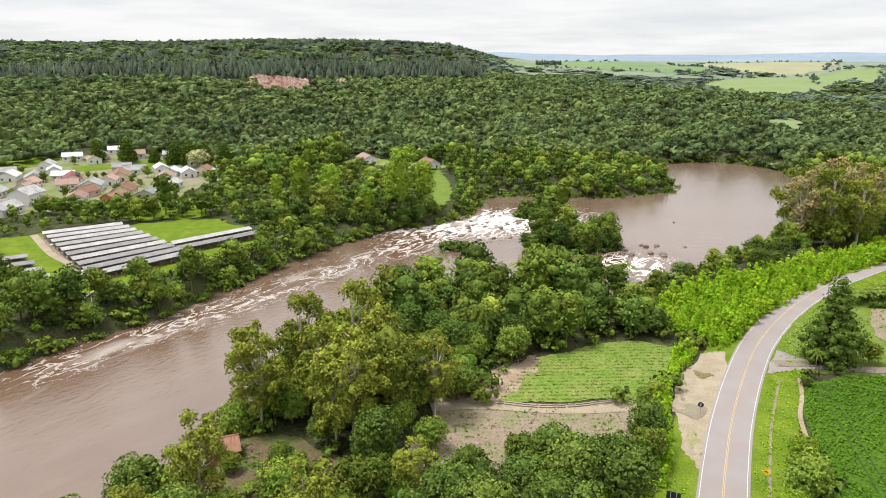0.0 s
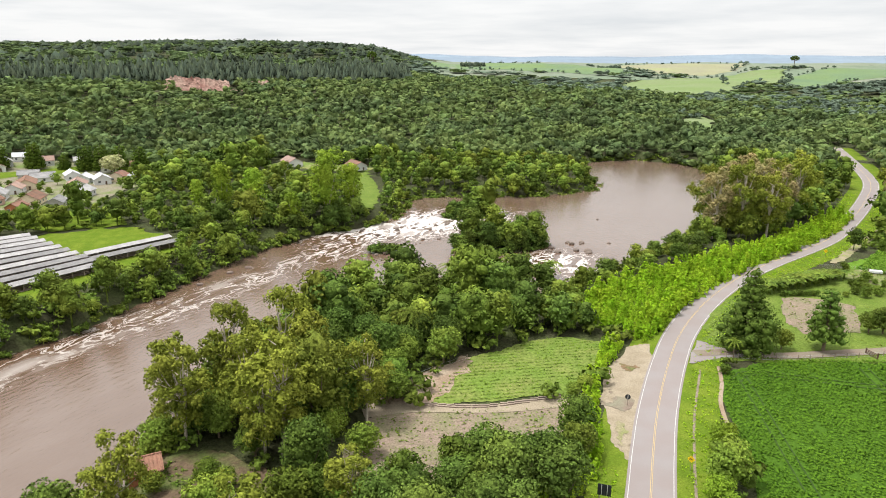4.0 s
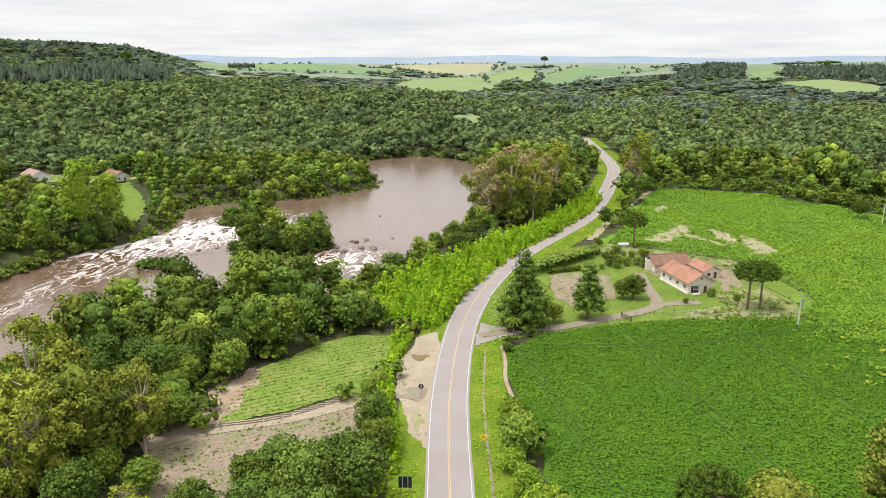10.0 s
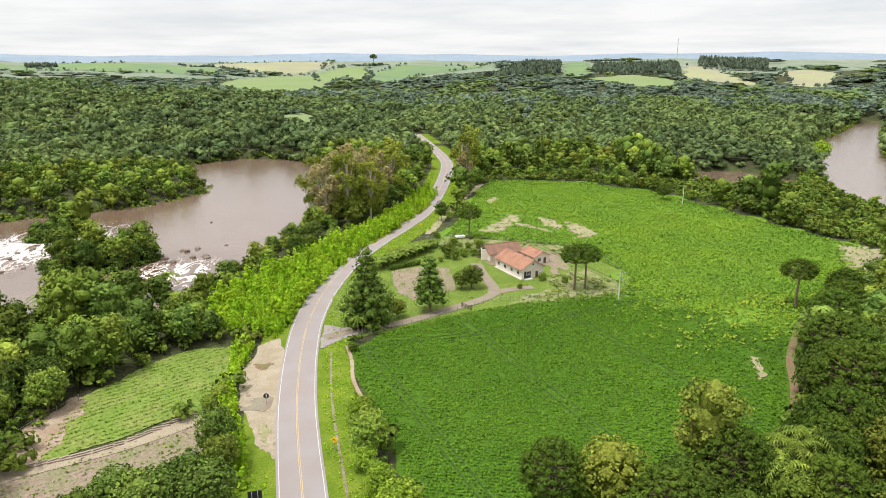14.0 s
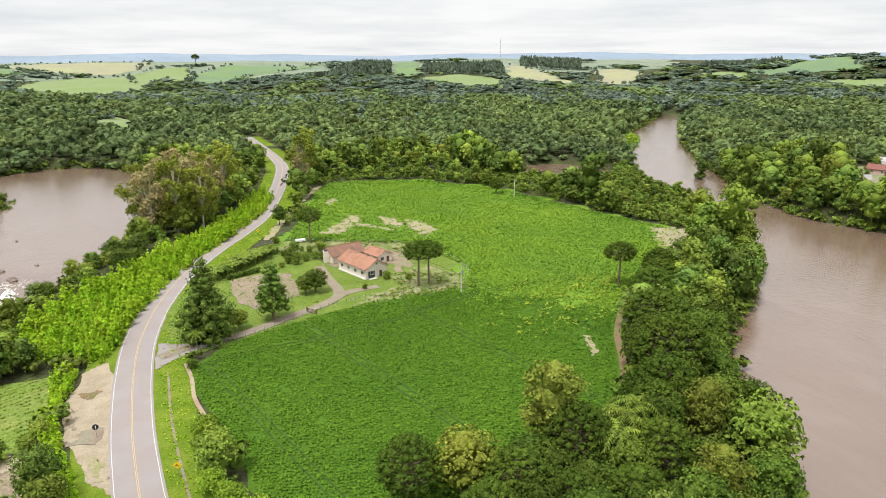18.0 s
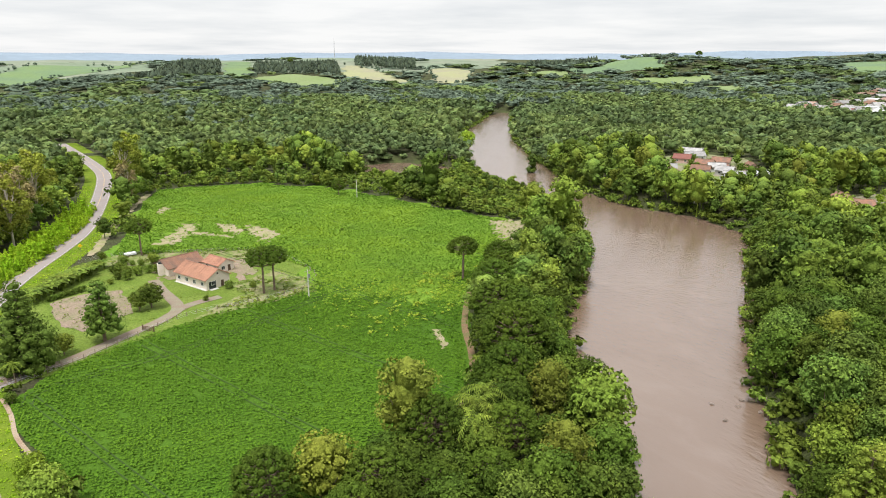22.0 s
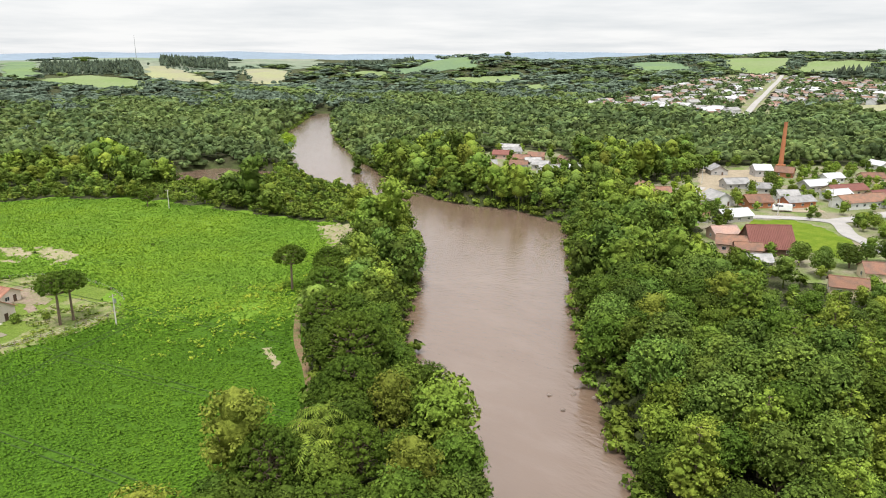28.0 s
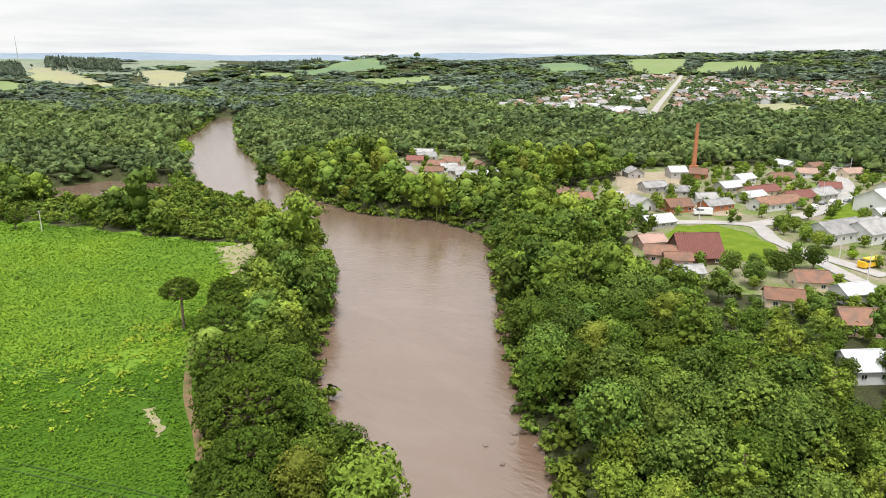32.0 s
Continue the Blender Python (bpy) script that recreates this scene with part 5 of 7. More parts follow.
cover("layby_patch", "grey compacted patch in the gravel lay-by", [(-27.5, 118), (-22.6, 117.5), (-22.8, 123), (-26.5, 124)], M_DRIVE, 0.16, 0.7, "gravel", 1.0, grain=5)
cover("layby_patch", "dry straw-coloured grass in the gravel lay-by", [(-22, 107), (-20.4, 105), (-21.2, 112), (-23.5, 114)], M_PATCH, 0.16, 0.6, "grass", 0.8, grain=4)
cover("garden_plot", "bare brown kitchen garden plot", [(2, 202), (11, 206), (20, 203), (20, 182), (8, 175), (3, 181)], M_GARDEN, 0.22, 1.0, "soil")
cover("rough_ground", "rough dry grass and earth by the farm fence", [(46, 192), (62, 199), (69, 186), (66, 174), (50, 171), (33, 169.5), (36, 174), (48, 182)], M_ROUGH, 0.2, 0.9, "grass", 1.2, grain=7)
cover("rough_ground", "rough dry grass behind the barn", [(14, 232), (24, 243), (50, 236), (66, 224), (60, 217), (34, 224)], M_ROUGH, 0.2, 0.9, "grass", 1.2, grain=7)
BARE = []


def bare(label, poly, cell, wobble, grain):
    """A worn patch where the crop has failed."""
    BARE.append(poly)
    cover("bare_patch", label, poly, M_PATCH, 0.27, cell, "soil", wobble, grain=grain)


bare("bare sandy patch in the crop field", [(36, 250), (43, 245), (51, 260), (57, 272), (52, 278), (45, 264)], 0.6, 1.7, 6)
bare("small bare sandy patch in the crop field", [(46, 303), (51, 316), (54, 311), (49, 301)], 0.6, 1.0, 5)
bare("narrow bare sandy strip in the crop field", [(52, 263), (58, 256), (63, 247), (62, 245), (57, 252), (51, 259)], 0.5, 0.9, 5)
bare("bare sandy patch in the crop field", [(63, 271), (68, 266), (70, 254), (66, 247), (62, 256)], 0.6, 1.3, 6)
cover("headland", "bare reddish headland strip along the far field edge", [(15, 246), (18, 247), (24, 268), (39, 314), (53, 350), (50, 351), (36, 316), (21, 269)], M_PATCH, 0.24, 0.8, "soil", 0.7, grain=6)
bare("bare sandy patch in the crop field", [(72, 262), (77, 257), (79, 240), (71, 233), (69, 250)], 0.6, 1.6, 6)
bare("bare sandy corner of the crop field", [(157, 218), (169, 210), (153, 189), (136, 178), (146, 195), (150, 206)], 0.7, 2.0, 7)
bare("worn bare patch in the crop field", [(75, 121), (77.2, 122), (80.5, 131), (79, 132)], 0.4, 0.35, 4)
cover("bare_yard", "bare dusty ground round the farmhouse", [(31, 205), (33, 222), (56, 220), (60, 204), (53, 196), (50, 192), (52, 203)], M_GARDEN, 0.19, 0.8, "soil", 2.0, grain=7)
cover("village_meadow", "bright green meadow by the village", [(-455, 180), (-424, 183), (-418, 218), (-440, 232)], M_VERGE, 0.4, 4, "grass", 1)
cover("village_meadow", "bright green meadow by the village", [(-390, 210), (-360, 266), (-378, 268), (-404, 218)], M_VERGE, 0.4, 3, "grass", 1)
cover("village_ground", "trodden pale ground between the village houses", VILLAGE, M_TRODDEN, 0.25, 4, "ground", 2)
cover("glade", "small grassy glade with houses in the wood", GLADE, M_FOREST_GRASS, 0.3, 3, "grass", 1.5)
cover("shrub_ground", "rough bright grass under the young shrubs", STRIP, M_VERGE, 0.2, 2, "grass", 2)
cover("shed_grass", "bright grass round the drying sheds", SHEDS, M_VERGE, 0.2, 2.5, "grass", 2)
# Dark sheet that shows in the gaps between the shed roofs.
cover("shed_floor", "dark brown ground under the drying sheds", [(-258, 120), (-247, 148), (-188, 136), (-191, 101)], M_GUTTER, 0.3, 2.5, "ground", 0.8)
cover("shed_meadow", "bright green meadow behind the sheds", [(-266, 154), (-247, 158), (-232, 178), (-262, 196), (-290, 176)], M_VERGE, 0.3, 2.5, "grass", 2)
cover("village_clearing", "grassy clearing among trees by the rapids", RAPIDS_GLADE, M_YARD, 0.3, 1.3, "grass", 1.0)
cover("hamlet_ground", "grass and earth round the hamlet houses", HAMLET, M_TRODDEN, 0.25, 3, "ground", 1.5)
cover("river_meadow", "bright grassy bank by the river bend", [(262, 280), (276, 300), (294, 326), (306, 326), (290, 300), (272, 282)], M_VERGE, 0.5, 2.5, "grass", 1)
cover("town_ground", "grass and earth between the town houses", TOWN, M_TRODDEN, 0.2, 3, "ground", 1.5)
cover("town_lawn", "mown green lawn in the town", [(264, 98), (283, 100), (294, 89), (288, 75), (271, 60), (246, 58), (248, 75), (268, 85)], M_VERGE, 0.3, 2, "grass", 0.8)
cover("brickworks_yard", "sandy yard of the old brickworks", [(294, 131), (338, 146), (393, 172), (411, 150), (409, 136), (372, 122), (346, 131), (341, 137), (320, 130), (303, 126)], M_GRAVEL, 0.32, 2, "ground", 1.5)
cover("town_lawn", "mown green lawn by the street", [(235, 51), (252, 48), (248, 40), (238, 33), (228, 43)], M_VERGE, 0.3, 2, "grass", 0.8)
cover("town_lawn", "mown green lawn behind the white halls", [(322, 56), (350, 55), (397, 46), (385, 36), (332, 40)], M_VERGE, 0.3, 2, "grass", 0.8)
cover("works_forecourt", "pale earth forecourt", [(304, 100), (316, 104), (328, 90), (318, 82)], M_GRAVEL, 0.34, 1.5, "ground", 0.8)
cover("riverside_clearing", "trodden grass round the river hut", [(-92, 52), (-94, 68), (-82, 72), (-66, 72), (-64, 60), (-80, 50)], M_FOREST_FLOOR, 0.3, 1.5, "grass", 1)
cover("corn_patch", "patch of tall light green maize", [(-60, 73), (-44, 80), (-42, 76), (-56, 66)], M_CROP_FAR, 0.3, 1.2, "field", 0.6)
for name, label, line, w, m, lift in (
    ("driveway", "worn pale driveway to the farmhouse", [(-14.5, 151), (-7, 155.5), (3, 158.5), (16, 167), (26, 174), (30.5, 181), (29.5, 196), (29, 208)], 1.6, M_DRIVE, 0.26),
    ("driveway_branch", "short worn spur of the driveway", [(29, 177.5), (34, 181), (42, 183)], 1.5, M_DRIVE, 0.24),
    ("field_track", "pale sandy farm track", [(-66, 94), (-59, 100), (-45, 107), (-33.5, 115.5), (-29, 118)], 1.7, M_GRAVEL, 0.24),
    ("field_path", "reddish earth path along the field edge", [(109, 158), (98, 145), (87, 130), (79.5, 116), (72, 104.5), (63, 95.5), (52, 89)], 0.8, M_RED_SOIL, 0.28),
    ("field_path", "reddish earth path along the field edge", [(-9, 146), (-7.6, 138), (-6.8, 128), (-4, 117)], 0.4, M_DIRT, 0.28),
    ("shed_track", "sandy track round the sheds", [(-262, 122), (-232, 112), (-212, 108), (-200, 103), (-196, 94), (-204, 84)], 1.3, M_GRAVEL, 0.35),
    ("town_street", "pale paved street through the town", [(255, 28), (279, 62), (301, 76), (289, 101), (268, 116), (290, 136), (339, 146)], 3.0, M_STREET, 0.42),
    ("town_street", "pale paved street through the town", [(301, 76), (338, 61), (378, 55), (422, 58), (482, 70), (560, 60)], 3.6, M_STREET, 0.44),
    ("town_street", "narrow paved street below the lawn", [(279, 62), (262, 48), (241, 31), (228, 20)], 2.6, M_STREET, 0.46),
):
    tagged(new(name, ribbon(line, -w, w, 0, 3, 2.0, lift).mesh(name, m)), label, "track" if "track" in name or "path" in name else "road", kind="structure")
gutter = ribbon(ROAD[1:6], 6.35, 6.8, 0.10, 2)
tagged(new("gutter", gutter.mesh("gutter", M_GUTTER)), "narrow concrete drainage gutter along the verge", "gutter", kind="structure")


# ruts of the sprayer through the soybeans, in pairs; their shade is in the colour
for c in np.arange(13.5, 190, 27):
    for off in (-0.9, 0.9):
        q = np.arange(40, 380, 2.0)
        px, py = (c + off) * 0.95 - 0.31 * q, (c + off) * 0.31 + 0.95 * q
        inside = area_distance(px, py, SOY) < -3
        if inside.sum() > 6:
            run = [(float(a), float(b)) for a, b in zip(px[inside], py[inside])]
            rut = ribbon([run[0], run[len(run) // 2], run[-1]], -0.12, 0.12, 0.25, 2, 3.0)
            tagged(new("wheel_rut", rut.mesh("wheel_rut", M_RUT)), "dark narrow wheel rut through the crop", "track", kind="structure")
for off in (-0.9, 0.9):
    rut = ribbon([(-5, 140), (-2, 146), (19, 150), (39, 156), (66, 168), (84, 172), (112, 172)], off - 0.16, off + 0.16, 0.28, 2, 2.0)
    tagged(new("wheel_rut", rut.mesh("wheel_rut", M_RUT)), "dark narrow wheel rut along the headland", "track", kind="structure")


# ---------------------------------------------------------------- crops and shrubs
def tuft(seed, h, w, leaves, leaf, up=0.5):
    rng = np.random.RandomState(seed)
    p = rng.uniform(-0.5, 0.5, (leaves, 3)) * (w, w, 0) + np.stack([np.zeros(leaves), np.zeros(leaves), rng.uniform(0.35, 1, leaves) * h], -1)
    n = rng.normal(size=(leaves, 3)) * 0.6 + (0, 0, up)
    return Shape().add(*leaf_quads(p, n, leaf * rng.uniform(0.7, 1.2, leaves), rng))


def feathery(seed, h, w, leaves):
    """A young upright shrub of light feathery sprays."""
    rng = np.random.RandomState(seed)
    z = rng.uniform(0.1, 1, leaves)
    a, k = rng.uniform(0, 6.283, leaves), (1.05 - z) ** 0.7 * w / 2 * rng.uniform(0.3, 1, leaves)
    p = np.stack([np.cos(a) * k, np.sin(a) * k, z * h], -1)
    n = np.stack([np.cos(a), np.sin(a), np.full(leaves, 1.6)], -1) + rng.normal(size=(leaves, 3)) * 0.4
    return Shape().add(*leaf_quads(p, n, h * 0.13 * rng.uniform(0.7, 1.3, leaves), rng))


def build_crops():
    rng = np.random.RandomState(11)
    turn = radians(12)
    u, v = np.meshgrid(np.arange(-130, 230, 0.62), np.arange(20, 400, 0.80))
    u, v = u.ravel(), v.ravel() + rng.uniform(-0.12, 0.12, u.size)
    x, y = u * math.cos(turn) + v * math.sin(turn), -u * math.sin(turn) + v * math.cos(turn)
    r = np.hypot(x, y)
    box = (x > -12) & (x < 170) & (y > 60) & (y < 362) & (r < 365)
    x, y, u, r = x[box], y[box], u[box], r[box]
    # thin out with distance, leave gaps for wheel tracks and the yard
    keep = area_distance(x, y, SOY) < -0.4
    keep &= rng.rand(len(x)) < np.clip(1.7 - r / 270, 0.6, 1)
    track = np.abs((x * 0.95 + y * 0.31) % 27 - 13.5)
    keep &= (np.abs(track - 0.9) > 0.42) | (rng.rand(len(x)) < 0.2)
    head = [(-6, 150), (19, 150), (39, 156), (66, 168)]
    keep &= (np.abs(line_distance(x, y, head) - 0.8) > 0.35) | (rng.rand(len(x)) < 0.2)
    for poly in ([(66, 150), (74, 146), (92, 152), (98, 160), (90, 160), (78, 155)], [(74, 125), (77, 126), (82, 136), (79, 137), (75, 130)]):
        keep &= (area_distance(x, y, poly) > 0) | (rng.rand(len(x)) < 0.4)
    for poly in BARE:
        keep &= (area_distance(x, y, poly) + 1.6 * waves(x, y, 5, 7) > 0) | (rng.rand(len(x)) < 0.16)
    keep &= line_distance(x, y, [(109, 158), (98, 145), (87, 130), (79.5, 116), (72, 104.5), (63, 95.5), (52, 89)]) > 1.3
    keep &= waves(x, y, 7, 3) + rng.uniform(-0.6, 0.6, len(x)) > -1.25
    x, y, r = x[keep], y[keep], r[keep]
    s = rng.uniform(0.75, 1.2, len(x)) * np.clip(r / 170, 0.92, 1.25)
    near = area_distance(x, y, SOY_BACK) + 5 * waves(x, y, 24, 2) + rng.normal(0, 7, len(x)) > 0
    protos = [tuft(60 + n, 0.5, 0.62, 6, 0.24, 1.5) for n in range(5)]
    mass("soy_plants", "rows of dark green soybean plants", protos, np.stack([x, y, s], -1)[near], M_CROP, "crop")
    mass("far_soy_plants", "rows of brighter green soybean plants behind the farm", protos, np.stack([x, y, s], -1)[~near], M_CROP_FAR, "crop")
    wx = np.concatenate([rng.normal(90, 15, 520), rng.normal(102, 5, 160), rng.normal(76, 9, 130)])
    wy = np.concatenate([rng.normal(160, 9, 520), rng.normal(166, 3, 160), rng.normal(143, 4, 130)])
    grown = waves(wx, wy, 11, 17) + rng.uniform(-0.5, 0.5, len(wx)) > 0.05
    mass("weeds", "yellow flowering weeds among the soybeans", protos, np.stack([wx, wy, rng.uniform(1.15, 1.6, len(wx))], -1)[grown], M_WEED, "weeds")
    # small vegetable rows, fallow seedlings and maize
    for name, label, poly, gap, row, size, m in (
        ("vegetable_rows", "low light green vegetable rows", SMALL_FIELD, 0.55, 1.5, 0.75, M_CROP_LIGHT),
        ("seedlings", "sparse young plants on bare soil", LOWER_FIELD, 0.8, 1.3, 0.6, M_CROP_LIGHT),
        ("maize", "dense light green maize", [(-60, 73), (-44, 80), (-42, 76), (-56, 66)], 0.7, 0.9, 1.7, M_CROP_LIGHT),
    ):
        a = radians(-35)
        gu, gv = np.meshgrid(np.arange(-160, 60, gap), np.arange(20, 180, row))
        gu, gv = gu.ravel(), gv.ravel() + rng.uniform(-0.2, 0.2, gu.size)
        px, py = gu * math.cos(a) + gv * math.sin(a), -gu * math.sin(a) + gv * math.cos(a)
        ok = (area_distance(px, py, poly) < -0.5) & (rng.rand(len(px)) < (0.85 if name != "seedlings" else 0.75)) & (waves(px, py, 12, 4) + rng.uniform(-0.7, 0.7, len(px)) > -0.9)
        mass(name, label, protos, np.stack([px, py, size * rng.uniform(0.7, 1.2, len(px))], -1)[ok], m, "crop")
    # bright young shrubs along the road
    feather = [feathery(70 + n, 3.2, 1.4, 30) for n in range(5)]
    px, py = scatter(-60, 40, 140, 335, 1.25, 12)
    ok = (area_distance(px, py, STRIP) < 0.5) & (water_distance(px, py) > 4)
    mass("roadside_shrubs", "bright yellow-green young shrubs between road and river", feather, np.stack([px, py, rng.uniform(0.45, 1.5, len(px)) + 0.3 * waves(px, py, 16, 31)], -1)[ok & (waves(px, py, 8, 33) + rng.uniform(-0.7, 0.7, len(px)) > -0.75)], M_SHRUB, "shrubs")
    hedge = [(-34, 150), (-32, 128), (-30.5, 116), (-27, 100), (-30, 84), (-24, 84), (-22, 97), (-26.5, 113), (-31, 128), (-29.5, 148)]
    px, py = scatter(-40, -15, 80, 155, 1.15, 13)
    ok = area_distance(px, py, hedge) < 0.3
    mass("hedge_shrubs", "bright yellow-green shrubs along the lay-by", feather, np.stack([px, py, rng.uniform(0.5, 1.2, len(px))], -1)[ok], M_SHRUB, "shrubs")
    # weeds and low scrub on the farm's rough ground, and clods of green in the garden and fallow plots
    for poly, count, m, size in (([(46, 192), (62, 199), (69, 186), (66, 174), (50, 171), (33, 169.5), (36, 174), (48, 182)], 900, M_LEAF_LIGHT, 0.9), ([(14, 232), (24, 243), (50, 236), (66, 224), (60, 217), (34, 224)], 900, M_LEAF_MID, 1.0),
                                 ([(2, 202), (11, 206), (20, 203), (20, 182), (8, 175), (3, 181)], 260, M_LEAF_LIGHT, 0.6), (LOWER_FIELD, 450, M_LEAF_LIGHT, 0.6), (YARD, 1500, M_LEAF_LIGHT, 0.6), (HUT_YARD, 700, M_LEAF_MID, 0.8)):
        p = np.array(poly, float)
        px, py = rng.uniform(p[:, 0].min(), p[:, 0].max(), count * 2), rng.uniform(p[:, 1].min(), p[:, 1].max(), count * 2)
        ok = (area_distance(px, py, poly) < -0.5) & (waves(px, py, 9, 41) + rng.uniform(-0.8, 0.8, len(px)) > 0.1)
        ok &= (np.hypot(px - 41, py - 199) > 9) & (np.hypot(px - 38, py - 214) > 8) & (line_distance(px, py, [(-14.5, 151), (-7, 155.5), (3, 158.5), (16, 167), (26, 174), (30.5, 181), (29.5, 196), (29, 208)]) > 2)
        mass("rough_weeds", "patchy green weeds and low scrub", protos, np.stack([px, py, size * rng.uniform(0.7, 1.5, len(px))], -1)[ok], m, "weeds")
    # rough grass tufts on the verges
    line = np.array(smooth_line(ROAD, 0.7))[60:560]
    ahead = unit(np.gradient(line, axis=0))
    side = np.stack([ahead[:, 1], -ahead[:, 0]], -1)
    spots = []
    for lo, hi in ((4.9, 11.5), (-10, -5)):
        for q in range(4):
            p = line + side * rng.uniform(lo, hi, (len(line), 1)) + rng.uniform(-0.5, 0.5, line.shape)
            if lo < 0:
                p = p[(p[:, 1] < 98) | (p[:, 1] > 154)]
            spots += [(*c, rng.uniform(0.4, 0.9)) for c in p]
    mass("verge_tufts", "tufts of rough bright grass along the verges", [tuft(80 + n, 0.5, 0.7, 5, 0.28, 0.2) for n in range(3)], spots, M_SHRUB, "grass")


build_crops()

# landmark trees
grow("conifer", -4.4, 157.5, 1.05, group="trees by the driveway")
grow("broad_c", 2.8, 162.5, 0.66, label="small tree with pale blossom by the driveway", group="trees by the driveway")
grow("softpine", 11.4, 166.5, 1.0, group="trees by the driveway")
grow("broad_d", 24.5, 184, 0.85, group="trees by the driveway")
grow("broad_d", 21.5, 183, 0.62, group="trees by the driveway")
for x, y, s in ((53, 179.4, 0.95), (56.4, 180.4, 0.9), (30.7, 238.3, 0.92), (107, 161, 0.98)):
    grow("arau", x, y, s, group="umbrella pines in the field")
for x, y, s in ((117, 157, 0.85), (109, 146, 1.0), (100, 136, 1.1), (91, 123, 1.15), (79.5, 100, 1.35), (23, 83, 0.9), (128, 300, 0.6), (190, 330, 0.7)):
    grow("arau_young", x, y, s)
for x, y, s in ((-5, 112, 0.62), (-4, 97, 0.62), (-1.5, 90, 0.7)):
    grow("lime", x, y, s * 1.05, label="rounded light green roadside tree on the verge", group="roadside trees")
for x, y, s in ((-38, 80, 0.9), (-34, 85, 0.85), (-42, 84, 0.8), (-30, 86, 0.6), (-36, 78, 0.8), (-45, 88, 0.5), (-31.5, 121, 0.5), (-33, 118, 0.45), (-29, 98, 0.5)):
    grow("broad_d" if s > 0.7 else "broad_c", x, y, s)
for x, y, s in ((-87, 71, 1.15), (-70, 76, 1.4), (-69, 85, 1.45), (-64, 92, 1.1), (-80, 80, 1.25), (-75, 92, 1.2), (-81, 91, 1.4), (-90, 86, 1.3), (-95, 77, 1.15)):
    grow("euca" if s != 1.45 else "olive", x, y, s, label="tall olive-green eucalyptus by the river hut")
for x, y, s in ((-81, 59, 0.5), (-92, 54, 0.75), (-72, 64.5, 0.55), (-58, 82, 0.8), (-62, 74, 0.6), (-60, 70, 0.5)):
    grow("broad_c", x, y, s)
for x, y, s in ((53, 79, 0.9),):
    grow("broad_b", x, y, s, label="tall dense dark green tree at the lower field edge")
for kind, x, y, s, label in (("yellowish", 31, 83, 1.2, "yellowish light green tree at the lower field edge"), ("olive", 47.5, 87, 1.35, "large loose olive-green tree at the lower field edge"),
                             ("broad_c", 79, 76, 1.8, "wide bright green tree leaning over the river"), ("broad_c", 66, 86, 1.0, "rounded bright green tree at the lower field edge")):
    grow(kind, x, y, s, label=label)
for x, y in ((58, 82), (54, 79), (62, 85), (-72, 125), (-82, 209), (-66, 203), (-95, 190), (-70, 196)):
    grow("palm", x, y, 1.5 if x > 0 else 1.3)
for x, y, s in ((-23, 263, 1.1), (-14, 266, 1.0), (-5, 270, 1.0), (-9, 285, 1.15), (-18, 280, 1.1), (-2, 292, 1.1), (4, 305, 1.0), (-14, 300, 1.1), (6, 330, 1.0), (-4, 318, 1.0), (39, 326, 0.8), (42, 350, 1.0), (48, 372, 1.0), (-28, 285, 1.0)):
    grow("euca_b" if s != 1.0 else "euca", x, y, s * 1.65, group="tall trees by the pool")
for x, y, s in ((-170, 226, 1.3), (-167, 240, 0.95), (-190, 205, 0.95), (-207, 205, 0.9), (-182, 240, 0.75), (-222, 206, 0.6), (-176, 212, 0.6)):
    grow("poplar", x, y, s, label="very tall pointed light green tree by the rapids", group="tall trees by the rapids")
grow("blossom", -345, 262, 1.1)
grow("lime", 290, 432, 2.0, label="tall light green tree on the river bank")
grow("broad_a", -29, 222, 0.75)
grow("broad_d", -25, 228, 0.7)
grow("palm", -6.5, 152.5, 0.62, label="small feather palm at the driveway entrance")
grow("bush", -7.5, 143, 0.8, label="small dark round bush on the verge")
for x, y, s in ((46, 189, 0.8), (52, 186, 0.7), (38, 182, 0.5), (33, 232, 0.8), (62, 214, 0.8), (16, 228, 1.0), (22, 222, 1.1), (26, 216, 0.9), (100.7, 234.4, 0.4), (19, 240, 0.9)):
    grow("bush", x, y, s, label="rounded green garden bush", group="garden bushes")
for n in range(30):
    k, row = (n // 3) / 9, n % 3
    grow("banana", 0 + 17 * k - 1.6 * row + (n * 37 % 10) * 0.08, 206 + 20 * k - 3.2 * row + 4, 1.15 + 0.12 * (n * 7 % 4), group="banana plants")
for n in range(16):
    grow("bush", 18 + (n * 5 % 17) + 0.3 * (n % 4), 211 + (n * 7 % 19) + 0.4 * (n % 3), 0.6 + 0.13 * (n * 3 % 5), label="tangled green bush behind the garden", group="garden bushes")
for n in range(9):
    grow("bush", 2 + 1.1 * n, 203.5 + 0.6 * n, 0.55, label="clipped dark green hedge bush", group="hedge by the garden")
for x, y, s in ((303, 66, 0.75), (299, 61, 0.75), (286, 55, 0.75), (279, 50, 0.75)):
    grow("broad_c", x, y, s, label="bright green street tree in a row", group="street trees")
for x, y, s in ((250, 47, 0.8), (237, 54, 0.9), (255, 61, 0.4), (249, 52, 0.6), (270, 112, 0.8), (308, 140, 0.7), (330, 118, 0.4), (334, 108, 0.5), (300, 84, 0.3), (304, 82, 0.3), (360, 120, 0.9), (345, 112, 0.5), (258, 90, 0.4), (246, 84, 0.5), (228, 66, 0.8), (222, 58, 0.8), (240, 62, 0.5), (420, 40, 0.6)):
    grow("broad_a", x, y, s, label="rounded green tree among the town gardens")


# ---------------------------------------------------------------- houses
WINDOW = {}


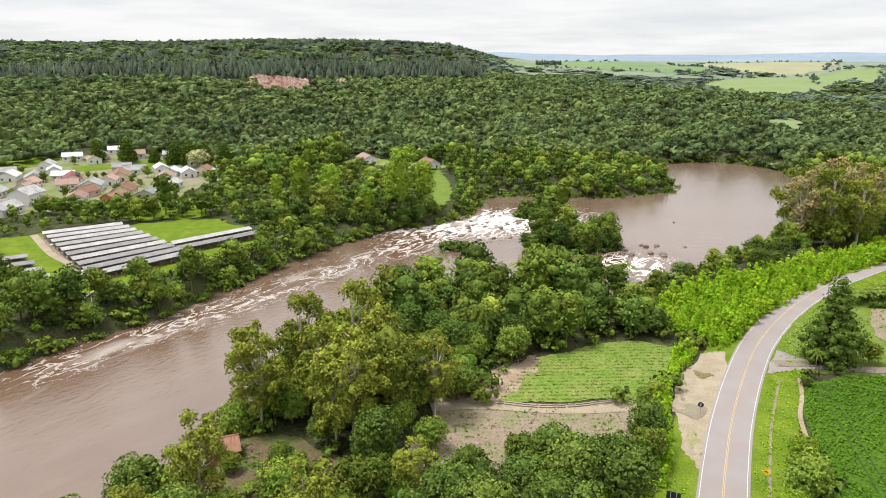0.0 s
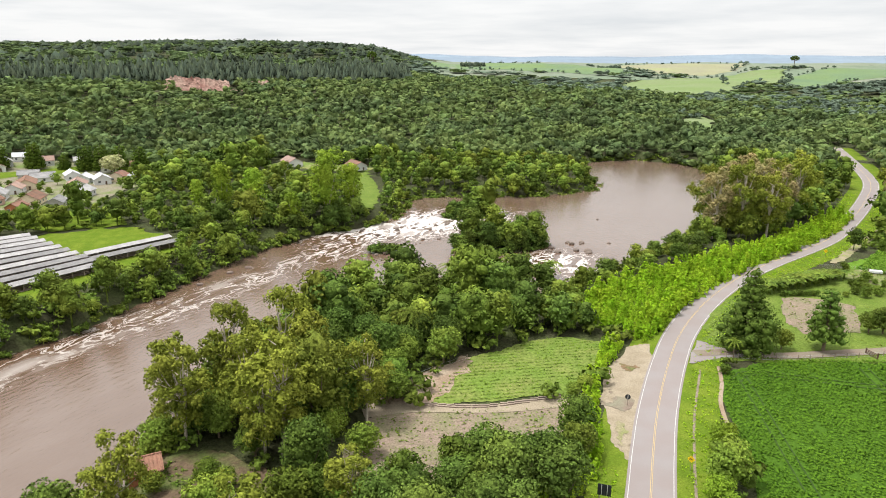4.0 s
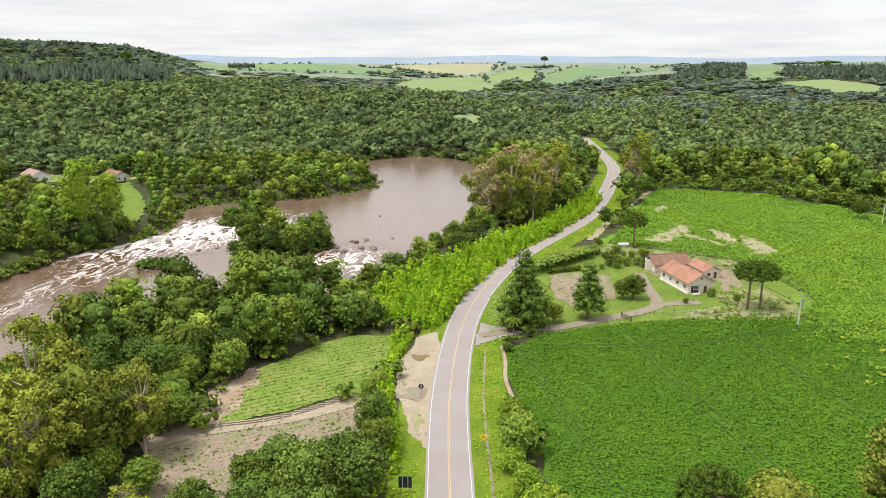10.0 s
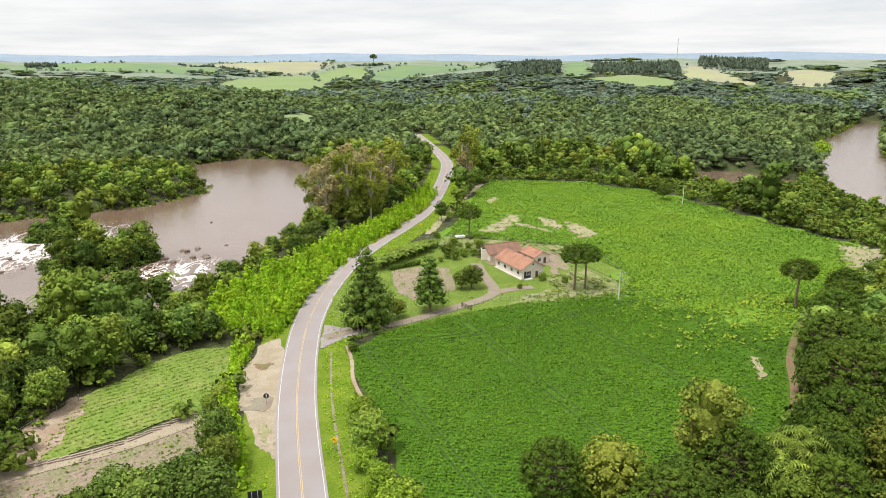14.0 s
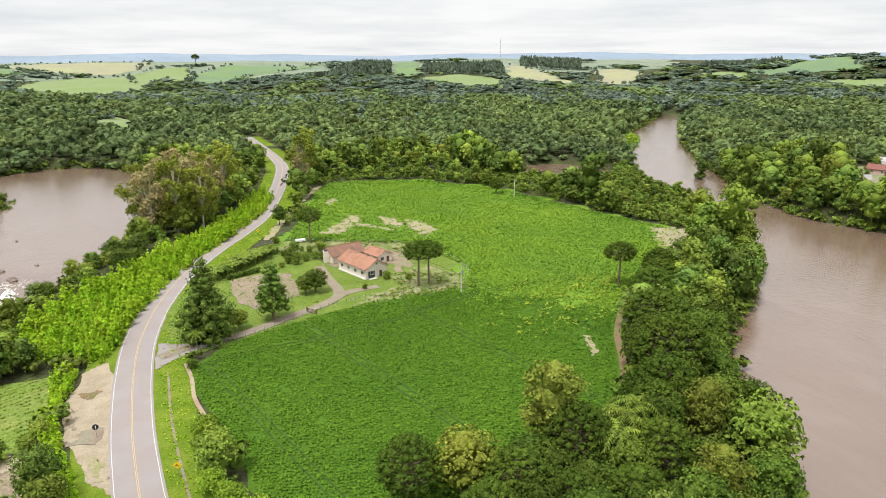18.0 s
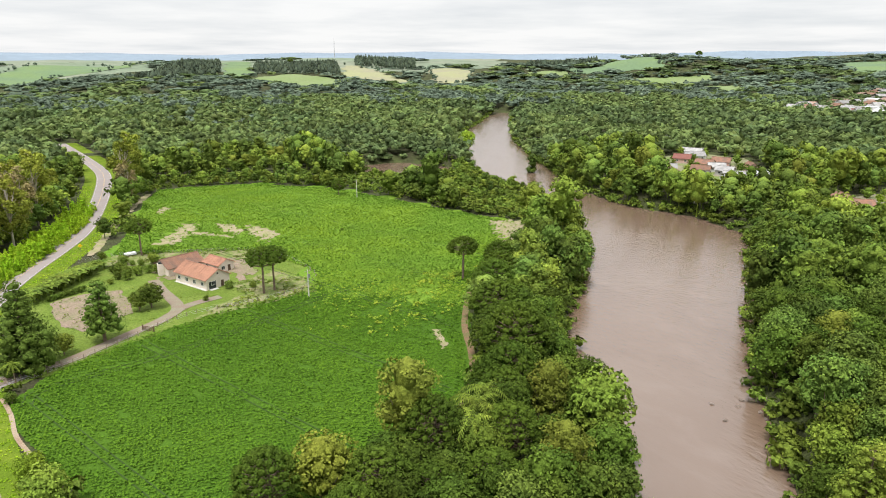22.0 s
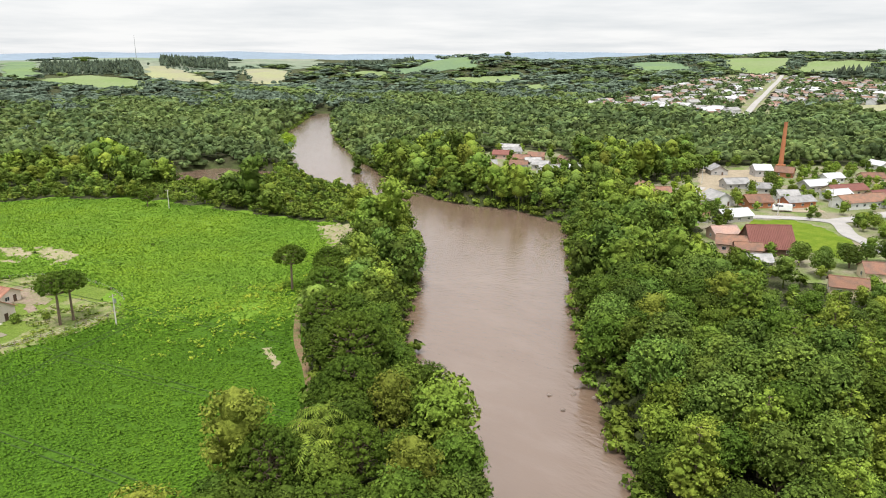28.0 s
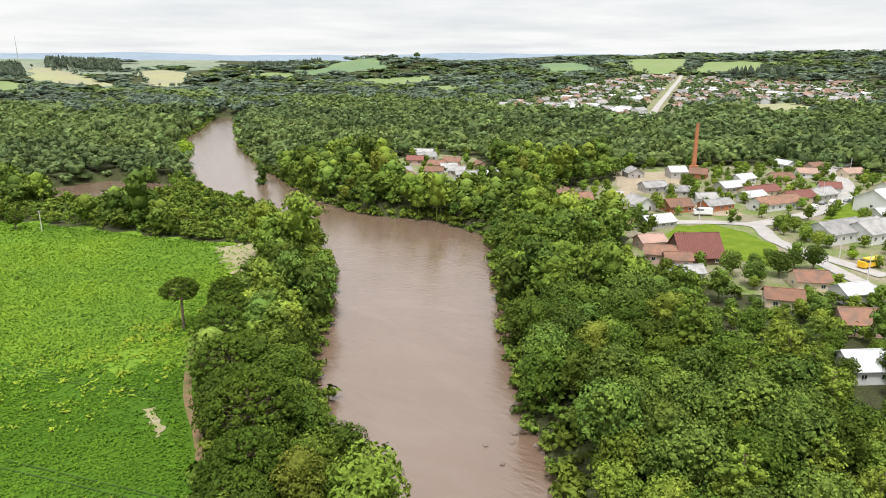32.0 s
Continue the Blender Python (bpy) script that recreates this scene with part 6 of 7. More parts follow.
def window(parent, x, y, z, w, h, turn):
    """A window with its frame and pane in a wall; turn 0 looks to -y."""
    key = (w, h)
    if key not in WINDOW:
        f = Shape()
        for cx, cz, sx, sz in ((0, h / 2, w + 0.1, 0.08), (0, -h / 2, w + 0.14, 0.1), (-w / 2, 0, 0.08, h), (w / 2, 0, 0.08, h), (0, 0, 0.05, h)):
            f.add(*box_points(cx, -0.03, cz, sx, 0.1, sz))
        WINDOW[key] = (f.mesh("window_frame", M_FRAME), Shape().add(*box_points(0, 0, 0, w, 0.05, h)).mesh("pane", M_GLASS))
    fr = part("window", WINDOW[key][0], None, parent)
    fr.matrix_local = pose(x, y, z, 0, 0, turn)
    part("pane", WINDOW[key][1], None, fr)


def gable_walls(w, d, h, rise, sink=0.6):
    """Four walls under a gable; the ridge runs along y."""
    a, b = w / 2, d / 2
    v = [(-a, -b, -sink), (a, -b, -sink), (a, b, -sink), (-a, b, -sink), (-a, -b, h), (a, -b, h), (a, b, h), (-a, b, h), (0, -b, h + rise), (0, b, h + rise)]
    s = Shape()
    s.add(np.array(v), np.array([(0, 1, 5, 4), (1, 2, 6, 5), (2, 3, 7, 6), (3, 0, 4, 7)]))
    s.add(np.array(v), np.array([(4, 5, 8), (6, 7, 9)]))
    return s


def slope_slab(w, d, h, rise, side, eave=0.5, thick=0.14):
    """One roof slope with its overhang; side -1 or 1."""
    k = rise / (w / 2)
    x1, b = (w / 2 + eave), d / 2 + eave
    z0, z1 = h + rise, h - eave * k
    top = [(0, -b, z0 + thick), (side * x1, -b, z1 + thick), (side * x1, b, z1 + thick), (0, b, z0 + thick)]
    low = [(x, y, z - thick) for x, y, z in top]
    return Shape().add(np.array(top + low), np.array([(0, 1, 2, 3), (7, 6, 5, 4), (0, 4, 5, 1), (1, 5, 6, 2), (2, 6, 7, 3), (3, 7, 4, 0)]))


def tile_rows(w, d, h, rise, side, eave=0.5):
    """Raised courses that run down a slope."""
    k, rows = rise / (w / 2), []
    length = w / 2 + eave
    n = max(4, int((d + 2 * eave) / 0.55))
    for i in range(n):
        y = -d / 2 - eave + (i + 0.5) * (d + 2 * eave) / n
        rows.append(Shape().add(*tube([(0, y, h + rise + 0.17), (side * length, y, h + rise - length * k + 0.17)], [0.09, 0.09], 4)))
    return rows


def house(x, y, w, d, h, turn, wall, roof, label, rise=None, category="house", ribs=False, openings=True, group="", roofs=("roof", "roof")):
    rise = w * 0.27 if rise is None else rise
    ob = thing("house" if category == "house" else category.replace(" ", "_"), label, category, group)
    ob.matrix_world = pose(x, y, height(x, y), 0, 0, turn)
    part("wall", gable_walls(w, d, h, rise), wall, ob)
    for side in (-1, 1):
        r = part("roof", slope_slab(w, d, h, rise, side), roof, ob)
        if ribs:
            for course in tile_rows(w, d, h, rise, side):
                part("tile_course", course, roof, r)
    part("ridge", Shape().add(*tube([(0, -d / 2 - 0.5, h + rise + 0.14), (0, d / 2 + 0.5, h + rise + 0.14)], [0.16, 0.16], 6)), roof, ob)
    if openings:
        door = part("door", Shape().add(*box_points(w * 0.18, -d / 2, 1.02, 0.95, 0.12, 2.05)), M_DARK_WOOD, ob)
        part("handle", Shape().add(*box_points(w * 0.18 + 0.36, -d / 2 - 0.09, 1.0, 0.05, 0.06, 0.14)), M_STEEL, door)
        window(ob, -w * 0.22, -d / 2 - 0.02, h * 0.55, 1.2, 1.1, 0)
        n = max(1, int(d / 3.6))
        for i in range(n):
            yy = -d / 2 + (i + 0.5) * d / n
            window(ob, -w / 2 - 0.02, yy, h * 0.55, 1.2, 1.1, -90)
            window(ob, w / 2 + 0.02, yy, h * 0.55, 1.2, 1.1, 90)
        window(ob, 0, d / 2 + 0.02, h * 0.55, 1.2, 1.1, 180)
    return ob


def farmhouse():
    ob = house(41, 198.4, 7.8, 14.6, 3.3, 22, M_PLASTER, M_TILE, "whitewashed farmhouse with a red-brown tiled gable roof", 2.2, ribs=True)
    # black slab on the gable: the attic opening's darkness as colour
    part("attic_vent", Shape().add(*box_points(0, -7.32, 4.3, 0.5, 0.08, 0.5)), M_BLACK, ob, "small black panel standing in for the dark attic opening")
    # flat dark slab; the shade inside the porch is only its colour
    porch = part("porch_recess", Shape().add(*box_points(-1.9, -7.33, 1.25, 2.3, 0.08, 2.3)), M_GLASS, ob, "dark panel standing in for the shaded porch doorway")
    part("porch_step", Shape().add(*box_points(-1.9, -7.9, 0.1, 2.6, 1.1, 0.3)), M_CONCRETE, porch)
    part("footing", Shape().add(*box_points(-4.1, 0, 0.1, 0.5, 14.8, 0.4)), M_CONCRETE, ob)
    barn = house(38.0, 215.0, 8.0, 11.5, 2.6, 108, M_PLASTER, M_TILE_OLD, "old barn with a weathered brown tiled roof", 2.0, "barn", ribs=True, openings=False)
    # solid black slab in place of the shade inside the bay
    part("opening", Shape().add(*box_points(-4.02, -1.5, 1.15, 0.1, 5.0, 2.2)), M_BLACK, barn, "black panel standing in for the shaded open bay")
    for k in (-3.6, -1.0, 1.4):
        part("post", Shape().add(*box_points(-4.5, k, 1.2, 0.18, 0.18, 2.9)), M_WOOD, barn)
    oven = thing("chimney_stack", "whitewashed masonry stack beside the barn", "chimney", at=pose(32.2, 212.5, height(32.2, 212.5)))
    part("body", Shape().add(*box_points(0, 0, 1.7, 1.8, 1.8, 4.0)), M_PLASTER, oven)
    part("cap", Shape().add(*box_points(0, 0, 3.8, 1.3, 1.3, 0.5)), M_BLACK, oven)
    wing = house(48.5, 209.5, 5.5, 7.5, 2.6, 22, M_PLASTER, M_TILE, "low tiled wing behind the farmhouse", 1.4, "outbuilding", ribs=True)
    box = thing("trailer", "small white farm trailer by the field", "trailer", at=pose(27.5, 240, height(27.5, 240), 0, 0, 10))
    part("bed", Shape().add(*box_points(0, 0, 0.85, 3.4, 1.6, 0.7)), M_CAR_WHITE, box)
    for sx in (-0.9, 0.9):
        for sy in (-0.85, 0.85):
            part("wheel", Shape().add(*tube([(sx, sy - 0.1, 0.34), (sx, sy + 0.1, 0.34)], [0.34, 0.34], 12)), M_RUBBER, box)


farmhouse()


def fence(name, label, line, gap, h, wires=3, material=None):
    pts = smooth_line(line, gap)
    f = thing(name, label, "fence", at=Matrix.Identity(4))
    post = Shape().add(*tube([(0, 0, -0.4), (0, 0, h)], [0.09, 0.08], 6)).mesh("post", material or M_WOOD)
    for p in pts:
        o = part("post", post, None, f)
        o.matrix_local = pose(p[0], p[1], height(*p), 3 * math.sin(p[0] * 7), 3 * math.sin(p[1] * 5), 0)
    for k in range(wires):
        z = h * (k + 0.6) / wires
        part("wire", Shape().add(*tube([(p[0], p[1], height(*p) + z) for p in pts], [0.015] * len(pts), 3)), M_STEEL, f)


fence("driveway_fence", "weathered post and wire fence along the driveway", [(-8, 152), (2, 155.5), (16, 164), (31, 173), (47, 174), (63, 176.5)], 2.6, 1.25)
fence("yard_fence", "weathered post and wire fence round the yard", [(63, 176.5), (72, 190), (66, 222), (40, 236), (22, 243), (12, 240)], 4.0, 1.2)
fence("field_fence", "pale fence posts beside the small field", [(-66, 98), (-66, 106), (-63, 116), (-59, 125)], 3.5, 1.3, 2)


def gate(x, y, turn):
    g = thing("wooden_gate", "dark wooden field gate at the driveway", "gate", at=pose(x, y, height(x, y), 0, 0, turn))
    for k in (-1.6, 1.6):
        part("post", Shape().add(*box_points(k, 0, 0.7, 0.22, 0.22, 1.7)), M_DARK_WOOD, g)
    for z in (0.3, 0.6, 0.9, 1.2):
        part("rail", Shape().add(*box_points(0, 0, z, 3.1, 0.06, 0.14)), M_DARK_WOOD, g)


gate(21, 167.5, -50)


# stone edging of the farm track: single weathered sleepers and stones
def track_edge():
    rng = np.random.RandomState(4)
    t = thing("track_edging", "low edging of weathered timbers and stones along the farm track", "edging", at=Matrix.Identity(4))
    for n, p in enumerate(smooth_line([(-57.5, 102.6), (-50, 105.5), (-44, 109.5), (-36, 117.5)], 1.5)):
        for k in range(2):
            o = part("timber", Shape().add(*box_points(0, 0, 0.2, 1.5, 0.3, 0.35)), M_WOOD, t)
            o.matrix_local = pose(p[0] + 0.2 * k, p[1] - 0.75 * k, height(*p) + 0.1, 0, 0, 30 + rng.uniform(-9, 9))


track_edge()


def pole(x, y, h, label, arms=1, box=False, material=None):
    p = thing("utility_pole", label, "pole", "utility poles", at=pose(x, y, height(x, y), 0, 0, 20))
    part("mast", Shape().add(*tube([(0, 0, -0.8), (0, 0, h)], [0.20, 0.12], 8)), material or M_CONCRETE, p)
    for k in range(arms):
        arm = part("crossarm", Shape().add(*box_points(0, 0.05, h - 0.5 - 0.8 * k, 2.0, 0.12, 0.14)), M_WOOD, p)
        for dx in (-0.85, 0, 0.85):
            part("insulator", Shape().add(*tube([(dx, 0.05, h - 0.42 - 0.8 * k), (dx, 0.05, h - 0.2 - 0.8 * k)], [0.06, 0.05], 6)), M_FRAME, arm)
    if box:
        part("transformer", Shape().add(*tube([(0.45, 0, h - 2.4), (0.45, 0, h - 1.4)], [0.34, 0.34], 10)), M_STEEL, p, "grey transformer drum")


pole(62.5, 170, 8.0, "grey concrete utility pole with a transformer at the field edge", 1, True)
pole(132.4, 289, 8.5, "pale concrete utility pole standing in the field", 1)
pole(260, 201, 9.0, "pale wooden utility pole on the river bank", 0)
pole(-167.7, 88.3, 8.0, "white post standing on the far river bank", 0, material=M_FRAME)
for x, y in ((268, 42), (300, 96), (245, 32), (372, 62), (430, 66), (470, 62), (330, 84), (350, 150)):
    pole(x, y, 9.0, "concrete street pole in the town", 1)


def round_sign():
    s = thing("round_sign", "dark back of a round road sign on a short post", "road sign", at=pose(-22.8, 119.7, height(-22.8, 119.7), 0, 0, 5))
    part("post", Shape().add(*tube([(0, 0, -0.3), (0, 0, 2.2)], [0.05, 0.05], 6)), M_WOOD, s)
    d = part("disc", Shape().add(*tube([(0, -0.05, 2.0), (0, -0.08, 2.0)], [0.52, 0.52], 24)), M_BLACK, s)
    part("disc_face", Shape().add(np.array([(0.52 * math.cos(a), -0.085, 2.0 + 0.52 * math.sin(a)) for a in np.linspace(0, 6.2832, 24, endpoint=False)]), np.arange(24)[None]), M_BLACK, d)
    part("mark", Shape().add(*box_points(0.02, -0.10, 2.0, 0.14, 0.02, 0.6)), M_FRAME, d, "pale upright strip")


def warning_sign(x, y):
    s = thing("warning_sign", "yellow diamond curve warning sign on a post", "road sign", "warning signs", at=pose(x, y, height(x, y), 0, 0, -6))
    part("post", Shape().add(*tube([(0, 0, -0.3), (0, 0, 2.0)], [0.05, 0.05], 6)), M_WOOD, s)
    plate = part("plate", Shape().add(*box_points(0, 0, 0, 0.9, 0.04, 0.9)), M_SIGN_YELLOW, s)
    plate.matrix_local = pose(0, -0.08, 2.3, 0, 45, 0)
    a = Shape()
    a.add(*box_points(-0.12, -0.03, -0.12, 0.12, 0.02, 0.32))
    a.add(*box_points(0.02, -0.03, 0.05, 0.36, 0.02, 0.11))
    part("arrow", a, M_BLACK, plate, "black bent arrow")


def board_sign():
    s = thing("sign_board", "dark board on two posts on the verge", "road sign", at=pose(-19.5, 88.3, height(-19.5, 88.3), 0, 0, 8))
    for k in (-0.7, 0.7):
        part("post", Shape().add(*box_points(k, 0.06, 1.1, 0.12, 0.12, 3.0)), M_WOOD, s)
    b = part("board", Shape().add(*box_points(0, 0, 2.0, 2.0, 0.06, 1.9)), M_BLACK, s)
    for k in (-0.42, 0.42):
        part("batten", Shape().add(*box_points(k, -0.05, 2.0, 0.07, 0.05, 1.8)), M_FRAME, b)


round_sign()
warning_sign(-9.0, 102.4)
warning_sign(14, 254)
board_sign()
chev = thing("delineator", "small yellow and black roadside marker", "road sign", at=pose(-18, 88, 0))
part("post", Shape().add(*box_points(0, 0, 0.4, 0.14, 0.1, 1.0)), M_SIGN_YELLOW, chev)
part("band", Shape().add(*box_points(0, -0.06, 0.65, 0.15, 0.02, 0.25)), M_BLACK, chev)


# ---------------------------------------------------------------- drying sheds and hut
def drying_shed(x, y, length, turn, w=4.1, h=2.3):
    s = thing("drying_shed", "long low open drying shed with a blackened fibre-cement roof", "shed", "drying sheds", at=pose(x, y, height(x, y), 0, 0, turn))
    for side in (-1, 1):
        part("roof", slope_slab(w, length, h, 0.55, side, 0.3, 0.08), M_FIBRE_DARK, s)
    n = max(3, int(length / 3.5))
    post = Shape().add(*box_points(0, 0, h / 2 - 0.2, 0.16, 0.16, h + 0.4)).mesh("post", M_WOOD)
    for i in range(n + 1):
        for side in (-1, 1):
            o = part("post", post, None, s)
            o.matrix_local = pose(side * w / 2 * 0.92, -length / 2 + i * length / n, 0)
    for z in (0.5, 1.05, 1.6):
        part("rack", Shape().add(*box_points(0, 0, z, w * 0.7, length * 0.97, 0.07)), M_WOOD, s)
    return s


def sheds():
    for n in range(10):
        k = n / 9
        ax, ay, bx, by = -254 + 61 * k, 121.5 - 19 * k, -244 + 55 * k, 146 - 12 * k
        drying_shed((ax + bx) / 2, (ay + by) / 2, math.hypot(bx - ax, by - ay), -math.degrees(math.atan2(bx - ax, by - ay)))
    for x, y, L in ((-200.5, 153, 30), (-193.5, 150, 30)):
        drying_shed(x, y, L, -11)
    for n in range(5):
        drying_shed(-232 + 9 * n, 95 - 2.5 * n, 17, -24)


sheds()
hut = house(-86.0, 61.5, 3.8, 4.8, 2.5, -35, M_BRICK, M_TILE, "small riverside hut with an orange tiled roof", 1.4, "hut", ribs=True)


# ---------------------------------------------------------------- village, hamlet and town
def settle():
    W, C, P, G, B = M_WHITE, M_CREAM, M_PINK, M_GREY_WALL, M_BRICK
    T, O, R, F, S = M_TILE_FADED, M_TILE_OLD, M_TILE_RED, M_FIBRE, M_METAL_ROOF
    village = [
        (-321, 150, 10, 12, 5.5, 30, W, F, "tall white village house with a low grey roof"), (-308, 134, 9, 12, 3.2, 25, W, F, "white village house with a grey roof"),
        (-378, 183, 9, 12, 3, 60, W, F, "long white village house with a grey roof"), (-349, 164, 9, 10, 3, 40, W, T, "white village house with an orange tiled roof"),
        (-356, 191, 9, 15, 3.2, 60, W, R, "long white village house with a red roof"), (-329, 185, 10, 12, 3.4, 50, W, F, "white village house with dark roof panels"),
        (-347, 212, 9, 17, 3, 55, C, O, "long cream village house with a brown roof"), (-306, 188, 9, 12, 3, 40, C, O, "cream village house with a brown roof"),
        (-317, 175, 8, 10, 3, 20, P, O, "rose village house with a brown roof"), (-320, 221, 9, 10, 3.4, 50, W, T, "white village house with an orange roof"),
        (-300, 209, 8, 11, 3.2, 30, W, F, "white village house with a grey roof"), (-295, 174, 6, 8, 2.8, 30, B, O, "small brick village house"),
        (-290, 189, 7, 9, 2.8, 40, G, F, "low grey village shed with fibre-cement roof"), (-324, 238, 8, 10, 3.2, 60, W, S, "white village house with a pale metal roof"),
        (-323, 248, 8, 9, 3.2, 30, C, O, "cream village house with a brown roof"), (-312, 250, 8, 12, 3.4, 50, W, F, "white village house with a grey roof"),
        (-315, 264, 8, 11, 3.2, 50, C, T, "cream village house with an orange roof"), (-335, 236, 7, 9, 3, 40, W, S, "small white village house with a metal roof"),
        (-275, 334, 9, 14, 3.2, 60, W, T, "white house with an orange roof by the wood"), (-232, 341, 8, 13, 3.2, 60, W, O, "white house with a brown roof by the wood"),
        (-392, 177, 9, 12, 3, 50, W, S, "white village house with a pale roof"), (-351, 150, 9, 11, 3, 40, W, F, "white village house with a grey roof"),
        (-362, 172, 8, 10, 3, 40, C, T, "cream village house with an orange roof"), (-338, 200, 8, 10, 3, 45, W, T, "white village house with an orange roof"),
    ]
    hamlet = [
        (352, 284, 8, 10, 3, 30, P, R, "rose house with a red roof by the river wood"), (380, 299, 9, 13, 3, 20, W, F, "white house with a grey roof"),
        (325, 249, 7, 10, 3, 30, W, O, "white house with a brown roof"), (333, 239, 7, 9, 3, 20, G, F, "grey house with a fibre-cement roof"),
        (433, 358, 9, 20, 3, 10, W, F, "long low white house with a grey roof"), (345, 262, 8, 10, 3, 20, C, O, "cream house with a brown roof"),
        (340, 250, 7, 9, 3, 40, W, F, "white house with a grey roof"), (360, 262, 8, 10, 3, 30, P, O, "rose house with a brown roof"),
    ]
    town = [
        (307, 160, 8, 12, 3.4, -35, C, O, "cream house with a brown tiled roof"), (299, 149, 9, 11, 3, 40, P, O, "low rose house with a brown roof"),
        (306, 124, 10, 12, 3, -35, W, F, "white house with a grey hipped roof"), (311, 109, 9, 11, 3, 50, B, O, "brick house with a brown tiled roof"),
        (278, 106, 8, 13, 2.6, 60, G, S, "open shed with a white metal roof"), (267, 117, 8, 11, 2.8, 20, G, O, "old grey house with a brown roof"),
        (246, 97, 7, 9, 3, 50, P, T, "rose house with an orange roof"), (232, 88, 8, 10, 3.4, 20, P, O, "two-part rose house with a brown roof"),
        (219, 77, 6, 11, 2.4, 40, G, F, "low grey shed with fibre-cement roof"), (385, 157, 9, 10, 3, -50, G, F, "open-fronted grey shed of the brickworks"),
        (396, 137, 9, 9, 4, 40, G, S, "kiln shed with a white metal roof"), (403, 127, 9, 9, 3, 10, B, O, "brick shed with a brown pyramid roof"),
        (371, 101, 8, 18, 3.4, 60, G, S, "long grey building with a white metal roof"), (366, 88, 8, 20, 3.2, 60, C, R, "long cream house with a red roof"),
        (361, 71, 9, 16, 3.2, 60, C, R, "long cream house with a dark red roof"), (341, 76, 9, 24, 3.4, 60, W, O, "long white house with a brown roof"),
        (376, 64, 9, 15, 3, 65, G, F, "grey building with a fibre-cement roof"), (391, 62, 8, 9, 4, 20, W, R, "white house with a steep red roof"),
        (323, 96, 7, 14, 3, 60, B, F, "row of garages with orange doors"), (296, 47, 12, 20, 4.2, 62, W, F, "large white hall with a grey roof"),
        (305, 36, 12, 20, 4.2, 62, W, F, "large white hall with a grey roof"), (363, 36, 16, 22, 6, 62, W, S, "tall white hall with a pale roof"),
        (349, 133, 8, 12, 3, 50, G, F, "grey shed by the sandy yard"), (231, 45, 8, 9, 3, 30, C, O, "cream house with a brown roof"),
        (226, 34, 7, 9, 3, 50, W, S, "white house with a metal roof"), (203, 29, 9, 12, 3.2, 30, P, O, "rose house with a brown tiled roof"),
        (176, 25, 9, 13, 3.2, 40, W, S, "white-roofed long shed by the wood"), (335, 104, 7, 9, 3, 40, W, F, "white house with a grey roof"),
        (352, 88, 7, 12, 3, 60, W, S, "white house with a metal roof"), (346, 120, 7, 10, 2.8, 30, G, F, "grey house by the yard"),
        (285, 128, 7, 9, 2.8, 30, W, O, "white house with a brown roof"), (415, 88, 8, 11, 3, 40, C, O, "cream house with a brown roof"),
        (440, 80, 8, 10, 3, 30, W, T, "white house with an orange roof"), (455, 60, 8, 12, 3, 50, C, T, "cream house with an orange roof"),
        (210, 48, 7, 9, 3, 20, C, O, "cream house with a brown roof below the street"), (219, 22, 8, 10, 3, 30, W, T, "white house with an orange roof"),
    ]
    for rows, group in ((village, "village houses"), (hamlet, "hamlet houses"), (town, "town houses")):
        for x, y, w, d, h, turn, wall, roof, label in rows:
            house(x, y, w, d, h, turn, wall, roof, label, group=group)
    # trees, bushes and more small houses between
    streets = [[(255, 28), (279, 62), (301, 76), (289, 101), (268, 116), (290, 136), (339, 146)], [(301, 76), (338, 61), (378, 55), (422, 58), (482, 70)], [(279, 62), (262, 48), (241, 31), (228, 20)]]
    open_ground = [[(264, 98), (283, 100), (294, 89), (288, 75), (271, 60), (246, 58), (248, 75), (268, 85)], [(294, 131), (338, 146), (393, 172), (411, 150), (409, 136), (372, 122), (346, 131), (320, 130)],
                   [(304, 100), (316, 104), (328, 90), (318, 82)], [(-455, 180), (-424, 183), (-418, 218), (-440, 232)], [(-390, 210), (-360, 266), (-378, 268), (-404, 218)], [(-295, 138), (-268, 156), (-290, 172), (-236, 156), (-262, 140)]]
    rng = np.random.RandomState(17)
    soft, crowns = [], [simple_crown(120 + n, 9, 8.5, 1.0, 8, 140, 0.55) for n in range(4)]
    more = [(8, 10, W, T, "small white house with an orange tiled roof"), (8, 11, C, O, "small cream house with a brown tiled roof"), (8, 12, W, F, "small white house with a grey roof"), (7, 10, G, F, "low grey house with a fibre-cement roof"), (7, 9, P, O, "small rose house with a brown roof"), (7, 11, W, S, "small white house with a pale metal roof")]
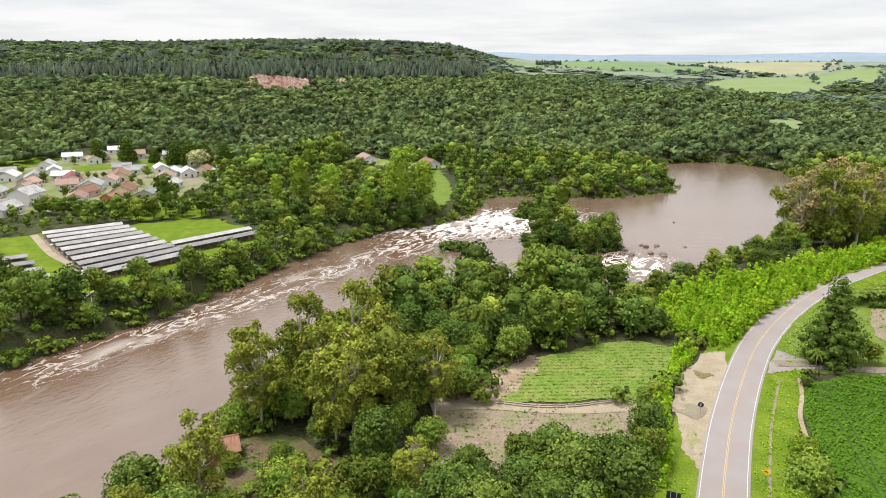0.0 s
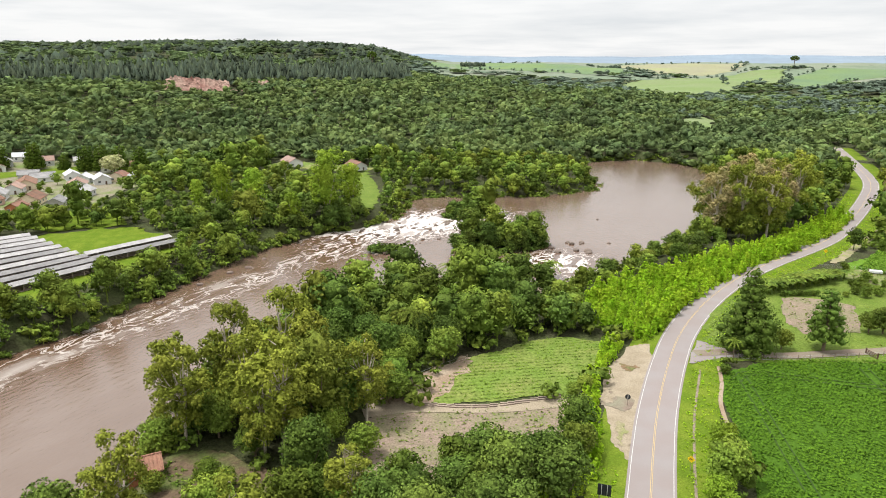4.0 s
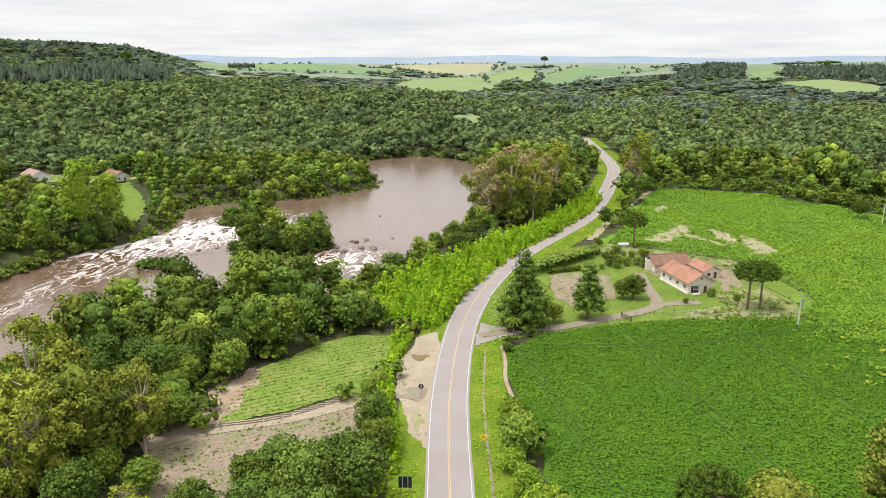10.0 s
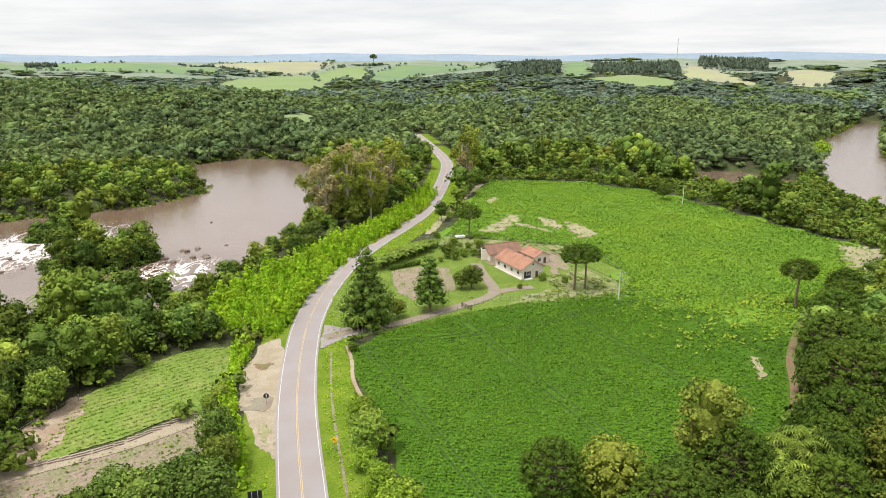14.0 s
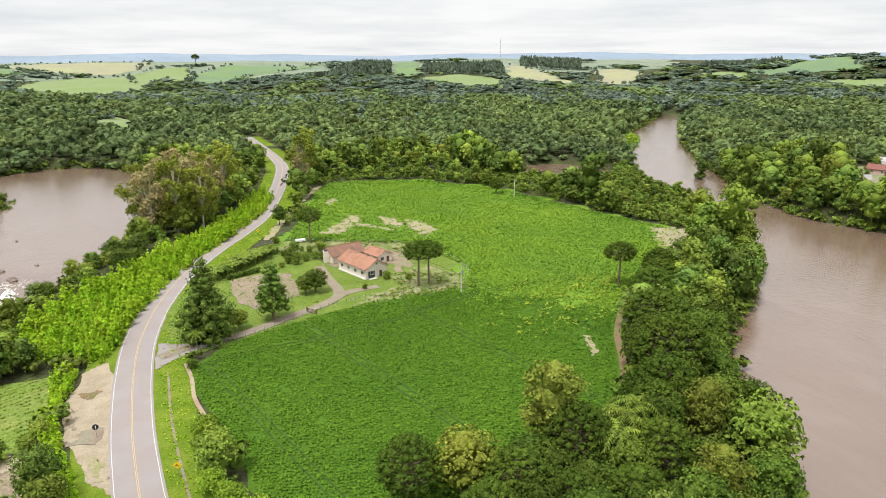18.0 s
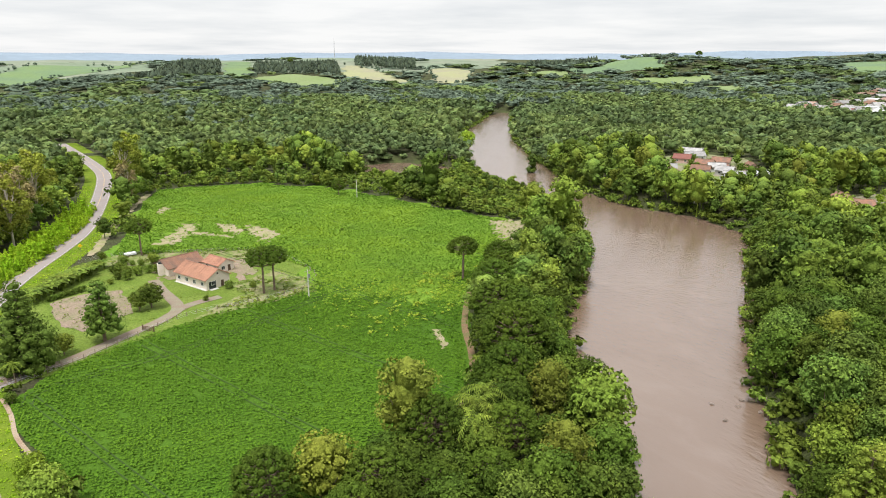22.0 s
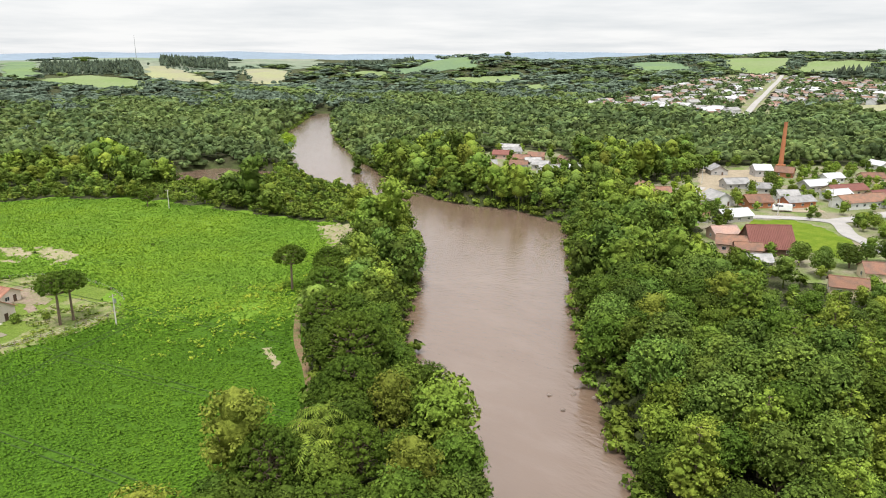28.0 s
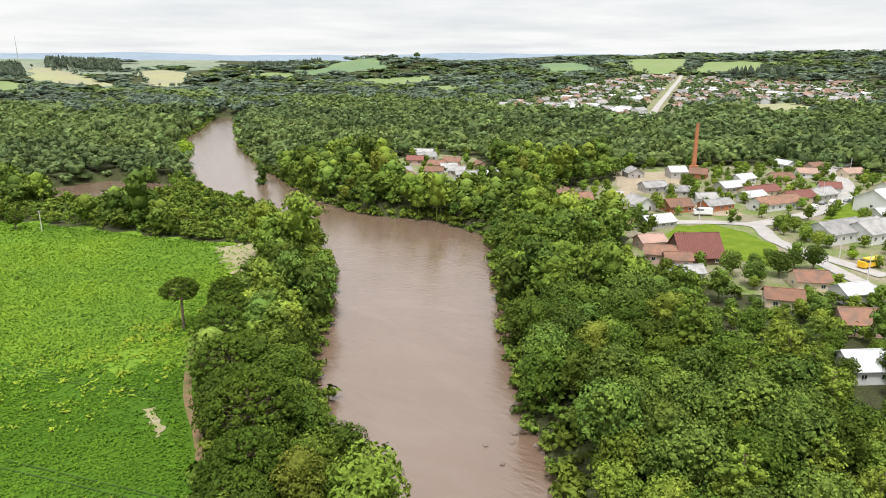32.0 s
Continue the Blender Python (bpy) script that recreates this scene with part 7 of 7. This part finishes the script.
    for rows, group, poly, n_house, n_tree in ((village, "village houses", VILLAGE, 26, 34), (hamlet, "hamlet houses", HAMLET, 9, 20), (town, "town houses", TOWN, 18, 270)):
        p = np.array(poly, float)
        spots = [(q[0], q[1]) for q in rows] + ([(240, 80), (229, 82), (424, 136), (308, 97)] if poly is TOWN else [])
        built = planted = 0
        for tries in range(2500):
            x, y = rng.uniform(p[:, 0].min(), p[:, 0].max()), rng.uniform(p[:, 1].min(), p[:, 1].max())
            q = (np.array([x]), np.array([y]))
            if area_distance(*q, poly)[0] > -3 or (poly is TOWN and x < 258 and built >= 0 and planted % 3) or min(area_distance(*q, o)[0] for o in open_ground) < 5:
                continue
            gap = min(math.hypot(x - a, y - b) for a, b in spots)
            way = min(line_distance(*q, s)[0] for s in streets)
            if built < n_house and gap > 13 and way > 9 and not (poly is TOWN and (x < 262 or y > 104)):
                w, d, wall, roof, label = more[rng.randint(6)]
                house(x, y, w, d, rng.uniform(2.8, 3.4), rng.choice([-35, 55]) + rng.uniform(-8, 8), wall, roof, label, group=group)
                built += 1
            elif planted < n_tree and gap > 6.5 and way > 5:
                kind = ["broad_a", "broad_d", "broad_c", "bush", "lime", "bush"][rng.randint(6)]
                if group != "town houses" or planted > 40:
                    soft.append((x, y, rng.uniform(0.35, 0.75)))
                else:
                    grow(kind, x, y, rng.uniform(0.4, 0.85) if kind != "bush" else rng.uniform(0.6, 1.2), label="green garden tree between the houses", group="garden trees")
                planted += 1
            else:
                continue
            spots.append((x, y))
    # dark clump of trees before the village, and the dark row behind its meadows
    for n in range(22):
        a, b = rng.rand(2)
        x, y = -300 + 30 * a + 14 * b, 143 + 14 * a + 14 * (b - 0.3)
        soft.append((x, y, rng.uniform(0.6, 0.95)))
    for n in range(16):
        grow("pine_dark", -404 + 4.2 * n + rng.uniform(-5, 5), 236 + 3.0 * n + rng.uniform(-9, 9), rng.uniform(0.6, 1.2), label="dark spreading conifer in the row behind the village meadow", group="conifers behind the village")
    mass("settlement_trees", "rounded green trees and bushes between the houses", crowns, soft, M_LEAF_MID, "trees")
    # the big steep-roofed hall
    hall = house(240, 80, 13, 14, 2.8, 40, M_DARK_WOOD, M_TILE_RED, "large hall with a steep dark red tiled roof", 6.2, "hall", ribs=True)
    for k in (-5, -1.7, 1.7, 5):
        part("porch_post", Shape().add(*box_points(k, -7.9, 1.3, 0.25, 0.25, 3.2)), M_WHITE, hall)
    house(229, 82, 6, 8, 3.2, 30, M_PINK, M_TILE_OLD, "rose annexe with a brown roof beside the hall", group="town houses")
    for k in range(4):
        o = part("solar_panel", Shape().add(*box_points(0, 0, 0, 2.2, 3.2, 0.08)), M_SOLAR, bpy.data.objects["house.005"] if "house.005" in bpy.data.objects else None)
        o.matrix_local = pose(2.6, -4 + 2.6 * k, 5.1, 0, 28, 0)


settle()


def brick_chimney(x, y, h):
    c = thing("factory_chimney", "tall tapering orange brick factory chimney", "chimney", at=pose(x, y, height(x, y)))
    part("plinth", Shape().add(*box_points(0, 0, 1.4, 4.2, 4.2, 4.0)), M_BRICK, c)
    part("shaft", Shape().add(*tube([(0, 0, 3), (0, 0, h * 0.5), (0, 0, h)], [1.35, 1.15, 0.9], 12)), M_BRICK, c)
    part("crown", Shape().add(*tube([(0, 0, h - 0.8), (0, 0, h + 0.1)], [1.0, 1.05], 12)), M_BRICK, c, "flared brick rim")


brick_chimney(424, 136, 27.5)


def vehicle(name, x, y, turn, length, width, tall, paint, label, category, cab=0.3):
    v = thing(name, label, category, at=pose(x, y, height(x, y) + 0.42, 0, 0, turn))
    low = Shape()
    if category == "car":
        a, b = length / 2, width / 2
        prof = [(-a, 0.35), (-a, 0.8), (-a * 0.55, 0.92), (-a * 0.3, tall), (a * 0.45, tall), (a * 0.85, 0.95), (a, 0.8), (a, 0.35)]
        pts = [(-b, p, z) for p, z in prof] + [(b, p, z) for p, z in prof]
        n = len(prof)
        low.add(np.array(pts), np.array([(i, (i + 1) % n, n + (i + 1) % n, n + i) for i in range(n)]))
        low.add(np.array(pts), np.array([tuple(range(n))[::-1], tuple(range(n, 2 * n))]))
    else:
        low.add(*box_points(0, -length * 0.12, tall * 0.58, width, length * 0.74, tall * 0.8))
        low.add(*box_points(0, length * 0.38, tall * 0.45, width, length * 0.24, tall * 0.62))
    part("body", low, paint, v)
    part("glass", Shape().add(*box_points(0, length * (0.05 if category == "car" else 0.2), tall * 0.78, width * 1.02, length * 0.4, tall * 0.2)), M_GLASS, v, "dark windows")
    for sy in (-length * 0.32, length * 0.32):
        for sx in (-width / 2, width / 2):
            part("wheel", Shape().add(*tube([(sx - 0.1, sy, 0.32), (sx + 0.1, sy, 0.32)], [0.33, 0.33], 12)), M_RUBBER, v)


vehicle("lorry", 308, 97, 30, 7.5, 2.4, 3.0, M_CAR_WHITE, "white lorry parked on the forecourt", "lorry")
vehicle("school_bus", 263, 33, 60, 8.5, 2.5, 3.0, M_YELLOW_PAINT, "yellow school bus parked by the street", "bus")
for x, y, turn, paint, label in ((369, 57, 70, M_CAR_WHITE, "white car parked in the street"), (374, 52, 65, M_CAR_GREY, "grey car parked in the street"), (362, 60, 70, M_CAR_GREY, "dark grey car parked in the street"), (384, 51, 80, M_CAR_WHITE, "white car parked in the street"), (352, 62, 70, M_CAR_WHITE, "white car parked in the street"), (410, 60, 80, M_CAR_GREY, "grey car on the street")):
    vehicle("car", x, y, turn, 4.2, 1.75, 1.45, paint, label, "car")


def far_town():
    """Small houses that climb the slope beyond the wood."""
    rng = np.random.RandomState(21)
    firsts = []
    for n, (w, d, h, wall, roof, text) in enumerate(((9, 13, 4, M_WHITE, M_TILE_FADED, "far white town house with an orange roof"), (9, 12, 4, M_CREAM, M_TILE_OLD, "far cream town house with a brown roof"),
                                                     (11, 16, 5, M_WHITE, M_FIBRE, "far white town house with a grey roof"), (9, 14, 4, M_PINK, M_TILE_RED, "far rose town house with a red roof"), (13, 20, 5, M_WHITE, M_METAL_ROOF, "far white hall with a metal roof"))):
        ob = house(800, 300, w, d, h, 0, wall, roof, text, group="far town houses", openings=False)
        firsts.append(ob)
    count, far = 0, []
    street = [polar(69.3, 760), polar(70.6, 1045), polar(71.9, 1470)]
    second = [polar(66.4, 860), polar(67.6, 1150), polar(68.6, 1400)]
    for u in np.geomspace(760, 1490, 42):
        for a in np.arange(57.5, 85, 0.92 * 800 / u * 1.05):
            k = radians(a + rng.uniform(-0.3, 0.3))
            r = u + rng.uniform(-7, 7)
            x, y = math.sin(k) * r, math.cos(k) * r
            q = (np.array([x]), np.array([y]))
            if area_distance(*q, FAR_TOWN)[0] > -6 or rng.rand() < 0.30 or waves(x, y, 220, 9) < -0.75:
                continue
            if line_distance(*q, street)[0] < 15 or line_distance(*q, second)[0] < 11:
                continue
            turn = rng.choice([-19, 71]) + rng.uniform(-6, 6)
            if r > 1010 or count > 240:
                far.append((x, y, turn))
                continue
            m = pose(x, y, height(x, y), 0, 0, turn)
            pick = rng.choice(5, p=[0.18, 0.27, 0.40, 0.06, 0.09])
            if count < 5:
                firsts[count].matrix_world = m
            else:
                copy_thing(firsts[pick], m)
            count += 1
    # the upper streets, past counting
    heap, slots = Shape(), []
    for x, y, turn in far:
        c, s, z = math.cos(radians(turn)), math.sin(radians(turn)), height(x, y)
        w, d, h = rng.uniform(8, 13), rng.uniform(10, 20), rng.uniform(3, 5)
        v, f = box_points(0, 0, h / 2 - 1, w, d, h + 2)
        pts = np.array([(-w * 0.55, -d * 0.54, h), (w * 0.55, -d * 0.54, h), (-w * 0.55, d * 0.54, h), (w * 0.55, d * 0.54, h), (0, -d * 0.54, h + w * 0.2), (0, d * 0.54, h + w * 0.2)])
        spin = np.array([(c, s, 0), (-s, c, 0), (0, 0, 1)])
        heap.add(v @ spin + (x, y, z), f)
        heap.add(pts @ spin + (x, y, z), np.array([(0, 2, 5, 4), (1, 4, 5, 3)]))
        slots += [rng.choice([0, 0, 1, 2])] * 6 + [rng.choice([3, 4, 5, 5, 6, 5, 4, 3])] * 2
    me = heap.mesh("town_rows", [M_WHITE, M_CREAM, M_GREY_WALL, M_TILE_FADED, M_TILE_OLD, M_FIBRE, M_METAL_ROOF], slots=slots)
    tagged(new("town_rows", me), "rows of small pale houses that climb the far slope", "houses", kind="stuff")
    cover("town_soil", "grey and earthy ground of the far town", FAR_TOWN, M_TRODDEN, 0.8, 14, "ground", 6, grain=80)
    for line, w, name in ((street, 3.6, "town_high_street"), (second, 2.4, "town_street")):
        tagged(new(name, ribbon(line, -w, w, 0, 3, 12.0, 1.6).mesh(name, M_STREET)), "long straight street of the far town", "road", kind="structure")
    # gardens between them
    rng2 = np.random.RandomState(22)
    spots = []
    for n in range(2700):
        a, r = radians(rng2.uniform(57, 86)), rng2.uniform(740, 1500)
        x, y = math.sin(a) * r, math.cos(a) * r
        spots.append((x, y, rng2.uniform(0.6, 1.3)))
    p = np.array(spots)
    ok = (area_distance(p[:, 0], p[:, 1], FAR_TOWN) < 0) & (line_distance(p[:, 0], p[:, 1], street) > 13)
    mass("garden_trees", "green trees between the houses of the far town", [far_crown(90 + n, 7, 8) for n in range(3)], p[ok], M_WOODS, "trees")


far_town()


# ---------------------------------------------------------------- distance
def distance():
    a = np.radians(np.arange(-60, 96, 0.5))
    for r, base, amp, seed in ((4300, 72, 7, 1), (4750, 90, 12, 2)):
        rng = np.random.RandomState(seed)
        d = np.degrees(a)
        top = base + amp * (np.sin(d * 0.21 + seed) * 0.6 + np.sin(d * 0.53 + 2 * seed) * 0.3 + np.sin(d * 1.3) * 0.12)
        x, y = np.sin(a), np.cos(a)
        rows = [np.stack([x * (r + off), y * (r + off), z], -1) for off, z in ((-350, np.full(len(a), 20.0)), (0, top), (250, np.full(len(a), 20.0)))]
        me = Shape().add(np.concatenate(rows), grid_faces(3, len(a))[:, ::-1]).mesh("backdrop", M_RIDGE_HAZE, True)
        tagged(new("backdrop", me), "long horizon ridges coloured blue-grey for haze", "hills", kind="structure")


distance()


def tall_mast(x, y, h):
    m = thing("radio_mast", "thin far radio mast on a hilltop", "mast", at=pose(x, y, height(x, y)))
    part("shaft", Shape().add(*tube([(0, 0, -1), (0, 0, h)], [1.0, 0.5], 4)), M_STEEL, m)
    part("tip", Shape().add(*tube([(0, 0, h), (0, 0, h + 6)], [0.3, 0.1], 4)), M_STEEL, m)


tall_mast(940, 2190, 62)
# lone trees on the skyline
for kind, x, y, s, label in (("arau", -20, 2290, 2.6, "lone tall umbrella pine on the far skyline"), ("arau", -597, 936, 1.7, "umbrella pine above the plateau's edge"), ("arau", 705, 1960, 1.7, "lone round tree on the far skyline"), ("arau", 1640, 1300, 2.0, "umbrella pine on the far ridge")):
    grow(kind, x, y, s, label=label)


def cliff():
    """The bare red rock face under the plateau's edge."""
    rng = np.random.RandomState(3)
    n, rows = 70, 7
    v = []
    for j in range(rows):
        for i in range(n):
            u = i / (n - 1)
            q = polar(-49.2 + 9.4 * u, 748 + 10 * u)
            x, y = q
            out = 3.0 * rng.rand() - 2.5 * j
            tall = 11 if u < 0.58 else 6 if 0.68 < u < 0.95 else 1
            z = 32 + (j / (rows - 1)) * (tall + 2 * math.sin(u * 9) + 3 * rng.rand()) * min(1, 6 * u + 0.3, 6 * (1 - u) + 0.3)
            v.append((x - 0.7 * (-out) * 0.7, y + 0.7 * (-out) * 0.7, z))
    me = Shape().add(np.array(v), grid_faces(rows, n)[:, ::-1]).mesh("rock_face", M_CLIFF)
    tagged(new("rock_face", me), "bare red rock face below the pine plateau", "cliff", kind="structure")


cliff()


# ---------------------------------------------------------------- rocks in the river
def rocks():
    rng = np.random.RandomState(8)
    v, f = BALL2
    shapes = []
    for n in range(4):
        k = Shape().add(v * rng.uniform(0.75, 1.2, (len(v), 1)) * (1, 0.8, 0.5), f)
        shapes.append(k.mesh("river_rock", M_ROCK))
    for n in range(70):
        which = rng.rand()
        if which < 0.5:
            x, y = rng.normal(-138, 11), rng.normal(240, 22)
        elif which < 0.8:
            x, y = rng.normal(-72, 12), rng.normal(232, 20)
        else:
            y = rng.uniform(90, 215)
            x = -165 + rng.normal(2, 3)
        d = float(water_distance(np.array([x]), np.array([y]))[0])
        if d > 1.5:
            continue
        z = WATER_Z + (POOL_Z - WATER_Z) * float(step(196, 300, y + 0.3 * (x + 150))) if x < -75 else WATER_Z + (POOL_Z - WATER_Z) * float(step(150, 215, y))
        o = tagged(new("river_rock", shapes[n % 4]), "dark wet boulder standing out of the rapids", "rock", "boulders in the rapids")
        s = rng.uniform(0.5, 1.7)
        o.matrix_world = pose(x, y, max(z, height(x, y)) + 0.05, 0, 0, rng.uniform(0, 360)) @ Matrix.Diagonal((s, s, s, 1))
    for n in range(10):
        x, y = rng.normal(118, 4), rng.normal(74, 4)
        o = tagged(new("river_rock", shapes[n % 4]), "pale stone at the muddy river bank", "rock", "boulders in the rapids")
        o.matrix_world = pose(x, y, max(WATER_Z, height(x, y)) + 0.05, 0, 0, rng.uniform(0, 360)) @ Matrix.Diagonal((0.6, 0.6, 0.6, 1))


rocks()


# ---------------------------------------------------------------- small things by the river
def sack(x, y, turn, size, label):
    """A slumped white sack lying on the grass."""
    rng = np.random.RandomState(int(abs(x * 10)))
    v, f = BALL2
    lump = v * (1.0, 0.6, 0.38) * rng.uniform(0.88, 1.12, (len(v), 1))
    lump[:, 2] = np.maximum(lump[:, 2], -0.25)
    b = thing("sack", label, "sack", "white sacks by the sheds", at=pose(x, y, height(x, y) + 0.2 + 0.25 * size, 0, 0, turn) @ Matrix.Diagonal((size, size, size, 1)))
    part("bag", Shape().add(lump, f), M_FRAME, b, smooth=True)
    part("neck", Shape().add(*tube([(0.9, 0, -0.05), (1.15, 0.05, 0.02), (1.3, 0.1, 0.0)], [0.12, 0.08, 0.16], 6)), M_FRAME, b)


for x, y, turn, size in ((-241.5, 117.9, 20, 1.0), (-203.4, 106.9, 70, 0.9), (-198.2, 105.3, 140, 1.2)):
    sack(x, y, turn, size, "white plastic sack lying on the grass by the sheds")


def log(x, y, turn, length, r):
    rng = np.random.RandomState(int(abs(y * 10)))
    o = thing("log", "pale debarked log lying on the river bank", "log", at=pose(x, y, height(x, y) + r + 0.1, 0, 0, turn))
    part("stem", Shape().add(*tube([(-length / 2, 0, 0), (0, rng.uniform(-0.1, 0.1), 0.03), (length / 2, 0, 0)], [r * 1.1, r, r * 0.8], 8)), M_PALE_BARK, o, smooth=True)
    part("stub", Shape().add(*tube([(length * 0.2, 0, r * 0.5), (length * 0.25, 0.1, r * 2.2)], [r * 0.4, r * 0.2], 5)), M_PALE_BARK, o)


log(-181.2, 95.5, -55, 7, 0.28)
log(-176.5, 91.0, -20, 5, 0.22)
grow("banana", -74.2, 56.8, 0.8, label="single banana plant in the hut's yard")
grow("broad_c", -75.0, 64.1, 0.6, label="small bright green tree in the hut's yard")
tarp = thing("tarpaulin", "white tarpaulin hung over a short stake", "tarpaulin", at=pose(-71.9, 63.0, height(-71.9, 63.0) + 0.2))
ring = np.linspace(0, 6.2832, 10, endpoint=False)
fold = np.array([(0.62 * (1 + 0.25 * (k % 2)) * math.cos(a), 0.62 * (1 + 0.25 * (k % 2)) * math.sin(a), 0.05) for k, a in enumerate(ring)])
part("cloth", Shape().add(np.concatenate([fold, fold * (0.3, 0.3, 1) + (0, 0, 1.5), [(0, 0, 1.8)]]), np.array([[k, (k + 1) % 10, 10 + (k + 1) % 10, 10 + k] for k in range(10)])).add(np.concatenate([fold * (0.3, 0.3, 1) + (0, 0, 1.5), [(0, 0, 1.8)]]), np.array([[k, (k + 1) % 10, 10] for k in range(10)])), M_FRAME, tarp)
part("stake", Shape().add(*tube([(0, 0, -0.3), (0, 0, 2.0)], [0.05, 0.04], 6)), M_WOOD, tarp)
